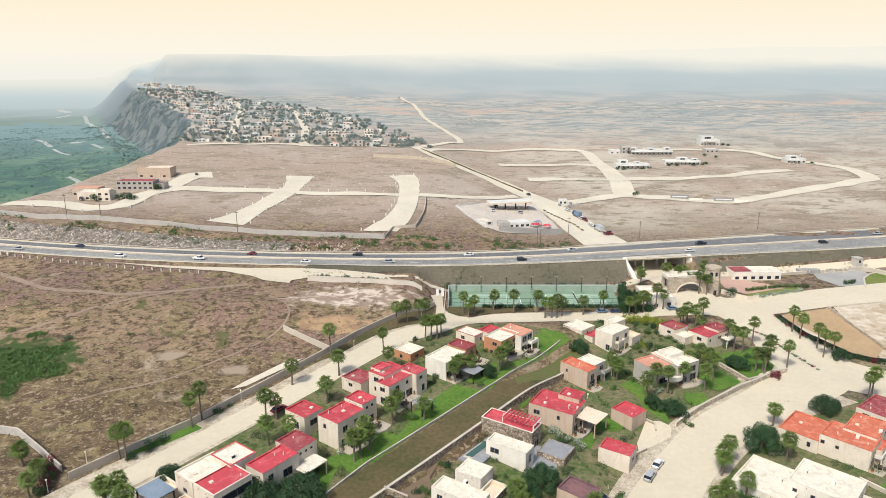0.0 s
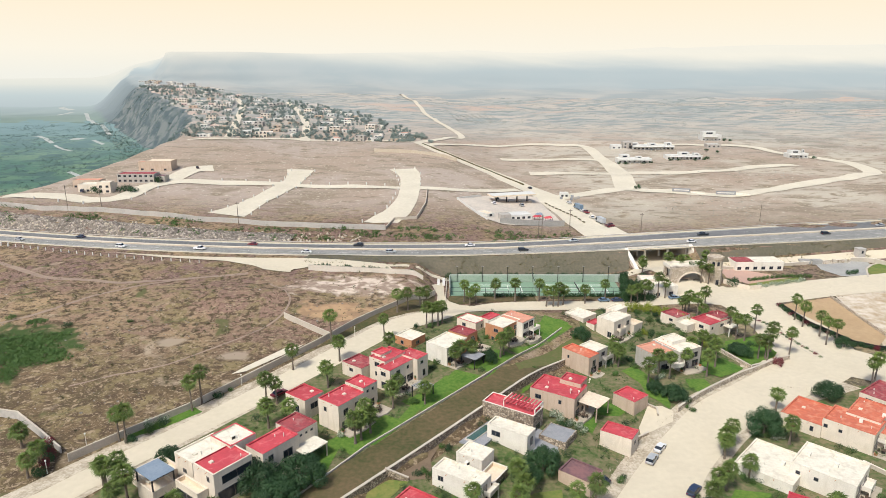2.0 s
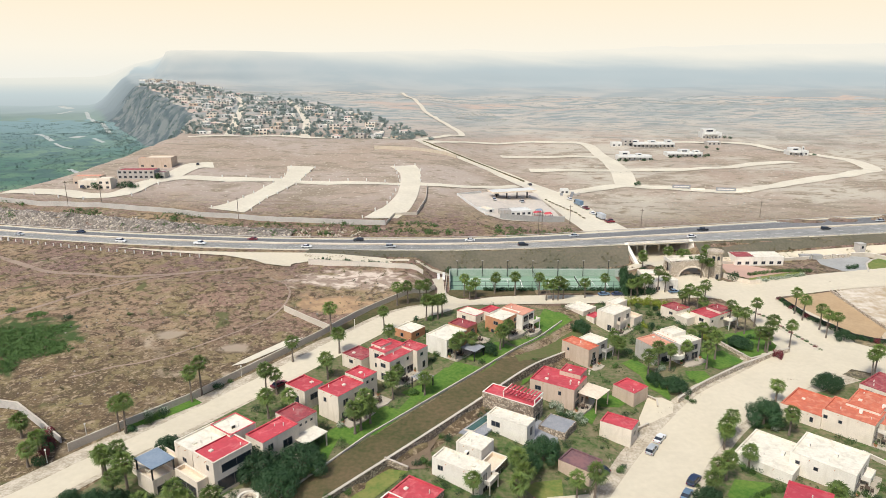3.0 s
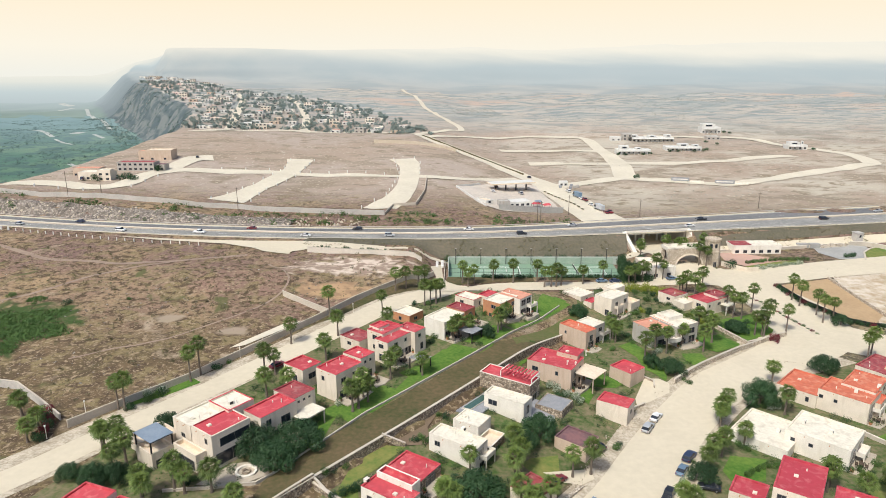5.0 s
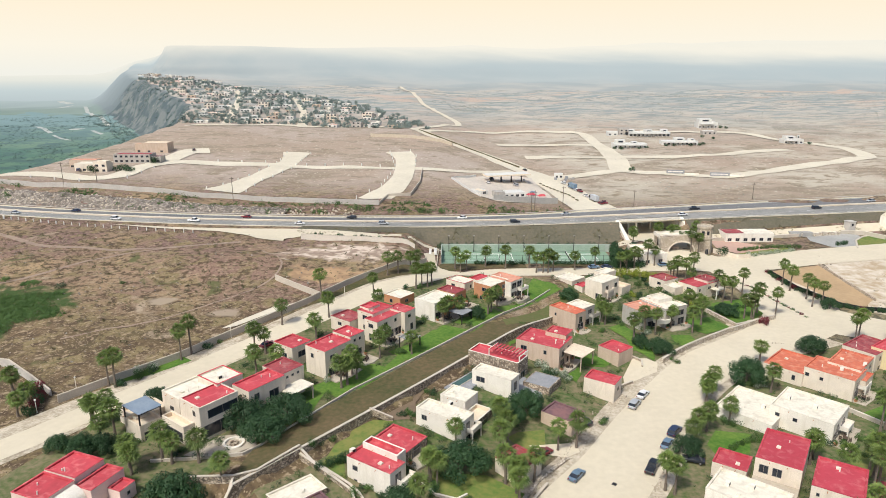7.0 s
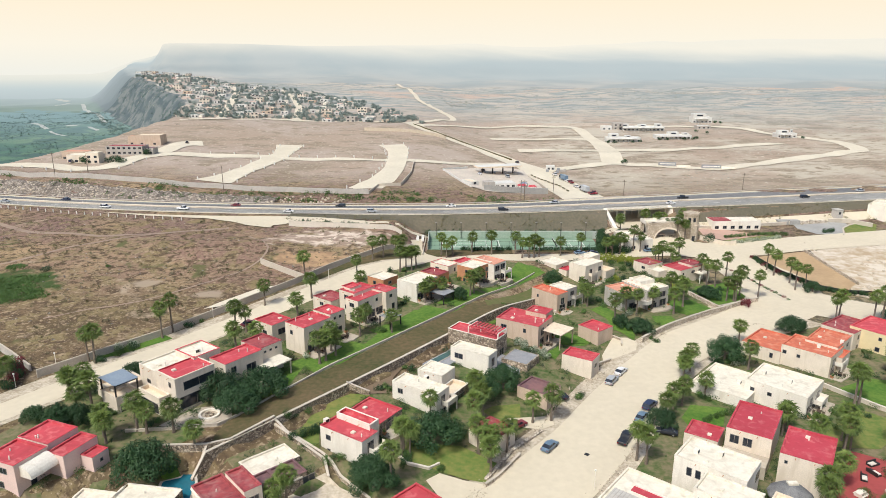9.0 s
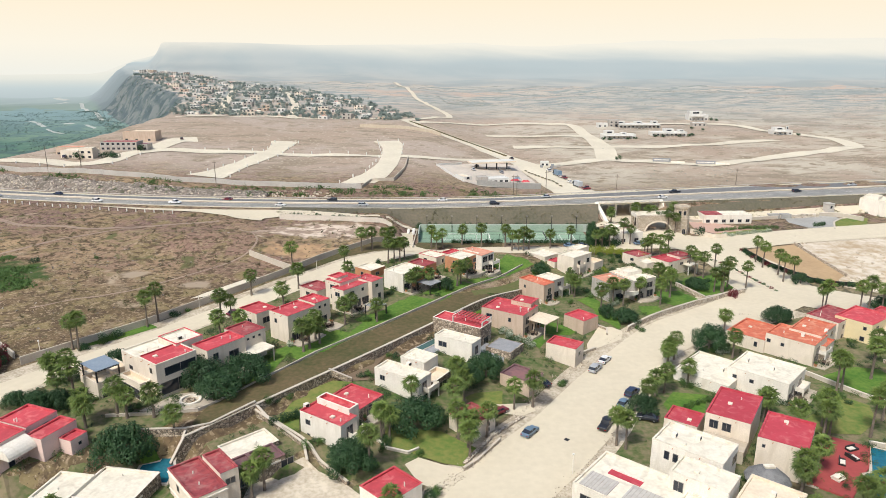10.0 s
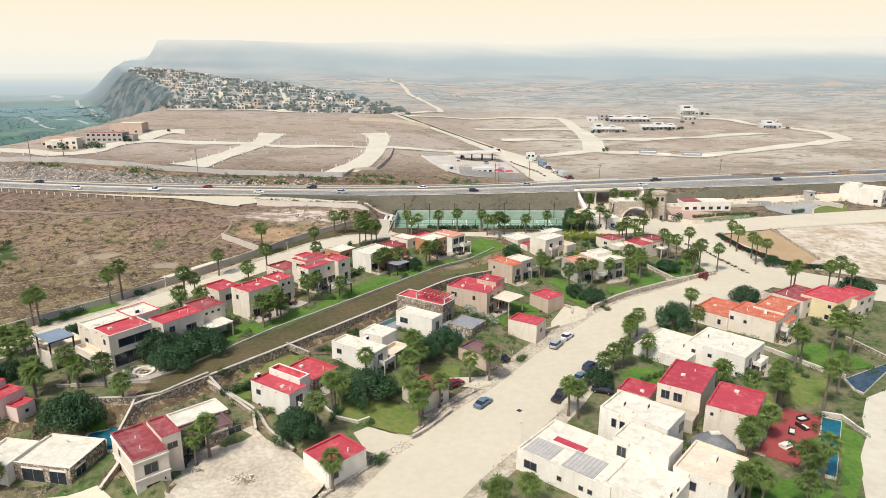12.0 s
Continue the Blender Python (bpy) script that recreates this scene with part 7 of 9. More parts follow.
hedge([(72 + 1.35 * i, 244.4 + 0.5 * math.sin(i * 1.9) + 0.25 * i, 2.6 + 0.6 * math.sin(i * 2.7), 1.8) for i in range(8)], "leaf", "dense dark hedge at the corner of the courts")
bush(120.8, 265.2, 3.4, 2.6, "leaf")
patch("verge", [(1, 240.5), (20, 244.5), (36, 245.5), (36, 250.6), (2, 251)], M["chanfill"], lift=0.16, label="dark planted verge before the courts", category="verge")
patch("verge", [(42, 247.5), (76, 247.2), (76, 251), (42, 251)], M["chanfill"], lift=0.16, label="dark planted verge before the courts", category="verge")
for u0, u1, v0, v1 in ((-10, -0.8, -26, -7), (-9, -0.8, -1, 24), (-8, -0.8, 27, 42), (-11, -0.8, 60, 76), (-5, -0.8, 43, 58)):
    patch("lawn", [chan_xy(u0, v0), chan_xy(u1, v0), chan_xy(u1, v1), chan_xy(u0, v1 - 2), chan_xy(u0 + 2, (v0 + v1) / 2)], M["lawn"], lift=0.17, label="trimmed green lawn along the channel wall", category="lawn")
patch("embankment_grass", [(-30, 275), (20, 273), (60, 277), (82, 283), (84, 294), (60, 289.5), (20, 284.5), (-30, 284.6), (-60, 287), (-62, 281)], M["slope"], lift=0.18, label="dull olive grass on the highway embankment", category="grass")
patch("embankment_grass", [(116, 288), (150, 297.5), (200, 307), (260, 318.5), (262, 324), (200, 312.5), (150, 304), (116, 298)], M["slope"], lift=0.18, label="dull olive grass on the highway embankment", category="grass")
ribbon("service_road", [(-40, 270), (-16, 270), (20, 271.8), (60, 273.5), (80, 278), (90, 284)], [2, 3, 3.4, 3.4, 4, 5], M["concrete"], lift=0.22, label="pale service road at the embankment's foot", step=6)
ribbon("service_road", [(114, 285), (126, 289), (150, 294.5), (190, 302), (230, 310), (330, 331)], [5, 4, 4, 4, 4, 4], M["concrete"], lift=0.22, label="pale service road at the embankment's foot", step=6)
patch("paved_slope", [(-150, 289.6), (-117.9, 283.5), (-87.2, 281), (-60.2, 280.5), (-46, 278.5), (-25, 272), (-21.3, 265), (-43.3, 268.4), (-56.5, 268.4), (-62.9, 264.9), (-63.3, 261.4), (-73.9, 262.0), (-81.0, 269.5), (-94.3, 276), (-125, 282)], M["concrete"], lift=0.35, label="pale graded bay beside the highway", category="paved bay", zfun=rough_z)
wall_line("court_ramp_wall", [(0.5, 243), (0.8, 256), (1.2, 270)], 1.0, 0.3, M["kerb"], "pale low wall beside the courts")
for k in range(5):
    ob = part("pipe_stack", bm_box(-9.5 + 2.2 * k, 262, 2.4 + 0.2 * k, -8.4 + 2.2 * k, 270, 3.2 + 0.2 * k), M["paint"])
    tagged(ob, "white concrete ramp beam beside the courts", "ramp beam")

# ---- highway bridge ----
bridge = thing("highway_bridge", pose(99.35, 298.7, 0, 0, 0, 10.4), "white concrete highway bridge over the gate road", "bridge")
part("deck", bm_box(-15, 0.5, 8.5, 15, 25.5, 9.42), M["kerb"], bridge)
for y in (0.0, 25.5):
    part("fascia", bm_box(-15.6, y, 8.3, 15.6, y + 0.5, 9.75), M["white"], bridge)
part("parapet", bm_box(-15.6, 0.0, 9.754, 15.6, 0.3, 10.15), M["white"], bridge)
for x in (-15.2, 14.4):
    part("abutment", bm_box(x - 0.2, 0.4, 0.5, x + 0.9, 25.5, 8.3), M["block"], bridge)
for x in (-6, 5.3):
    for y in (0.9, 9, 17, 24.6):
        part("column", bm_box(x - 0.4, y - 0.4, 0.5, x + 0.4, y + 0.4, 8.0), M["white"], bridge)
    part("cross_beam", bm_box(x - 0.5, 0.55, 8.0, x + 0.5, 25.4, 8.5), M["kerb"], bridge)
for sgn, ex, ey, ez in ((-1, -14.6, -13.5, 2.4), (1, 16.2, -10.5, 4.4)):
    bm = bmesh.new()
    a = [(sgn * 15.2, 0, 0.5), (sgn * 15.2, 0, 10.1), (ex, ey, ez), (ex, ey, 0.5)]
    q = [bm.verts.new(p) for p in a] + [bm.verts.new((p[0] + sgn * 1.7, p[1], p[2])) for p in a]
    for f in ((0, 1, 2, 3), (7, 6, 5, 4), (0, 4, 5, 1), (1, 5, 6, 2), (2, 6, 7, 3), (3, 7, 4, 0)):
        bm.faces.new([q[i] for i in f])
    bmesh.ops.recalc_face_normals(bm, faces=bm.faces)
    part("wing_wall", bm, M["white"], bridge)
part("guard_rail", bm_box(-16, 0.9, 10.2, 16, 1.0, 10.5), M["frame"], bridge)
for x in (-15, -10, -5, 0, 5, 10, 15):
    part("rail_post", bm_box(x - 0.06, 0.9, 9.4, x + 0.06, 1.0, 10.2), M["frame"], bridge)

# ---- gatehouse ----
gate = thing("gatehouse", pose(101.6, 264.6, 2.5, 0, 0, 8), "tan stone gatehouse with a wide arch and a planted white terrace", "gatehouse")
bm = bmesh.new()
n = 16
outer, inner = [], []
for k in range(n + 1):
    a = math.pi * k / n
    outer.append((1.0 - 6.8 * math.cos(a), 8.4))
    inner.append((1.0 - 5.6 * math.cos(a), 1.6 + 4.2 * math.sin(a)))
for k in range(n):
    f = [bm.verts.new((p[0], y, p[1])) for y in (-0.9, 0.9) for p in (outer[k], outer[k + 1], inner[k + 1], inner[k])]
    for q in ((0, 1, 2, 3), (7, 6, 5, 4), (0, 4, 5, 1), (2, 6, 7, 3)):
        bm.faces.new([f[i] for i in q])
box(bm, -8.0, -0.95, -0.8, -4.6, 0.95, 8.4)
box(bm, 6.6, -0.95, -0.8, 8.6, 0.95, 8.4)
bmesh.ops.remove_doubles(bm, verts=bm.verts, dist=0.01)
bmesh.ops.recalc_face_normals(bm, faces=bm.faces)
part("arch", bm, M["gatestone"], gate, "tan stone facing")
bm = bmesh.new()
for k in range(n):
    f = []
    for y in (-1.15, -0.91):
        for r0, r1, j in ((5.55, 4.15, k), (5.55, 4.15, k + 1), (6.1, 4.75, k + 1), (6.1, 4.75, k)):
            a = math.pi * j / n
            f.append(bm.verts.new((1.0 - r0 * math.cos(a), y, 1.6 + r1 * math.sin(a))))
    for q in ((0, 1, 2, 3), (7, 6, 5, 4), (0, 4, 5, 1), (3, 2, 6, 7)):
        bm.faces.new([f[i] for i in q])
bmesh.ops.recalc_face_normals(bm, faces=bm.faces)
part("arch_trim", bm, M["cream"], gate)
part("terrace_slab", bm_box(-8.2, 0.96, 7.4, 8.6, 6.5, 7.9), M["whiteroof"], gate)
for q in ((-8.2, 6.2, 8.6, 6.5), (-8.2, 0.96, -7.9, 6.2), (8.3, 0.96, 8.6, 6.2)):
    part("parapet", bm_box(q[0], q[1], 7.904, q[2], q[3], 8.9), M["white"], gate)
for x in (-7.6, 8.0):
    part("column", bm_box(x - 0.5, 5.2, -0.8, x + 0.5, 6.2, 7.4), M["gatestone"], gate)
booth = part("booth", bm_box(-1.4, 1.5, -0.8, 1.2, 6, 2.8), M["tan"], gate)
part("window", bm_box(-1.0, 1.42, 1.0, 0.8, 1.5, 2.2), M["glass"], booth)
for x0, x1 in ((-4.4, -0.4), (2.2, 6.4)):
    leaf_gate = part("gate_leaf", bm_box(x0, 0.1, 0.2, x1, 0.2, 0.4), M["iron"], gate, "dark iron gate")
    part("rail", bm_box(x0, 0.1, 2.6, x1, 0.2, 2.75), M["iron"], leaf_gate)
    for i in range(9):
        x = x0 + (x1 - x0) * (i + 0.5) / 9
        part("bar", bm_box(x - 0.05, 0.12, 0.4, x + 0.05, 0.18, 2.6), M["iron"], leaf_gate)
for x in (3.0, 5.5, 7.0):
    sh = new("planter_shrub", BUSHES["bush"][0])
    sh.matrix_basis = gate.matrix_basis @ pose(x, 3.6, 7.8) @ Matrix.Diagonal((1.5, 1.3, 1.6, 1))
    tagged(sh, "leafy green shrub on the gate terrace", "shrub")
tower = thing("gate_tower", pose(113.6, 268.2, 2.2, 0, 0, 8), "cream gate tower with an arched opening and stepped top", "tower")
bm = bmesh.new()
ring = lambda r, z, s=8: [bm.verts.new((r * math.cos(math.tau * (i + 0.5) / s), r * math.sin(math.tau * (i + 0.5) / s), z)) for i in range(s)]
lv = [ring(3.4, -1), ring(3.3, 6.4), ring(3.5, 6.6), ring(3.5, 7.0), ring(3.1, 7.2), ring(3.0, 11.0), ring(3.4, 11.3), ring(3.4, 12.2), ring(3.0, 12.2), ring(3.0, 11.9)]
for a, b in zip(lv, lv[1:]):
    for i in range(8):
        bm.faces.new((a[i], a[(i + 1) % 8], b[(i + 1) % 8], b[i]))
bm.faces.new(lv[-1])
part("wall", bm, M["gatestone"], tower)
window(tower, 0.0, -3.12, 0.2, 0, 1.4, 2.4, "door")
window(tower, 0.0, -2.82, 8.4, 0, 1.2, 1.9)
window(tower, -1.9, -2.3, 8.4, -45, 1.2, 1.9)
far_house("guard_house", 87.2, 249.6, 11.5, 7, 4.6, "white", "whiteroof", "white low guard house behind palms", rot=14, cols=2)
far_house("guard_house", 83, 256, 7, 6, 5.4, "cream", "whiteroof", "cream guard house wing", cols=1)
far_house("clubroom", 141.6, 286.8, 22, 8.5, 4.4, "white", "whiteroof", "low white building with a red roof corner", rot=2.5, cols=6)
cr = thing("roof_patio", pose(134.6, 287.2, 2 + 4.0, 0, 0, 2.5), "red tiled roof patch on the low building", "roof")
part("roof", bm_box(-3.6, 0.3, -0.1, 4.6, 7.2, 0.12), M["darkred"], cr)
wall_line("gate_wall", [(118, 268), (126, 261), (131, 262)], 2.0, 0.4, M["cream"], "cream wall beside the gate tower")
wv = house("house", 226, 295.5, 46, "white modern house with dark upper windows near the highway")
blk(wv, 226, 295.5, 13, 18, 9.4, "white", "whiteroof", wins=[("R", 3.0, 1.2, 2.6, 1.5), ("R", 7.5, 1.2, 3.0, 1.5), ("R", 3.0, 4.2, 2.4, 1.8), ("R", 7.5, 4.2, 3.0, 1.8), ("L", 2.4, 4.4, 1.8, 1.6)])
blk(wv, 219.5, 304.0, 8, 6, 10.6, "white", "whiteroof", base=9.0, wins=[])

# ---- hedges ----
for i, (x, y) in enumerate(along([(129.6, 243.4), (130.4, 234.5), (131.4, 225.9), (134.7, 217.7), (137.7, 209.6), (143.6, 204.7), (152, 203)], 1.5)):
    bush(x, y, 1.5 + 0.4 * math.sin(i * 2.1), 1.35, "bougain" if i % 5 == 0 else "leaf")
wall_line("fence", [(130.6, 243), (131.6, 234.5), (132.5, 226), (136, 217.7), (139, 209.6), (144.4, 205.6), (153, 204)], 1.5, 0.12, M["iron"], "dark slatted fence behind the hedge")
YELLOW = []
for i, (x, y) in enumerate(along([(68.2, 233.4), (72.5, 234.2), (76.3, 233.4), (79.6, 231.1), (82.5, 226.5), (86, 221)], 1.7)):
    YELLOW.append((x, y, 3.0 + 0.4 * math.sin(i * 1.9), 2.0))
hedge(YELLOW, "yellowbush", "tall yellow-green garden hedge along the street corner")
for i, (x, y) in enumerate(along([(61, 226), (64, 219), (69, 213), (75, 208), (84, 204), (92, 203)], 2.0)):
    bush(x, y, 1.9 + 0.4 * math.sin(i), 1.6, ("bush", "leaf", "yellowbush", "leaf")[i % 4])
for i, (x, y) in enumerate(along([(-12, 111), (-7, 114), (-3, 117)], 1.6)):
    bush(x - 9, y - 2, 2.0, 1.5, "leaf")
for i, (x, y) in enumerate(along([(66, 122), (72, 125.5), (77, 124)], 1.4)):
    bush(x, y, 1.4, 1.0, "bush")
bush(106.2, 192.6, 2.6, 1.7, "bougain")
bush(105, 193.8, 2.2, 1.4, "bougain")
for i, (x, y) in enumerate(along([(-92, 137), (-89, 131), (-88, 126)], 2.0)):
    bush(x, y, 2.4, 1.7, "bougain" if i % 2 == 0 else "leaf")
for i, (x, y) in enumerate(along([(131, 276), (140, 279), (150, 281), (159, 281)], 1.8)):
    bush(x, y - 4, 1.5, 1.4, "bush")
for i, (x, y) in enumerate(along([(113.6, 232.1), (117.4, 225.9), (118.9, 214.8), (120.8, 205.5), (122.3, 199.2)], 1.7)):
    bush(x, y, 0.7 + 0.3 * math.sin(i * 3.1), 0.9, ("bush", "leaf", "bougain")[i % 3])
wall_line("kerb", [(112.6, 233), (116.2, 226), (117.6, 215), (119.4, 205), (121.2, 198), (123.4, 199.4), (122.2, 206), (120.4, 215), (118.8, 226.6), (114.6, 233), (112.6, 233)], 0.3, 0.25, M["kerb"], "low kerb round the planted traffic island")

for x, y, h, r in ((28.3, 156.3, 2.0, 1.7), (30.2, 154.4, 2.2, 1.8), (32.1, 152.8, 1.8, 1.5), (34.4, 152.0, 1.9, 1.6), (35.8, 150.8, 1.4, 1.2), (-72.6, 146.4, 1.9, 1.9), (-70.0, 148.4, 1.9, 1.9), (-24.6, 141.6, 1.5, 1.3), (64.4, 180.0, 1.6, 1.4), (63.0, 178.4, 1.4, 1.3), (84.8, 150.6, 1.6, 1.5), (86.6, 151.6, 1.5, 1.4), (51.4, 119.4, 1.5, 1.4), (53.0, 121.0, 1.6, 1.4)):
    bush(x, y, h, r, "oleander")
hr = random.Random(31)
for x in np.arange(-54, -12, 1.7):
    if hr.random() < 0.75:
        y = float(np.interp(x, [-56.5, -42.5, -18.8, -8.5], [265.5, 263.0, 259.4, 258.0])) + 1.6
        bush(x, y, hr.uniform(1.5, 2.4), hr.uniform(0.9, 1.5), "leaf")

# ---- pools, terraces, pergolas ----
def pool(points, label, level=None, water="water"):
    z = min(ground_z(*p) for p in points) + 0.35 if level is None else level
    p = thing("swimming_pool", pose(0, 0, z), label, "swimming pool")
    for nm, grow, z0, z1, mt in (("rim", 0.6, -1.0, 0.12, "kerb"), ("water", 0.0, 0.0, 0.16, water)):
        cx, cy = sum(a for a, _ in points) / len(points), sum(b for _, b in points) / len(points)
        bm = bmesh.new()
        ring = []
        for a, b in points:
            d = Vector((a - cx, b - cy)).normalized() * grow
            ring.append((a + d.x, b + d.y))
        lo, hi = [bm.verts.new((*q, z0)) for q in ring], [bm.verts.new((*q, z1)) for q in ring]
        bm.faces.new(hi)
        for i in range(len(ring)):
            bm.faces.new((lo[i], lo[(i + 1) % len(ring)], hi[(i + 1) % len(ring)], hi[i]))
        bmesh.ops.recalc_face_normals(bm, faces=bm.faces)
        part(nm, bm, M[mt], p)


pool([(-42.4, 96.5), (-42.5, 97.9), (-39.7, 99.1), (-39.7, 102.0), (-37.4, 102.6), (-35.9, 92.8), (-36.9, 92.8), (-38.6, 96.1)], "angular blue swimming pool between stone walls", level=2.2)
pool([(96.8, 106.7), (99.6, 105.1), (88.6, 87.3), (86.2, 88.7), (90.6, 98.0), (91.8, 98.0)], "long turquoise swimming pool beside a red terrace")
pool([(5.4, 143.6), (10.6, 150.0), (12.2, 149.0), (7.2, 142.8)], "narrow greenish pool in a slate terrace", level=4.75, water="greenwater")
pool([(111.0, 123.3), (124.6, 130.8), (122.2, 127.0), (111.1, 117.0), (110.3, 118.7)], "dark blue pond edged with pale stone", water="pondwater")
platform("terrace", [(90.6, 111.0), (97.0, 106.8), (93.3, 100.8), (91, 98.6), (83.8, 90.6), (78.8, 95.0)], 0.75, 1.5, M["redterrace"], "red painted terrace beside the pool", "terrace")
platform("terrace", [(3.6, 142.4), (11.8, 152.6), (16, 149.6), (9, 140)], 4.7, 3.0, M["slate"], "grey slate terrace round the narrow pool", "terrace")
platform("terrace", [(-48, 110.5), (-43, 117.5), (-36, 119), (-34.5, 114), (-40, 109.6)], 6.45, 1.2, M["patio"], "beige paved garden terrace", "terrace")
fp = thing("fire_pit", pose(-39.3, 114.6, ground_z(-39.3, 114.6) + 0.1), "round white stone fire pit with a ring bench", "fire pit")
for nm, r0, r1, h, mt in (("bench", 1.7, 2.2, 0.55, "white"), ("pit", 0.5, 0.9, 0.5, "stone")):
    bm = bmesh.new()
    prof = [(r0, -0.2), (r0, h), (r1, h), (r1, -0.2)]
    ring = [[bm.verts.new((r * math.cos(math.tau * i / 28), r * math.sin(math.tau * i / 28), z)) for r, z in prof] for i in range(28)]
    for i in range(28):
        for k in range(3):
            bm.faces.new((ring[i][k], ring[(i + 1) % 28][k], ring[(i + 1) % 28][k + 1], ring[i][k + 1]))
    bmesh.ops.recalc_face_normals(bm, faces=bm.faces)
    part(nm, bm, M[mt], fp)


def pergola(x, y, rot, w, d, z0, z1, slats, slat_mat, post_mat, label, along_x=True, solid=None):
    p = thing("pergola", pose(x, y, z0, 0, 0, rot), label, "pergola")
    h = z1 - z0
    for a, b in ((0.15, 0.15), (w - 0.15, 0.15), (0.15, d - 0.15), (w - 0.15, d - 0.15)):
        part("post", bm_box(a - 0.13, b - 0.13, -0.3, a + 0.13, b + 0.13, h), M[post_mat], p)
    for b in (0.0, d - 0.2):
        part("beam", bm_box(0, b, h, w, b + 0.2, h + 0.25), M[post_mat], p)
    for i in range(slats):
        a = (i + 0.5) * w / slats
        part("slat", bm_box(a - 0.3 * w / slats, -0.25, h + 0.254, a + 0.3 * w / slats, d + 0.25, h + 0.36), M[slat_mat], p)
    if solid:
        part("panel", bm_box(-0.1, -0.2, h + 0.364, w + 0.1, d + 0.2, h + 0.42), M[solid], p)
    return p


# the one wide window of each block stands in for a shaded verandah opening
blk(b_house, -58.4, 115.3, 5.0, 6.1, 9.9, "cream", "beigeroof", parapet=0.9, cap="cream", wins=[("R", 2.5, 1.7, 3.6, 2.3)])
blk(b_house, -49.1, 114.3, 2.4, 7.9, 10.3, "cream", "beigeroof", parapet=0.9, cap="cream", wins=[("L", 4.0, 1.5, 6.8, 2.3)])
pergola(-58.4, 115.3, 53, 5.0, 6.1, 9.9, 12.3, 8, "bluepanel", "iron", "blue-grey panel pergola on dark steel posts", solid="bluepanel")
pergola(22.6, 148.2, 57, 4.8, 9.0, 8.4, 9.9, 0, "redroof", "white", "white roof frame with red slats")
for i in range(9):
    a = 0.4 + i * 1.0
    m = pose(22.6, 148.2, 9.95, 0, 0, 57)
    ob = new("roof_slat", mesh_of("roof_slat", bm_box(0, a, 0, 4.8, a + 0.55, 0.14), M["redroof"]))
    ob.matrix_basis = m
    tagged(ob, "red painted roof slat over the terrace", "roof slat", "slats of the roof terrace")
pergola(-30.5, 128.6, 53, 6.6, 5.6, 6.3, 9.6, 9, "whiteroof", "cream", "cream terrace pergola with a pale flat cover", solid="whiteroof")
pergola(39.5, 154.5, 50, 6.8, 6.0, 3.0, 6.6, 6, "beigeroof", "tan", "tan terrace canopy with a pale cover", solid="beigeroof")
pergola(8.8, 176.0, 52, 5, 5, 7.0, 10.0, 6, "slate", "iron", "dark terrace canopy beside the house", solid="slate")
pergola(-5.5, 158.5, 52, 4.5, 4.0, 6.6, 9.6, 6, "slate", "iron", "dark slatted terrace canopy")
dome = thing("vault_roof", pose(-61.7, 92.3, 8.9, 0, 0, 69), "white barrel vault roof on the pink house", "roof")
bm = bmesh.new()
ring = [[bm.verts.new((x, 2.6 * math.cos(math.pi * k / 12), 2.0 * math.sin(math.pi * k / 12))) for k in range(13)] for x in (-2.6, 2.6)]
for k in range(12):
    bm.faces.new((ring[0][k], ring[1][k], ring[1][k + 1], ring[0][k + 1]))
for r in ring:
    bm.faces.new(r)
bmesh.ops.recalc_face_normals(bm, faces=bm.faces)
part("vault", bm, M["white"], dome)
patch("yard", [(-22.5, 70), (-21.5, 78), (-19.2, 90), (-16, 95), (-12.5, 98.5), (-4, 92), (3, 85), (2, 82), (-6, 70)], M["yardsand"], lift=0.55, label="bare pale sandy building yard", category="yard")
patch("driveway", [(-56, 66), (-50.5, 80.5), (-38, 81.5), (-33.5, 82.5), (-30, 80), (-26.5, 76), (-24, 66)], M["concrete"], lift=0.45, label="pale concrete forecourt before the stone garages", category="driveway", step=2.5)


# ---- vehicles ----
def paint(name, color):
    return mat(name, color, tuple(c * 0.85 for c in color), rough=0.3, spec=0.5, fine=1.0)


PAINTS = {"silver": paint("silver_car_paint", (0.42, 0.43, 0.44)), "blue": paint("steel_blue_car_paint", (0.13, 0.20, 0.27)), "black": paint("black_car_paint", (0.02, 0.022, 0.028)), "white": paint("white_car_paint", (0.75, 0.74, 0.72)), "red": paint("dark_red_car_paint", (0.20, 0.02, 0.03)), "navy": paint("navy_car_paint", (0.03, 0.045, 0.09))}
TYRE, RIM, LAMP = mat("tyre_rubber", (0.02, 0.02, 0.02)), mat("wheel_rim", (0.5, 0.5, 0.5), metal=0.8, rough=0.35), mat("lamp_glass", (0.7, 0.68, 0.62), rough=0.2)
TAIL = mat("tail_lamp", (0.35, 0.02, 0.02), rough=0.25)
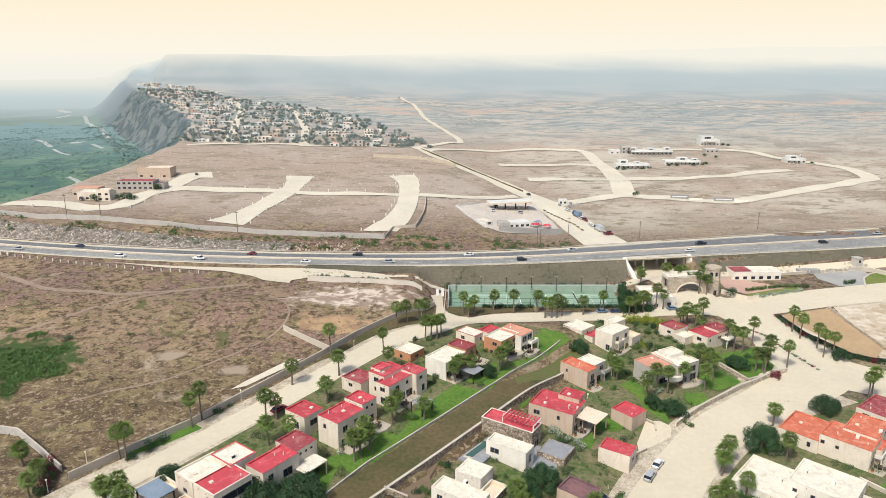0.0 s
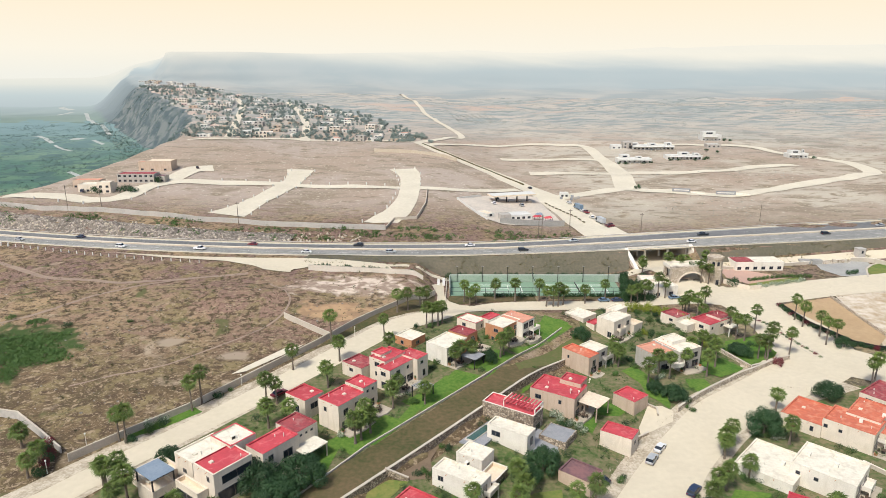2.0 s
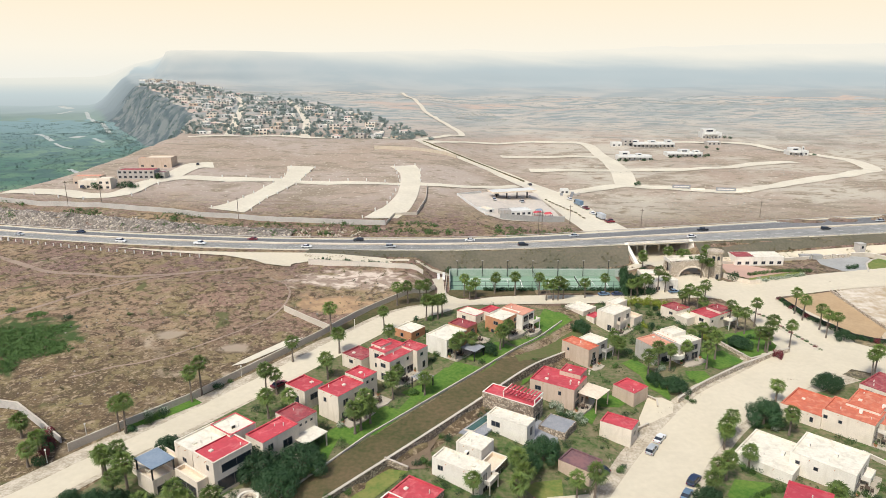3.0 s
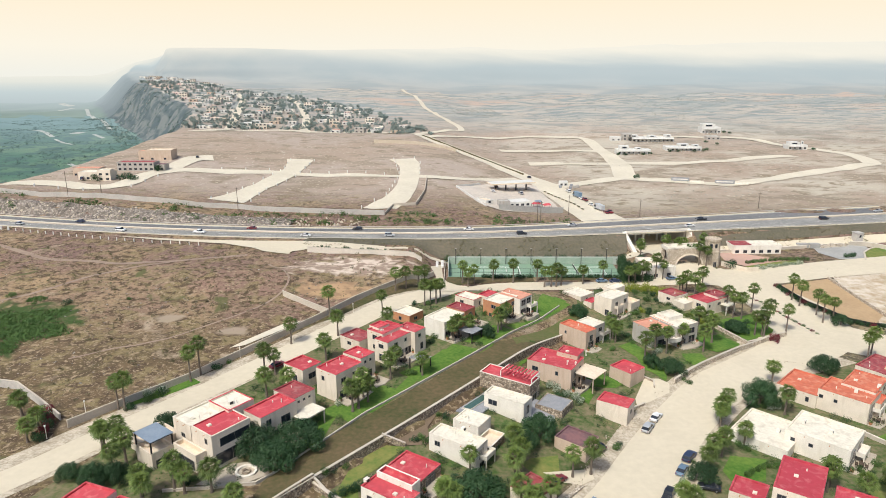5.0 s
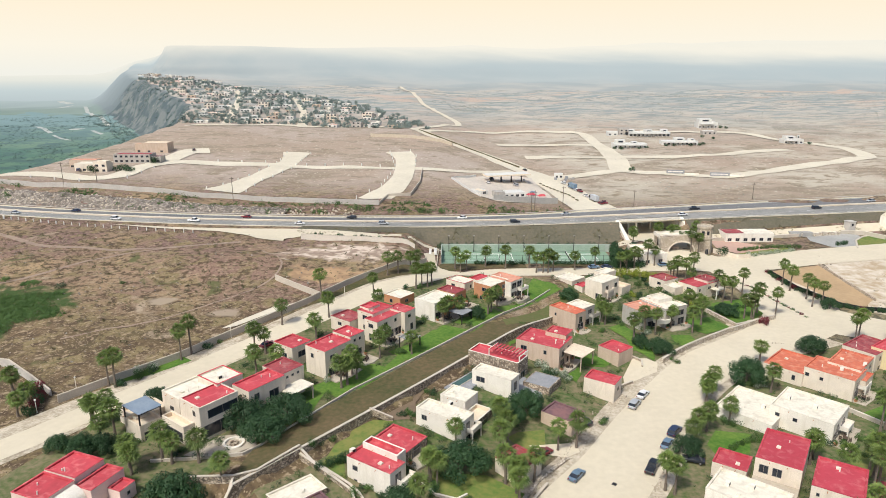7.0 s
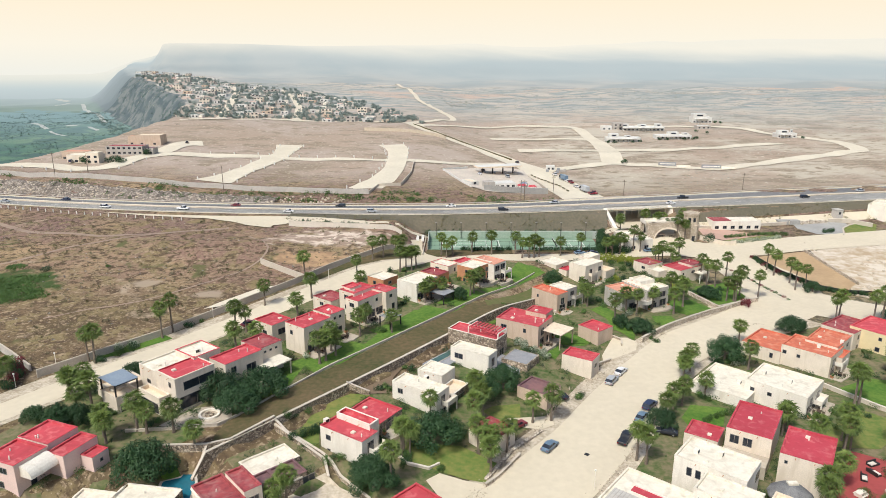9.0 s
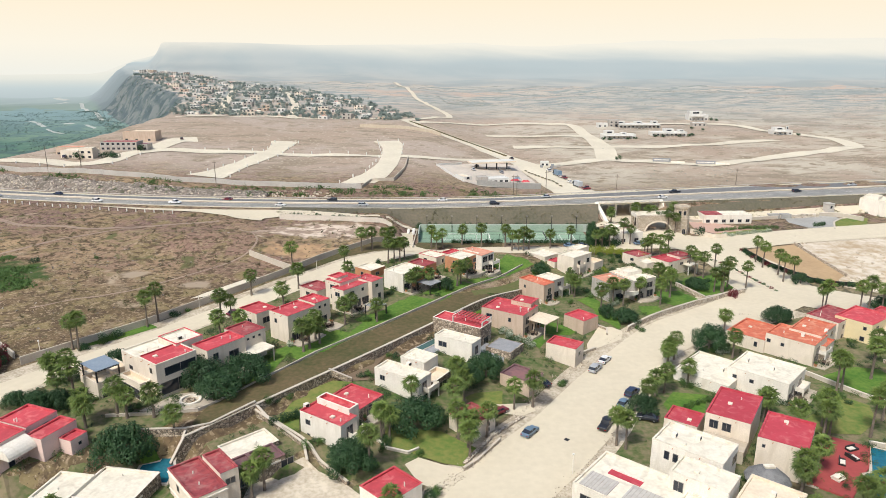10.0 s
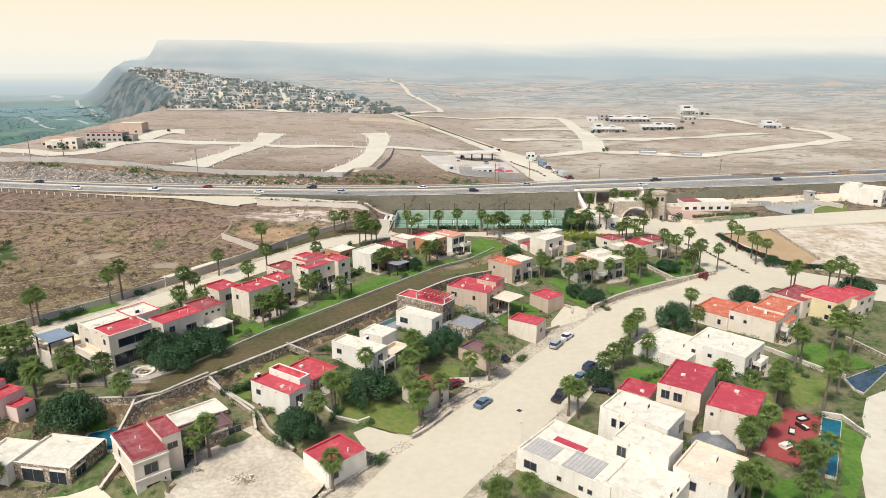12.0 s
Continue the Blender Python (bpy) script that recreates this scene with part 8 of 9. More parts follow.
SHAPES = {
    "sedan": (4.6, 1.8, [(-2.3, 0.35), (-2.3, 0.85), (-1.6, 0.97), (-1.0, 0.98), (1.0, 0.95), (2.1, 0.82), (2.3, 0.6), (2.3, 0.35)], [(-1.75, 0.97), (-1.05, 1.42), (0.35, 1.44), (1.15, 0.95)]),
    "suv": (4.7, 1.9, [(-2.35, 0.42), (-2.35, 1.0), (-2.2, 1.08), (1.0, 1.08), (2.2, 0.98), (2.35, 0.7), (2.35, 0.42)], [(-2.25, 1.06), (-2.0, 1.72), (0.35, 1.74), (1.15, 1.06)]),
    "pickup": (5.6, 1.95, [(-2.8, 0.5), (-2.8, 1.12), (-0.6, 1.12), (1.5, 1.14), (2.7, 1.05), (2.8, 0.7), (2.8, 0.5)], [(-0.75, 1.12), (-0.6, 1.82), (0.75, 1.84), (1.5, 1.12)]),
    "truck": (9.0, 2.5, [(-4.5, 0.7), (-4.5, 3.4), (2.0, 3.4), (2.05, 1.2), (4.4, 1.2), (4.5, 0.7)], [(2.3, 1.2), (2.35, 2.7), (3.9, 2.75), (4.4, 1.2)]),
}


def extrude(bm, prof, y0, y1, inset=0.0):
    top = max(z for _, z in prof)
    low = min(z for _, z in prof)
    sides = []
    for s, y in ((-1, y0), (1, y1)):
        sides.append([bm.verts.new((x, y - s * inset * (z - low) / max(0.01, top - low), z)) for x, z in prof])
    a, b = sides
    bm.faces.new(a)
    bm.faces.new(b[::-1])
    for i in range(len(prof)):
        bm.faces.new((a[i], b[i], b[(i + 1) % len(prof)], a[(i + 1) % len(prof)]))
    bmesh.ops.recalc_face_normals(bm, faces=bm.faces)


CAR_PARTS = {}


def car(x, y, rot, shape, colour, z=None, group="", label=""):
    long, wide, low, cab = SHAPES[shape]
    c = thing("car" if shape != "truck" else "truck", pose(x, y, (ground_z(x, y) + 0.27) if z is None else z, 0, 0, rot), label or f"{colour} {shape} parked on the pale street", "car" if shape != "truck" else "truck", group)
    if shape not in CAR_PARTS:
        wheel = bmesh.new()
        tube(wheel, [(0, -0.12, 0), (0, 0.12, 0)], [0.34, 0.34], 14)
        rim = bmesh.new()
        tube(rim, [(0, -0.13, 0), (0, 0.13, 0)], [0.2, 0.2], 10)
        glass, roof = bmesh.new(), bmesh.new()
        extrude(glass, cab, -wide / 2 + 0.06, wide / 2 - 0.06, 0.16)
        xs = sorted(q[0] for q in cab)
        zt = max(q[1] for q in cab)
        box(roof, xs[1] - 0.02, -wide / 2 + 0.2, zt - 0.06, xs[2] + 0.02, wide / 2 - 0.2, zt + 0.03)
        for k in (xs[1] * 0.5 + xs[2] * 0.5,):
            box(roof, k - 0.05, -wide / 2 + 0.1, low[1][1] - 0.05, k + 0.05, wide / 2 - 0.1, zt)
        CAR_PARTS[shape] = mesh_of("wheel", wheel, TYRE), mesh_of("rim", rim, RIM), mesh_of("cabin_glass", glass, M["glass"]), roof
    body = bmesh.new()
    extrude(body, low, -wide / 2, wide / 2, 0.06)
    bmesh.ops.bevel(body, geom=[e for e in body.edges], offset=0.05, segments=1, affect="EDGES")
    part("body", body, PAINTS[colour], c)
    part("roof", CAR_PARTS[shape][3].copy(), PAINTS[colour], c)
    ob = new("cabin_glass", CAR_PARTS[shape][2])
    ob.parent = c
    for a in (-long * 0.31, long * 0.31):
        for s in (-1, 1):
            w = new("wheel", CAR_PARTS[shape][0])
            w.parent = c
            w.matrix_basis = pose(a, s * (wide / 2 - 0.1), 0.34)
            r = new("rim", CAR_PARTS[shape][1])
            r.parent = w
    for s in (-1, 1):
        part("headlight", bm_box(long / 2 - 0.06, s * wide * 0.36 - 0.18, 0.6, long / 2 + 0.02, s * wide * 0.36 + 0.18, 0.76), LAMP, c)
        part("tail_light", bm_box(-long / 2 - 0.02, s * wide * 0.38 - 0.14, 0.68, -long / 2 + 0.06, s * wide * 0.38 + 0.14, 0.85), TAIL, c)
    return c


car(30.4, 111.6, 52, "sedan", "blue", label="steel blue sedan parked at the street's edge")
car(24.6, 118.6, 40, "sedan", "red", label="dark red sedan parked on a driveway")
car(46.6, 114.6, 58, "pickup", "black", label="black pickup truck parked beside palms")
car(50.0, 140.6, 55, "suv", "silver", label="silver off-road car parked on the street")
car(53.4, 145.4, 52, "sedan", "white", label="pale silver sedan parked on the street")
car(55.7, 128.4, 50, "suv", "navy", label="dark navy off-road car parked at the kerb")
car(52.4, 123.4, 55, "sedan", "blue", label="dull blue sedan parked at the kerb")
car(56.0, 117.4, 160, "sedan", "black", label="black sedan parked under shrubs")
car(62.2, 244.8, 8, "sedan", "blue", label="light blue sedan parked before the courts")
car(67.4, 244.8, 8, "sedan", "navy", label="dark sedan parked before the courts")
car(90.3, 247.1, 10, "sedan", "blue", label="blue car standing at the gate")
car(-20.6, 163.2, 55, "suv", "silver", label="silver van parked on a house terrace")
car(-44.2, 161.6, 52, "sedan", "red", label="dark red car parked by a palm")
car(35.5, 131.6, 140, "sedan", "black", label="black car under a carport")
for i, (x, off, shape, colour) in enumerate(((-205, -5, "sedan", "silver"), (-150, -6.5, "suv", "white"), (-112, -5, "pickup", "white"), (-62, -6, "sedan", "white"), (-24, -5, "suv", "silver"), (36, -5.5, "suv", "black"), (118, -6, "sedan", "white"), (190, -5, "suv", "black"), (-178, 5.5, "sedan", "navy"), (-40, 6, "suv", "black"), (12, 5, "sedan", "white"), (62, 6, "sedan", "silver"), (128, 5, "pickup", "black"), (228, 5, "sedan", "silver"), (-90, 5, "sedan", "red"))):
    slope = math.degrees(math.atan((hwy_y(x + 1) - hwy_y(x - 1)) / 2))
    car(x, hwy_y(x) + off, slope + (180 if off > 0 else 0), shape, colour, z=9.46, group="traffic on the highway", label=f"{colour} {shape} on the highway")
for i, (x, y, shape, colour) in enumerate(((81, 425, "suv", "white"), (84, 410, "truck", "blue"), (86.5, 398, "pickup", "red"), (88, 388, "sedan", "white"), (90.5, 377, "truck", "silver"), (92, 366, "sedan", "red"), (34, 424, "sedan", "black"), (49, 414, "suv", "silver"), (31, 408, "sedan", "white"), (94.2, 367, "pickup", "red"), (85.2, 402, "sedan", "white"), (-178, 480, "sedan", "black"), (61, 470, "sedan", "black"), (-222, 404, "suv", "navy"))):
    car(x, y, 105, shape, colour, z=rough_z(x, y) + 0.56, group="cars along the far street", label=f"{colour} {shape} standing on the far street")

# ---- highway furniture ----
bm = bmesh.new()
for side in (-0.5, 0.5):
    for k in range(-400, 450, 11):
        x, x2 = k, k + 4
        y, y2 = hwy_y(x) + side * hwy_half(x), hwy_y(x2) + side * hwy_half(x2)
        c = [(x, y - 0.09), (x2, y2 - 0.09), (x2, y2 + 0.09), (x, y + 0.09)]
        bm.faces.new([bm.verts.new((*p, 9.475)) for p in c])
tagged(part("lane_dashes", bm, M["paint"]), "worn white lane dashes on the asphalt", "road marking", "", "stuff")
for side, x0, x1 in ((-1, -60, 82), (-1, 118, 380), (1, -300, 380)):
    rail = thing("guard_rail", pose(0, 0, 9.45), "low grey steel guard rail along the highway", "guard rail")
    bm = bmesh.new()
    tube(bm, [(x, hwy_y(x) + side * (hwy_half(x) + 1.0), 0.62) for x in np.linspace(x0, x1, 60)], [0.16] * 60, 4)
    part("beam", bm, M["grey"], rail)
    for x in np.arange(x0, x1, 8.0):
        y = hwy_y(x) + side * (hwy_half(x) + 1.0)
        part("post", bm_box(x - 0.08, y + 0.1, -0.4, x + 0.08, y + 0.26, 0.6), M["frame"], rail)
barrier = thing("median_barrier", pose(0, 0, 9.5), "low pale concrete barrier on the highway median", "barrier")
bm = bmesh.new()
tube(bm, [(x, hwy_y(x), 0.3) for x in np.linspace(-410, 450, 90)], [0.42] * 90, 4)
part("barrier", bm, M["kerb"], barrier)


# ---- balconies, palapa and other details of the houses ----
balcony(p_house, -5.2, 103.0, 4.0, 1.6, 5.3, "R")
balcony(w_house, 8.4, 121.4, 4.0, 1.6, 5.2, "R")
balcony(v_house, 92.0, 127.2, 4.6, 1.8, 2.4, "R")
balcony(o_house, 107.2, 146.0, 4.6, 1.8, 2.8, "R")
balcony(q_house, 128.5, 157.4, 6.0, 1.6, 3.0, "R", "cream")
balcony(i_house, 36.0, 159.2, 4.0, 1.4, 5.6, "R", "tan")
balcony(k_house, 58.0, 208.4, 4.0, 1.4, 6.0, "R", "cream")
balcony(f_house, 27.5, 200.3, 4.0, 1.6, 9.6, "R", "white")
balcony(j_house, 48.5, 188.2, 4.0, 1.6, 5.2, "R", "grey")
balcony(c_house, -21.4, 148.4, 3.4, 1.3, 10.0, "R", "cream")

# rounded balcony of the grey house
o = l_house.matrix_basis.inverted() @ Vector((69.5, 184.6, 0))
for nm, r0, r1, z0, z1 in (("balcony", 0.0, 3.0, 5.2, 5.45), ("parapet", 2.82, 3.0, 5.45, 6.4)):
    bm = bmesh.new()
    ring = []
    for k in range(15):
        a = math.pi + math.pi * k / 14
        ring.append([bm.verts.new((o.x + r * math.cos(a), o.y + r * math.sin(a), z - l_house.matrix_basis.translation.z)) for r, z in ((r0, z0), (r0, z1), (r1, z1), (r1, z0))])
    for a, b in zip(ring, ring[1:]):
        for k in range(4):
            f = [a[k], b[k], b[(k + 1) % 4], a[(k + 1) % 4]]
            bm.faces.new(f)
    bmesh.ops.recalc_face_normals(bm, faces=bm.faces)
    part(nm, bm, M["white"], l_house)

# low link roofs between the upper houses
blk(e_house, 4.2, 186.2, 6.0, 5.0, 9.6, "cream", "darkred", wins=[])
blk(f_house, 14.8, 203.8, 6.0, 4.0, 11.6, "cream", "redroof", wins=[])
blk(k_house, 51.2, 212.2, 5.0, 3.4, 6.4, "cream", "redroof", wins=[("R", 2.4, 0.9, 1.4, 1.8)])
blk(i_house, 36.6, 162.0, 5.0, 6.0, 9.9, "tan", "redroof", wins=[])
blk(d_house, -17.6, 170.6, 4.4, 3.6, 14.4, "cream", "redroof", wins=[])

# salmon porch roof and white curved vents of the tan house, white porch of the low house
pergola(30.6, 160.4, 58, 4.4, 4.0, 2.8, 6.4, 5, "salmonroof", "tan", "tan porch with a salmon roof cover", solid="salmonroof")
pergola(98.2, 213.6, 34, 5.0, 4.0, 1.4, 4.2, 5, "whiteroof", "white", "white garden porch with a flat cover", solid="whiteroof")
for x, y in ((33.4, 159.4), (35.4, 158.6), (39.6, 165.4)):
    a, b = (i_house.matrix_basis.inverted() @ Vector((x, y, 0))).xy
    z0 = 8.6 - i_house.matrix_basis.translation.z
    bm = bmesh.new()
    tube(bm, [(a, b, z0), (a, b, z0 + 1.0), (a - 0.12, b - 0.1, z0 + 1.3), (a - 0.4, b - 0.3, z0 + 1.35)], [0.2, 0.2, 0.22, 0.24], 9)
    part("curved_vent", bm, M["white"], i_house)

# thatched palapa beside the crimson-roofed house
pal = thing("palapa", pose(70.0, 93.3, 0.6), "grey thatched palapa shelter with a pointed cap", "palapa")
bm = bmesh.new()
ring = lambda r, z: [bm.verts.new((r * math.cos(math.tau * i / 12), r * math.sin(math.tau * i / 12), z)) for i in range(12)]
lv = [ring(3.9, 2.3), ring(3.85, 2.55), ring(3.0, 3.3), ring(1.9, 4.1), ring(0.7, 4.7)]
for a, b in zip(lv, lv[1:]):
    for i in range(12):
        bm.faces.new((a[i], a[(i + 1) % 12], b[(i + 1) % 12], b[i]))
bm.faces.new(lv[-1])
bm.faces.new(lv[0][::-1])
part("thatch", bm, M["thatch"], pal)
part("cap", bm_box(-0.9, -0.5, 4.7, 0.9, 0.5, 5.0), M["whiteroof"], pal)
for i in range(6):
    a = math.tau * i / 6
    bm = bmesh.new()
    tube(bm, [(3.1 * math.cos(a), 3.1 * math.sin(a), -0.5), (3.1 * math.cos(a), 3.1 * math.sin(a), 2.5)], [0.12, 0.1], 7)
    part("post", bm, M["bark"], pal)

# skylights and units on the white house
for x, y, z in ((56.5, 76.5, 4.75), (58.0, 77.8, 4.75), (69.8, 82.6, 5.75), (-14.2, 109.0, 8.15), (5.0, 128.0, 7.9), (88.5, 131.5, 5.18), (84.6, 136.0, 5.18), (79.0, 136.0, 2.68), (59.5, 99.0, 7.18), (55.4, 100.0, 7.18), (66.5, 84.5, 5.68), (112.0, 152.0, 5.98), (105.0, 150.0, 5.68), (-46.0, 128.4, 14.1)):
    ac = thing("air_conditioner", pose(x, y, z, 0, 0, 50), "small pale air conditioning unit on a roof", "air conditioner")
    part("case", bm_box(-0.5, -0.4, 0, 0.5, 0.4, 0.8), M["white"], ac)
    part("grille", bm_box(-0.4, -0.43, 0.1, 0.4, -0.4, 0.7), M["iron"], ac)

# furniture on the red terrace
for x, y, r in ((92.6, 105.8, 20), (88.2, 101.4, 60), (91.0, 103.0, 110)):
    tb = thing("lounge_set", pose(x, y, 0.78, 0, 0, r), "dark lounge seats with white cushions on the terrace", "lounge")
    part("base", bm_box(-1.2, -0.5, 0, 1.2, 0.5, 0.35), M["iron"], tb)
    part("cushion", bm_box(-1.1, -0.42, 0.354, 0.3, 0.42, 0.5), M["white"], tb)
    part("backrest", bm_box(-1.2, 0.5, 0, 1.2, 0.65, 0.75), M["iron"], tb)
tb = thing("picnic_table", pose(84.4, 96.2, 0.78, 0, 0, 30), "white picnic table with two benches", "table")
part("tabletop", bm_box(-1.0, -0.4, 0.7, 1.0, 0.4, 0.78), M["white"], tb)
for k in (-0.75, 0.75):
    part("bench", bm_box(-1.0, k - 0.17, 0.42, 1.0, k + 0.17, 0.48), M["white"], tb)
    part("leg", bm_box(k - 0.06, -0.8, 0, k + 0.06, 0.8, 0.7), M["white"], tb)
um = thing("parasol", pose(-20.4, 152.6, ground_z(-20.4, 152.6)), "round white garden parasol on a terrace", "parasol")
bm = bmesh.new()
lv = [[bm.verts.new((r * math.cos(math.tau * i / 10), r * math.sin(math.tau * i / 10), z)) for i in range(10)] for r, z in ((1.7, 2.2), (0.1, 2.8))]
for i in range(10):
    bm.faces.new((lv[0][i], lv[0][(i + 1) % 10], lv[1][(i + 1) % 10], lv[1][i]))
bm.faces.new(lv[1])
bm.faces.new(lv[0][::-1])
part("canopy", bm, M["white"], um)
part("pole", bm_box(-0.04, -0.04, 0, 0.04, 0.04, 2.4), M["iron"], um)

# white garage door
g = jg_house.matrix_basis.inverted() @ Vector((52.2, 161.6, 0))
part("garage_door", bm_box(g.x - 0.2, g.y - 0.09, 0.0, g.x + 3.4, g.y + 0.2, 2.4), M["white"], jg_house, "white sectional garage door")

# ---- terraces, openings and fittings of the houses ----
def at_house(h, x, y):
    o = h.matrix_basis.inverted() @ Vector((x, y, 0))
    return o.x, o.y


def chair_parts():
    seat, back, leg = bm_box(-0.28, -0.28, 0.40, 0.28, 0.28, 0.48), bm_box(-0.28, 0.22, 0.484, 0.28, 0.30, 0.92), bm_box(-0.03, -0.03, 0, 0.03, 0.03, 0.40)
    return mesh_of("seat", seat, M["wicker"]), mesh_of("backrest", back, M["wicker"]), mesh_of("leg", leg, M["iron"])


CHAIR = chair_parts()


def garden_chair(m):
    c = thing("garden_chair", m, "dark wicker garden chair on a terrace", "chair", "garden chairs")
    for name, me, places in (("seat", CHAIR[0], [(0, 0)]), ("backrest", CHAIR[1], [(0, 0)]), ("leg", CHAIR[2], [(a, b) for a in (-0.23, 0.23) for b in (-0.23, 0.23)])):
        for a, b in places:
            ob = new(name, me)
            ob.parent, ob.matrix_basis = c, pose(a, b, 0)


def table_set(m, cloth="wicker"):
    t = thing("garden_table", m, "low garden table on a terrace", "table")
    part("tabletop", bm_box(-0.75, -0.5, 0.70, 0.75, 0.5, 0.76), M[cloth], t)
    for a in (-0.6, 0.6):
        part("leg", bm_box(a - 0.05, -0.4, 0, a + 0.05, 0.4, 0.70), M["iron"], t)
    for a, b, r in ((-0.4, -0.95, 180), (0.4, -0.95, 180), (-0.4, 0.95, 0), (0.4, 0.95, 0), (1.2, 0, -90)):
        garden_chair(m @ pose(a, b, 0, 0, 0, r))


def planter(m, size=0.45):
    t = thing("planter", m, "round clay pot with a green plant", "planter")
    bm = bmesh.new()
    tube(bm, [(0, 0, 0), (0, 0, 0.5), (0, 0, 0.56)], [size * 0.7, size, size * 1.08], 10)
    part("pot", bm, M["terracotta"], t)
    ob = new("plant", BUSHES["bush"][1])
    ob.parent, ob.matrix_basis = t, pose(0, 0, 0.5) @ Matrix.Diagonal((size * 1.3, size * 1.3, 0.9, 1))


def terrace(h, x, y, w, deep, doors=2, lounge=True, side="R", shift=0.0):
    """A paved terrace before a house's wall, with glazed doors behind it, seats and pots."""
    x0, y0 = at_house(h, x, y)
    m = h.matrix_basis @ (pose(x0, y0, 0) if side == "R" else pose(x0, y0, 0, 0, 0, -90) @ pose(-w, 0, 0))
    c = m @ Vector((w / 2, -deep / 2, 0))
    z = max(ground_z(*(m @ Vector((a, b, 0))).xy) for a in (0, w) for b in (0, -deep)) + 0.3
    pts = [(m @ Vector((a, b, 0))).xy for a, b in ((0, -deep), (w * 0.5, -deep - 0.6), (w, -deep), (w, -0.02), (0, -0.02))]
    platform("terrace", [tuple(q) for q in pts], z, 1.6, M["patio"], "beige paved terrace before the house", "terrace")
    for i in range(doors):
        a = w * (i + 0.5) / doors + shift
        d = window(h, *(h.matrix_basis.inverted() @ (m @ Vector((a, 0, 0)))).xy, z - h.matrix_basis.translation.z + 0.03, 0 if side == "R" else -90, min(2.6, w / doors - 0.7), 2.2, "glazed_door")
    lift = Matrix.Translation((0, 0, z - m.translation.z))
    if lounge:
        table_set(lift @ m @ pose(w * 0.35, -deep * 0.55, 0, 0, 0, 12))
    for a in (0.5, w - 0.5):
        planter(lift @ m @ pose(a, -0.7, 0))


terrace(b_house, -38.2, 123.4, 9.8, 3.2, 3, False)
terrace(c_house, -25.3, 143.2, 9.0, 3.6, 2)
terrace(c_house, -20.5, 153.3, 5.2, 5.0, 1, True)
terrace(d_house, -14.5, 162.7, 10.2, 3.6, 3)
terrace(e_house, 0.8, 178.1, 9.8, 3.6, 3)
terrace(e_house, 7.1, 189.6, 5.4, 5.2, 1)
terrace(f_house, 18.3, 193.5, 9.7, 3.4, 3)
terrace(f_house, 25.0, 197.6, 6.6, 3.0, 2)
terrace(k_house, 54.9, 205.5, 11.1, 2.6, 2)
terrace(j_house, 43.0, 181.3, 5.0, 2.4, 1, False)
terrace(l_house, 71.0, 184.6, 9.1, 3.0, 2, False)
terrace(i_house, 33.8, 155.5, 9.2, 2.6, 2)
terrace(p_house, -4.0, 112.0, 7.4, 3.0, 1, False)
terrace(v_house, 88.5, 123.7, 11.7, 3.0, 3)
terrace(o_house, 104.4, 143.2, 9.5, 3.0, 2)
terrace(q_house, 126.8, 156.4, 12.4, 3.2, 3)
terrace(r2_house, 77.6, 95.1, 11.2, 2.4, 2, False)

platform("terrace", [(71.5, 104.6), (64.6, 109.2), (62.3, 105.7), (69.2, 101.2)], 3.0, 3.2, M["patio"], "raised paved courtyard below the crimson-roofed house", "terrace")

# pale lintels and shutters over the garage openings, belt courses on the tower house
for h, x, y, face, s0, z, w in ((aw_house, -38.3, 83.7, "L", 2.2, 3.72, 3.0), (aw_house, -38.3, 83.7, "L", 7.0, 3.72, 4.0), (aw_house, -38.3, 83.7, "R", 2.4, 3.62, 2.4), (t_house, -19.7, 94.0, "R", 2.6, 4.1, 3.0), (t_house, -23.0, 91.6, "R", 2.6, 4.1, 2.8)):
    a, b = at_house(h, x, y)
    z -= h.matrix_basis.translation.z
    q = (a - 0.12, b + s0 - w / 2, z, a + 0.02, b + s0 + w / 2, z + 0.32) if face == "L" else (a + s0 - w / 2, b - 0.12, z, a + s0 + w / 2, b + 0.02, z + 0.32)
    part("lintel", bm_box(*q), M["white"], h)
a, b = at_house(t_house, -25.9, 80.0)
zt = t_house.matrix_basis.translation.z
for z in (4.5, 7.6):
    part("belt_course", bm_box(a - 0.14, b - 0.14, z - zt, a + 5.54, b + 0.0, z - zt + 0.22), M["white"], t_house)
    part("belt_course", bm_box(a - 0.14, b + 0.0, z - zt, a - 0.002, b + 11.1, z - zt + 0.22), M["white"], t_house)
for k in range(6):
    part("corbel", bm_box(a + 0.6 + k * 0.8, b - 0.12, 4.1 - zt, a + 0.85 + k * 0.8, b - 0.002, 4.5 - zt), M["cream"], t_house)
part("wall_lamp", bm_box(a + 4.4, b - 0.2, 3.2 - zt, a + 4.6, b - 0.01, 3.6 - zt), M["iron"], t_house)
window(t_house, a + 2.8, b, 0.9 - zt, 0, 1.9, 1.8)

# water spouts and roof hatches
rw = random.Random(8)
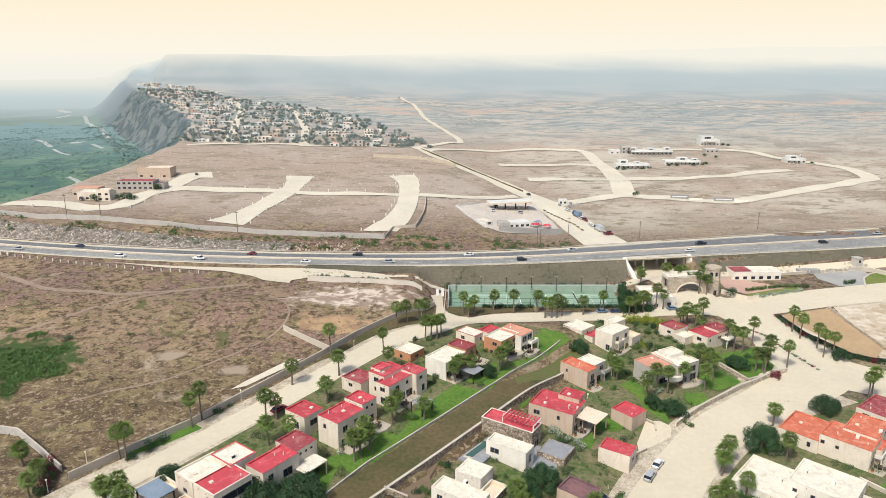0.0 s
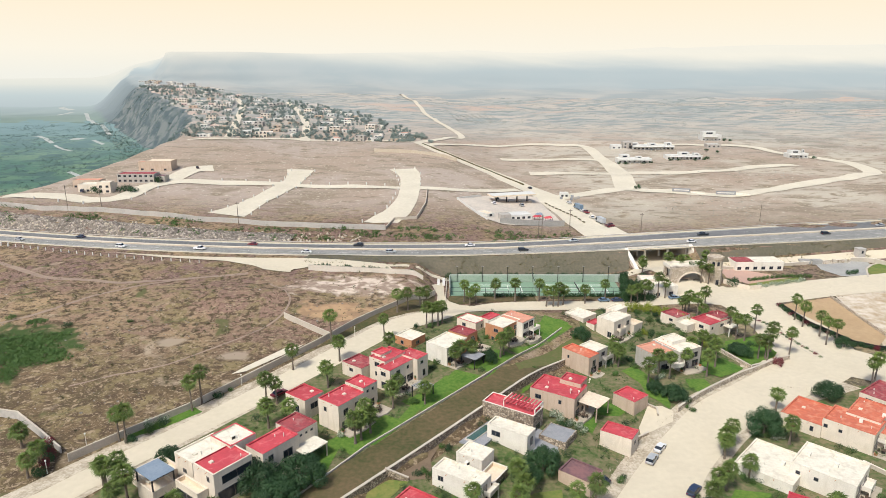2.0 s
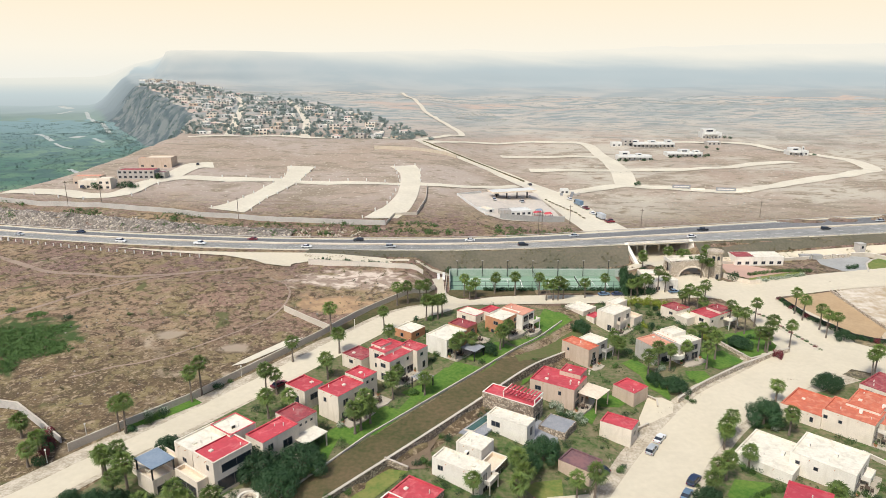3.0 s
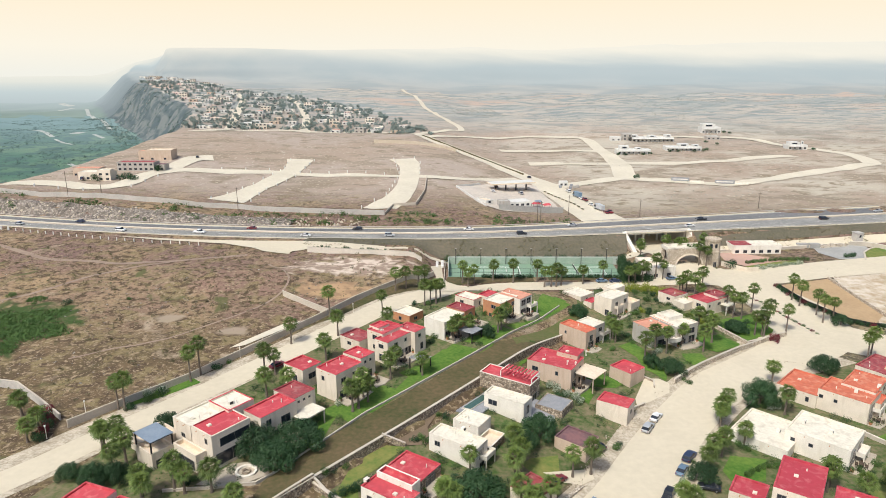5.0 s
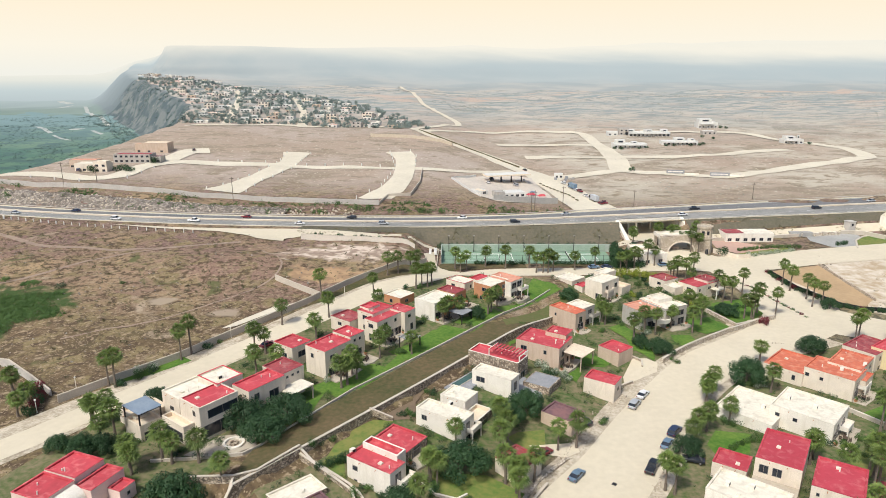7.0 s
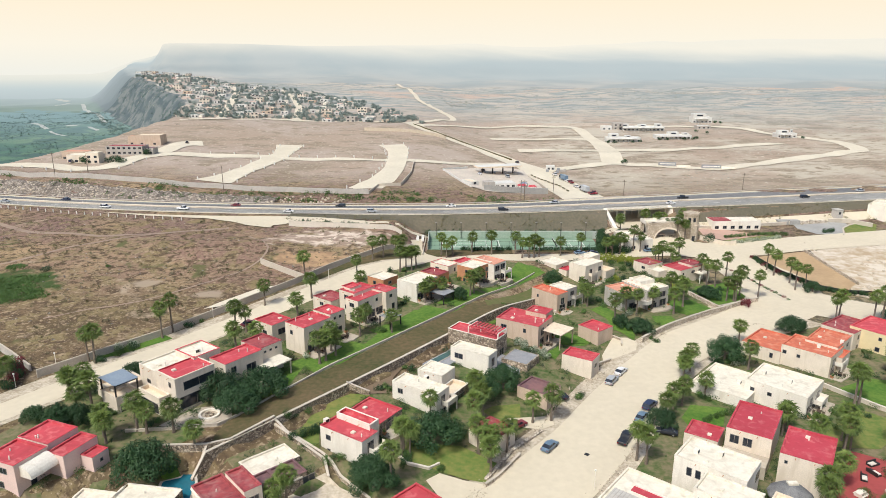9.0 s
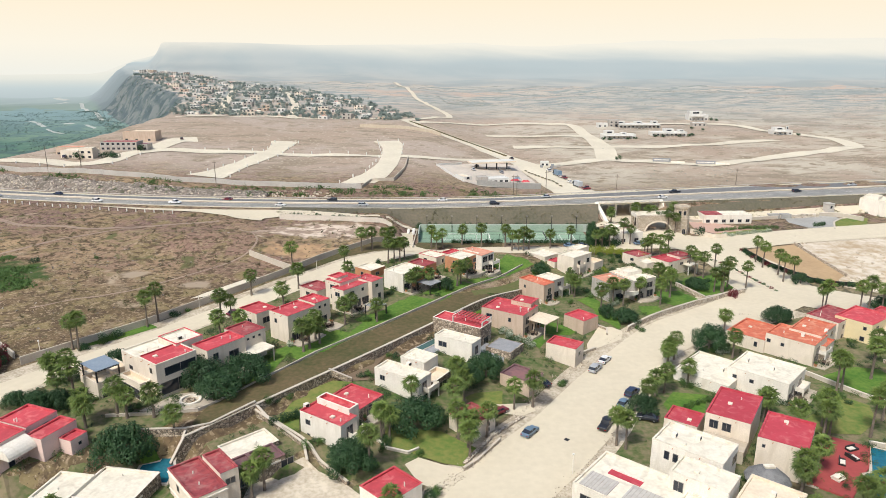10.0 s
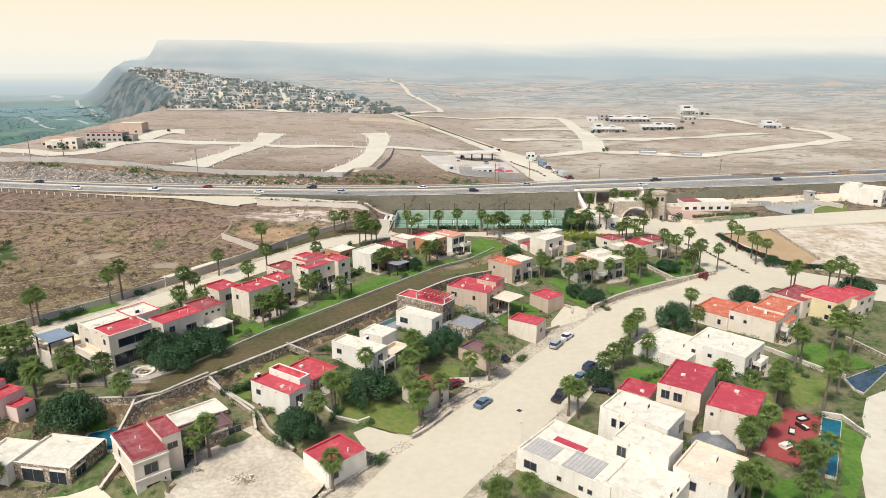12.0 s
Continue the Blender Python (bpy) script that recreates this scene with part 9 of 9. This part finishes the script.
for h in (b_house, c_house, d_house, p_house, w_house, r1_house, r2_house, v_house, o_house, i_house, l_house):
    m0, x0, y0, w, d = next(f for f in FOOT if (f[0].translation - h.matrix_basis.translation).length < 0.01)
    tops = [q for q in h.children if q.name.startswith("roof")]
    for roof in tops[:3]:
        xs, ys, zs = [v.co.x for v in roof.data.vertices], [v.co.y for v in roof.data.vertices], [v.co.z for v in roof.data.vertices]
        zr = sorted(zs)[len(zs) // 2]
        for k in (0.3, 0.7):
            bm = bmesh.new()
            yy = mix(min(ys), max(ys), k)
            tube(bm, [(min(xs) + 0.1, yy, zr - 0.02), (min(xs) - 0.75, yy, zr - 0.10)], [0.07, 0.07], 6)
            part("water_spout", bm, M["terracotta"], h)
        if max(xs) - min(xs) > 4 and max(ys) - min(ys) > 5:
            hx, hy = rw.uniform(min(xs) + 1.2, max(xs) - 1.6), rw.uniform(min(ys) + 1.2, max(ys) - 1.6)
            zr = min(zs) + 0.25
            part("roof_hatch", bm_box(hx, hy, zr + 0.004, hx + 0.8, hy + 0.8, zr + 0.3), M["whiteroof"], h)

# low lamp posts along the streets
for x, y, hgt in ((-28.6, 198.5, 3.0), (-55.9, 167.2, 3.0), (-86.9, 127.1, 3.0), (-83.9, 138.0, 3.0), (36.6, 98.1, 4.2), (-8.0, 229.0, 3.0)):
    lp = thing("street_lamp", pose(x, y, ground_z(x, y)), "slim pale street lamp post with a small head", "street lamp", "street lamps")
    bm = bmesh.new()
    tube(bm, [(0, 0, -0.4), (0, 0, 0.4), (0, 0, hgt)], [0.12, 0.09, 0.07], 8)
    part("post", bm, M["white"], lp)
    bm = bmesh.new()
    tube(bm, [(0, 0, hgt), (0, 0, hgt + 0.12), (0, 0, hgt + 0.36), (0, 0, hgt + 0.42)], [0.1, 0.2, 0.2, 0.06], 8)
    part("lamp_head", bm, M["paint"], lp)
hatch = part("manhole_cover", bm_box(-0.45, -0.45, 0, 0.45, 0.45, 0.03), M["iron"])
hatch.matrix_basis = pose(37.6, 109.6, rough_z(37.6, 109.6) + 0.27, 0, 0, 50)
tagged(hatch, "dark iron manhole cover in the street", "manhole cover")

# loose stone along the main street and in the sandy yard
rs = random.Random(12)
bm = bmesh.new()


def stone(x, y, s, z=None):
    m = pose(x, y, (ground_z(x, y) + 0.3 if z is None else z), rs.uniform(0, 60), rs.uniform(0, 60), rs.uniform(0, 180)) @ Matrix.Diagonal((s, s * rs.uniform(0.6, 1), s * rs.uniform(0.4, 0.8), 1))
    v = bmesh.ops.create_icosphere(bm, subdivisions=1, radius=0.5, matrix=m)["verts"]
    for k in v:
        k.co += Vector((rs.uniform(-1, 1), rs.uniform(-1, 1), rs.uniform(-1, 1))) * s * 0.08


for (ax, ay), (bx, by), n in (((13.4, 92.5), (20, 102), 110), ((21, 103.5), (30.6, 119), 190), ((31.5, 120.6), (39, 132.6), 170), ((40, 134), (50, 146), 110), ((58, 156), (75, 169.5), 60), ((31.8, 89), (45.5, 105), 110), ((46.5, 107), (52.5, 117.5), 60), ((100, 178), (115, 176), 30)):
    for _ in range(n):
        t = rs.random()
        stone(mix(ax, bx, t) + rs.gauss(-0.9, 0.8), mix(ay, by, t) + rs.gauss(0.5, 0.6), rs.uniform(0.12, 0.42))
for _ in range(200):
    stone(-8.5 + rs.gauss(0, 1.3), 77.5 + rs.gauss(0, 1.1), rs.uniform(0.25, 0.6), ground_z(-8.5, 77.5) + rs.uniform(0.2, 0.7))
for _ in range(90):
    stone(rs.uniform(-20, 2), rs.uniform(72, 92), rs.uniform(0.1, 0.3))
tagged(part("loose_stones", bm, M["rubble"]), "pale broken stones lying along the street and yard", "stones", "", "stuff")
for x, y in ((77, 252), (79.5, 256), (81, 261), (76, 259), (83, 265)):
    tree(x, y, 4.2, 2.4)

# grey ribbed roof lights and a red recess on the low wing of the large white house
low_wing = pose(48.3, 78.8, 4.18, 0, 0, 50)
for a0, a1, b0, b1 in ((0.7, 5.4, 11.4, 16.6), (0.7, 6.2, 3.4, 9.2)):
    sk = thing("roof_light", low_wing @ pose(a0, b0, 0), "grey ribbed roof light on the white roof", "roof light")
    part("panel", bm_box(0, 0, 0, a1 - a0, b1 - b0, 0.16), M["block"], sk)
    for i in range(8):
        y = (b1 - b0) * (i + 0.5) / 8
        part("rib", bm_box(0, y - 0.05, 0.164, a1 - a0, y + 0.05, 0.22), M["grey"], sk)
sk = thing("roof_recess", low_wing @ pose(6.6, 8.2, 0), "red coated recess in the white roof", "roof recess")
part("deck", bm_box(0, 0, 0, 1.5, 6.0, 0.1), M["crimson"], sk)
part("kerb", bm_box(1.504, 0, 0, 1.7, 6.0, 0.4), M["white"], sk)

# ---- plants in their places ----
palms("street palms by the junction", 9, [(99.8, 218.2), (99.7, 211.6), (102.7, 211.6), (109.3, 218.7), (107.7, 203.2), (103.5, 196.4), (112.6, 200.4), (129.1, 230.0), (128.9, 223.9), (130.7, 215.8), (129.1, 208.7), (132.8, 209.4), (125.9, 178.6)])
palms("garden palms of the hedged lots", 7, [(89.0, 231.5), (90.7, 232.3), (87.4, 230.0), (93.1, 230.0), (92.6, 223.8), (98.7, 237.8), (101.2, 197.9), (103.5, 197.9), (74.3, 190.6), (77.8, 193.2), (81.8, 195.7), (84.3, 194.3), (83.8, 189.1), (78.6, 182.2), (59.1, 175.6), (66.7, 179.9), (65.3, 186.7)])
palms("palms at the gate", 8, [(84.7, 271.7), (95.1, 271.2), (113.9, 279.0), (106.8, 263.9), (109.9, 263.8), (84.2, 248.5), (86.8, 247.8), (103.4, 273.9), (100.5, 272.2)])
palms("palms before the tennis courts", 7, [(7.8, 244.1), (9.8, 239.3), (12.3, 242.5), (19.9, 247.3), (27.5, 244.1), (36.9, 244.9), (39.0, 239.3), (41.6, 239.4), (43.5, 239.3), (45.7, 240.9), (54.3, 242.5), (63.6, 249.0), (86.1, 276.7), (78.0, 245.0), (79.7, 245.8), (71.8, 241.7), (74.6, 243.3)])
palms("palms at the street's end", 7, [(-8.6, 224.2), (-6.4, 226), (-16.3, 217.6), (-12.7, 219.8), (-0.6, 208.7), (-5.8, 204.9), (-3.9, 205.9), (-2.0, 206.3)])
palms("garden palms of the upper row", 6, [(20.1, 191.7), (18.0, 186.0), (16.9, 184.0), (4.6, 180.3), (8.3, 181.6), (3.4, 176.7), (53.3, 193.6), (53.5, 187.7), (53.3, 190.3)])
palms("palms along the field wall", 9, [(-76.9, 139.6), (-75.1, 139.1), (-64.7, 153.5), (-63.5, 157.3), (-35.5, 194.7), (-18.8, 194.8)])
palms("palms along the upper street", 7, [(-43.6, 175.8), (-31.8, 165.7), (-30.9, 181.3), (-46.2, 156.2), (-43.8, 157.3), (-43.0, 145.6), (-37.5, 145.1), (-16.5, 184.5)])
palms("palms in the upper gardens", 6, [(-12.3, 161.6), (-13.2, 154.9), (-5.0, 157.1), (-17.8, 143.4), (-19.7, 140.4), (-20.9, 138.8), (-19.2, 145.4), (-72.5, 122.9), (-69.3, 123.7), (-65.0, 117.7)])
palms("palms round the pergola house", 6, [(-65.3, 113.0), (-55.5, 104.2), (-51.4, 108.6), (-49.2, 107.8), (-44.1, 108.2), (-70.9, 121.1)])
palms("palms at the dry lot's corner", 5, [(-90.2, 125.6), (-91.0, 131.2), (-98.7, 137.4)])
palms("palms between the lower houses", 7, [(15.7, 123.9), (15.4, 116.7), (19.4, 112.2), (22.2, 112.2), (17.7, 106.0), (17.9, 102.8), (15.8, 108.9), (1.0, 107.6), (2.3, 106.3), (-0.7, 97.3), (6.0, 89.8), (-18.3, 91.3), (-19.9, 89.2), (17.3, 121.6)])
palms("palms in the lower gardens", 5, [(-57.0, 106.6), (-37.9, 102.6), (-50.0, 85.5)])
palms("palms across the main street", 6, [(71.4, 147.0), (67.9, 141.8), (71.7, 139.8), (57.5, 123.0), (60.9, 128.1), (63.4, 129.5), (91.2, 164.7), (86.7, 148.1), (81.6, 118.6), (69.0, 144.4)])
palms("palms of the walled gardens", 9, [(127.6, 180.0), (136.2, 177.0), (140.8, 180.1), (142.7, 177.0), (120.5, 144.3), (114.9, 136.3), (117.7, 133.8), (102.2, 128.6), (104.5, 130.5), (105.7, 117.3), (90.6, 112.1), (86.5, 106.0), (99.3, 110.9)])
palms("palms round the red terrace", 7, [(80.1, 116.7), (81.6, 98.4), (91.6, 115.0), (90.0, 109.5), (84.6, 111.6), (77.4, 95.8), (73.9, 89.3), (71.1, 81.1), (71.9, 78.5), (68.8, 78.5), (81.8, 84.8), (85.6, 86.2), (78.2, 77.3)])
palms("palms between the lower houses", 7, [(6.1, 117.6), (0.7, 105.8), (32.3, 122.0), (28.1, 120.7), (47.1, 107.8), (48.6, 106.6)])
palms("palms by the white house", 6, [(30.6, 76.8), (35.9, 78.2), (83.9, 86.2)])
TREES = [(-45.9, 98.1, 7, 5.2), (-39.4, 122.6, 5.6, 5.0), (-30.6, 123.6, 5.6, 5.4), (-34.0, 116.6, 4.8, 4.6), (7.0, 110.6, 6, 5.8), (-3.9, 96.2, 5, 4.2), (22.8, 133.7, 5.5, 4.2), (18.3, 128.3, 5, 3.6), (82.7, 153.3, 6, 5.0), (109.8, 172.1, 4.5, 4.0), (146.5, 179.6, 4.5, 5.0), (-61.4, 130.3, 4, 3.0), (-64.3, 111.0, 4, 3.0), (-67.5, 109.8, 4.5, 3.2), (-4.5, 99.0, 4.5, 3.6), (96.5, 199.9, 3.5, 3.5), (134.0, 206.7, 3.5, 3.0), (45.2, 204.9, 4, 3.2), (13.6, 180.6, 3.5, 2.5), (59.8, 171.3, 3.5, 2.4), (95.7, 201.1, 3.5, 3.0), (64.1, 169.1, 3.5, 3.2), (55.9, 120.2, 4, 3.2), (65.1, 166.9, 3.5, 3.0), (-74.0, 112.4, 3, 2.4)]
bushes(1.2, 1.5, [(-74.3, 139.5), (-71.3, 143.0), (-70.2, 146.1), (-69.1, 146.7)])
bushes(1.0, 1.4, [(-73.7, 140.3), (-72.5, 145.9), (-71.5, 148.0), (-60.3, 160.5), (-57.8, 163.9)])
bushes(0.9, 1.3, [(-5.9, 129.2), (-4.5, 130.6), (-0.4, 140.5), (1.0, 139.0), (-4.7, 98.3), (-12.8, 102.5), (-12.1, 103.7), (0.1, 97.8), (-3.2, 129.1), (-5.9, 100.6), (-3.2, 97.5), (1.2, 103.0), (1.8, 104.6), (8.3, 102.8)])
bushes(1.0, 1.4, [(-3.3, 176.5), (-2.0, 179.6), (-9.6, 175.8), (-11.0, 179.6), (-7.2, 157.6), (-8.2, 157.0), (10.3, 196.6), (13.5, 196.7), (29.6, 168.4), (33.3, 169.4), (30.5, 167.1), (33.9, 152.6), (30.6, 152.3), (26.8, 179.2), (43.6, 205.3), (47.0, 205.1), (62.0, 210.5), (65.5, 210.5), (66.5, 207.6), (76.9, 207.7), (47.9, 190.5), (50.9, 189.2), (51.0, 181.5), (58.7, 186.7)])
bushes(1.0, 1.6, [(122.9, 269.3), (71.8, 232.2), (75.1, 231.4), (77.1, 229.1), (69.7, 224.5), (73.4, 223.7), (77.5, 224.5), (80.1, 219.3), (69.1, 216.3), (81.6, 216.3), (81.8, 212.0), (86.2, 212.6), (57.7, 192.1), (60.2, 190.2), (64.2, 183.8), (103.3, 207.9), (105.4, 207.1), (108.0, 209.2)])
bushes(0.9, 1.3, [(80.6, 151.4), (82.7, 151.4), (57.2, 124.3), (58.9, 123.3), (56.0, 127.1), (102.5, 126.7), (102.5, 124.4), (122.6, 158.2), (91.1, 123.4), (91.7, 122.1), (96.5, 125.8), (83.2, 123.4), (88.4, 124.4), (66.1, 164.1), (67.2, 162.4)])
bushes(0.9, 1.3, [(0.8, 106.5), (1.6, 106.0), (8.3, 103.0), (10.6, 91.4), (9.8, 90.3), (11.5, 91.7), (-3.0, 105.7), (30.9, 85.3), (29.2, 84.6), (41.4, 133.4), (40.0, 131.9), (44.9, 101.6), (32.1, 85.0), (33.3, 84.6), (-5.3, 102.5), (-7.2, 102.5), (-3.1, 101.2)])
bushes(0.8, 1.3, [(-50.0, 110.3), (-49.4, 112.0), (-59.0, 115.4), (-59.8, 114.1), (-63.2, 112.8), (-10.5, 104.2), (-8.5, 102.1), (-6.7, 102.5), (-23.5, 115.0), (-21.9, 116.6), (-20.3, 118.4)])
bushes(0.8, 1.2, [(73.5, 84.7), (74.1, 84.0), (56.3, 102.0), (63.3, 97.0), (70.2, 84.7), (85.4, 97.0), (84.7, 93.7), (93.2, 119.4), (94.3, 117.1), (93.3, 123.0), (69.3, 134.3), (70.7, 132.9), (72.5, 132.9), (74.1, 132.4), (77.6, 95.9), (76.0, 84.7), (82.3, 84.8), (84.0, 84.1), (85.6, 84.8)])
bushes(1.0, 1.5, [(-9.2, 205.1), (-4.5, 205.1), (-105.6, 209.4), (-124.3, 205.1), (-135.5, 205.1), (-146.9, 211.5)])
for x, y, h, r in TREES:
    tree(x, y, h, r)

# ---- shrubs and planting at the foot of the houses and walls ----
def inside(points, x, y):
    odd = False
    for (x0, y0), (x1, y1) in zip(points, list(points[1:]) + [points[0]]):
        if (y0 > y) != (y1 > y) and x < x0 + (y - y0) / (y1 - y0) * (x1 - x0):
            odd = not odd
    return odd


NEAR_PAVED = [p for p in PAVED if p[1] < 262 and -120 < p[0] < 170]
HOUSES = [(m.inverted(), x0, y0, w, d) for m, x0, y0, w, d in FOOT]


def clear(x, y, r, beds=True):
    if any((x - a) ** 2 + (y - b) ** 2 < (c + r + 0.3) ** 2 for a, b, c in NEAR_PAVED):
        return False
    for inv, x0, y0, w, d in HOUSES:
        q = inv @ Vector((x, y, 0))
        if x0 - r * 0.6 < q.x < x0 + w + r * 0.6 and y0 - r * 0.6 < q.y < y0 + d + r * 0.6:
            return False
    u, v = chan_uv(x, y)
    if -1.5 < u < 11 and -70 < v < 82:
        return False
    return not (beds and any(inside(b, x, y) for b in BEDS))


rnd = random.Random(41)
planted, beds_of = [], {"leaf": bmesh.new(), "bush": bmesh.new()}


def clump(look_of, x, y, r, h):
    foliage(beds_of[look_of], rnd, [((x + rnd.uniform(-0.4, 0.4) * r, y + rnd.uniform(-0.4, 0.4) * r, ground_z(x, y) + h * rnd.uniform(0.3, 0.6)), r * rnd.uniform(0.5, 0.75)) for _ in range(4)], 0.11, 75)


for m, x0, y0, w, d in FOOT:
    for _ in range(int((w + d) * 0.75)):
        s = rnd.uniform(0, 2 * (w + d))
        o = rnd.uniform(0.9, 1.9)
        if s < w:
            q = (x0 + s, y0 - o)
        elif s < w + d:
            q = (x0 + w + o, y0 + s - w)
        elif s < 2 * w + d:
            q = (x0 + s - w - d, y0 + d + o)
        else:
            q = (x0 - o, y0 + s - 2 * w - d)
        p = m @ Vector((q[0], q[1], 0))
        r = rnd.uniform(0.55, 1.35)
        if clear(p.x, p.y, r) and all((p.x - a) ** 2 + (p.y - b) ** 2 > 2.0 for a, b in planted):
            planted.append((p.x, p.y))
            clump(rnd.choice(("leaf", "bush")), p.x, p.y, r, r * rnd.uniform(0.9, 1.5))
garden_beds = [(-30, 122), (-4, 153), (42, 210), (20, 224), (-14, 203), (-52, 153), (-79, 105), (-36, 104)], [(-25, 108), (44, 192), (58, 236), (98, 222), (106, 196), (62, 163), (24, 115), (6, 95)], [(42, 111), (60, 141), (98, 172), (126, 180), (140, 120), (110, 82), (70, 58), (30, 80)]
for bed in garden_beds:
    n, tries = 0, 0
    xs, ys = [p[0] for p in bed], [p[1] for p in bed]
    while n < 190 and tries < 9000:
        tries += 1
        x, y = rnd.uniform(min(xs), max(xs)), rnd.uniform(min(ys), max(ys))
        r = rnd.uniform(0.5, 1.6)
        if inside(bed, x, y) and clear(x, y, r) and noise.noise(Vector((x * 0.08, y * 0.08, 2))) > -0.1:
            clump(rnd.choice(("leaf", "bush")), x, y, r, r * rnd.uniform(0.7, 1.3))
            n += 1
bm = bmesh.new()
for i in range(5200):
    bed = garden_beds[i % 3]
    x, y = rnd.uniform(-80, 140), rnd.uniform(60, 236)
    if not inside(bed, x, y) or not clear(x, y, 0.2) or noise.noise(Vector((x * 0.11, y * 0.11, 5))) < 0.0:
        continue
    r = rnd.uniform(0.16, 0.42)
    foliage(bm, rnd, [((x, y, ground_z(x, y) + 0.12 + r * 0.3), r)], 0.45 * r, 26 / (r * r))
tagged(part("garden_hedging", beds_of["leaf"], M["leaf"]), "dark green low shrubs round the house walls", "shrubs", "", "stuff")
tagged(part("garden_shrubbery", beds_of["bush"], M["bush"]), "mixed green low shrubs round the house walls", "shrubs", "", "stuff")
tagged(part("garden_planting", bm, M["bush"]), "low green ground plants in the garden beds", "plants", "", "stuff")

# scrub on the cut beside the highway
bm = bmesh.new()
for i in range(1700):
    x = rnd.uniform(-330, 70)
    y = hwy_y(x) + hwy_half(x) + rnd.uniform(2.5, 34)
    if noise.noise(Vector((x * 0.04, y * 0.09, 7))) < 0.08:
        continue
    r = rnd.uniform(0.4, 1.6)
    foliage(bm, rnd, [((x, y, rough_z(x, y) + r * 0.45), r)], 0.3 * r, 30 / (r * r))
tagged(part("verge_scrub", bm, M["bush"]), "green and brown scrub on the highway cut", "scrub", "", "stuff")

bm = bmesh.new()
for i in range(1500):
    x = rnd.uniform(-60, 250)
    y = hwy_y(x) - hwy_half(x) - rnd.uniform(2, 13)
    if 82 < x < 117 or noise.noise(Vector((x * 0.07, y * 0.15, 11))) < -0.05:
        continue
    r = rnd.uniform(0.2, 0.8)
    foliage(bm, rnd, [((x, y, rough_z(x, y) + r * 0.35), r)], 0.3 * r, 24 / (r * r))
tagged(part("embankment_scrub", bm, M["scrub"]), "dull olive scrub on the highway embankment", "scrub", "", "stuff")

# fallen rocks on the highway cut
bm = bmesh.new()
for i in range(620):
    x = -330 + 290 * rnd.random() ** 1.3
    y = hwy_y(x) + hwy_half(x) + rnd.uniform(2.5, 17)
    s = rnd.uniform(0.3, 1.1)
    m = pose(x, y, rough_z(x, y) + 0.4, rnd.uniform(0, 60), rnd.uniform(0, 60), rnd.uniform(0, 180)) @ Matrix.Diagonal((s, s * rnd.uniform(0.6, 1), s * rnd.uniform(0.5, 0.9), 1))
    for k in bmesh.ops.create_icosphere(bm, subdivisions=1, radius=0.9, matrix=m)["verts"]:
        k.co += Vector((rnd.uniform(-1, 1), rnd.uniform(-1, 1), rnd.uniform(-1, 1))) * s * 0.16
tagged(part("cut_rocks", bm, M["cutearth"]), "pale rough rocks lying on the highway cut", "rocks", "", "stuff")

# heap of building rubble in the sandy yard
for cx, cy, n, spread in ((-10.5, 85.0, 150, 3.2), (-19.0, 87.0, 40, 1.6)):
    heap = bmesh.new()
    for i in range(n):
        a, q = rnd.uniform(0, math.tau), rnd.random() ** 0.7
        x, y = cx + spread * q * math.cos(a), cy + spread * 0.6 * q * math.sin(a)
        s = rnd.uniform(0.10, 0.30)
        box(heap, -s, -s * 0.7, -s * 0.6, s, s * 0.7, s * 0.6, pose(x, y, lot_z(x, y) + 0.3 + 0.7 * (1 - q) * rnd.random(), rnd.uniform(0, 60), rnd.uniform(0, 60), rnd.uniform(0, 180)))
    tagged(part("rubble_heap", heap, M["rubble"]), "heap of pale broken stones in the sandy yard", "rubble")

# broken stone on the bare lots
bm = bmesh.new()
for i in range(900):
    x, y = rnd.uniform(150, 290), rnd.uniform(170, 268)
    if noise.noise(Vector((x * 0.045, y * 0.045, 21))) < 0.12:
        continue
    s = rnd.uniform(0.2, 0.7)
    box(bm, -s, -s * 0.7, -s * 0.5, s, s * 0.7, s * 0.5, pose(x, y, lot_z(x, y) + 0.2, rnd.uniform(0, 40), rnd.uniform(0, 40), rnd.uniform(0, 90)))
tagged(part("lot_rubble", bm, M["cutearth"]), "pale broken stone scattered over the bare lots", "stones", "", "stuff")
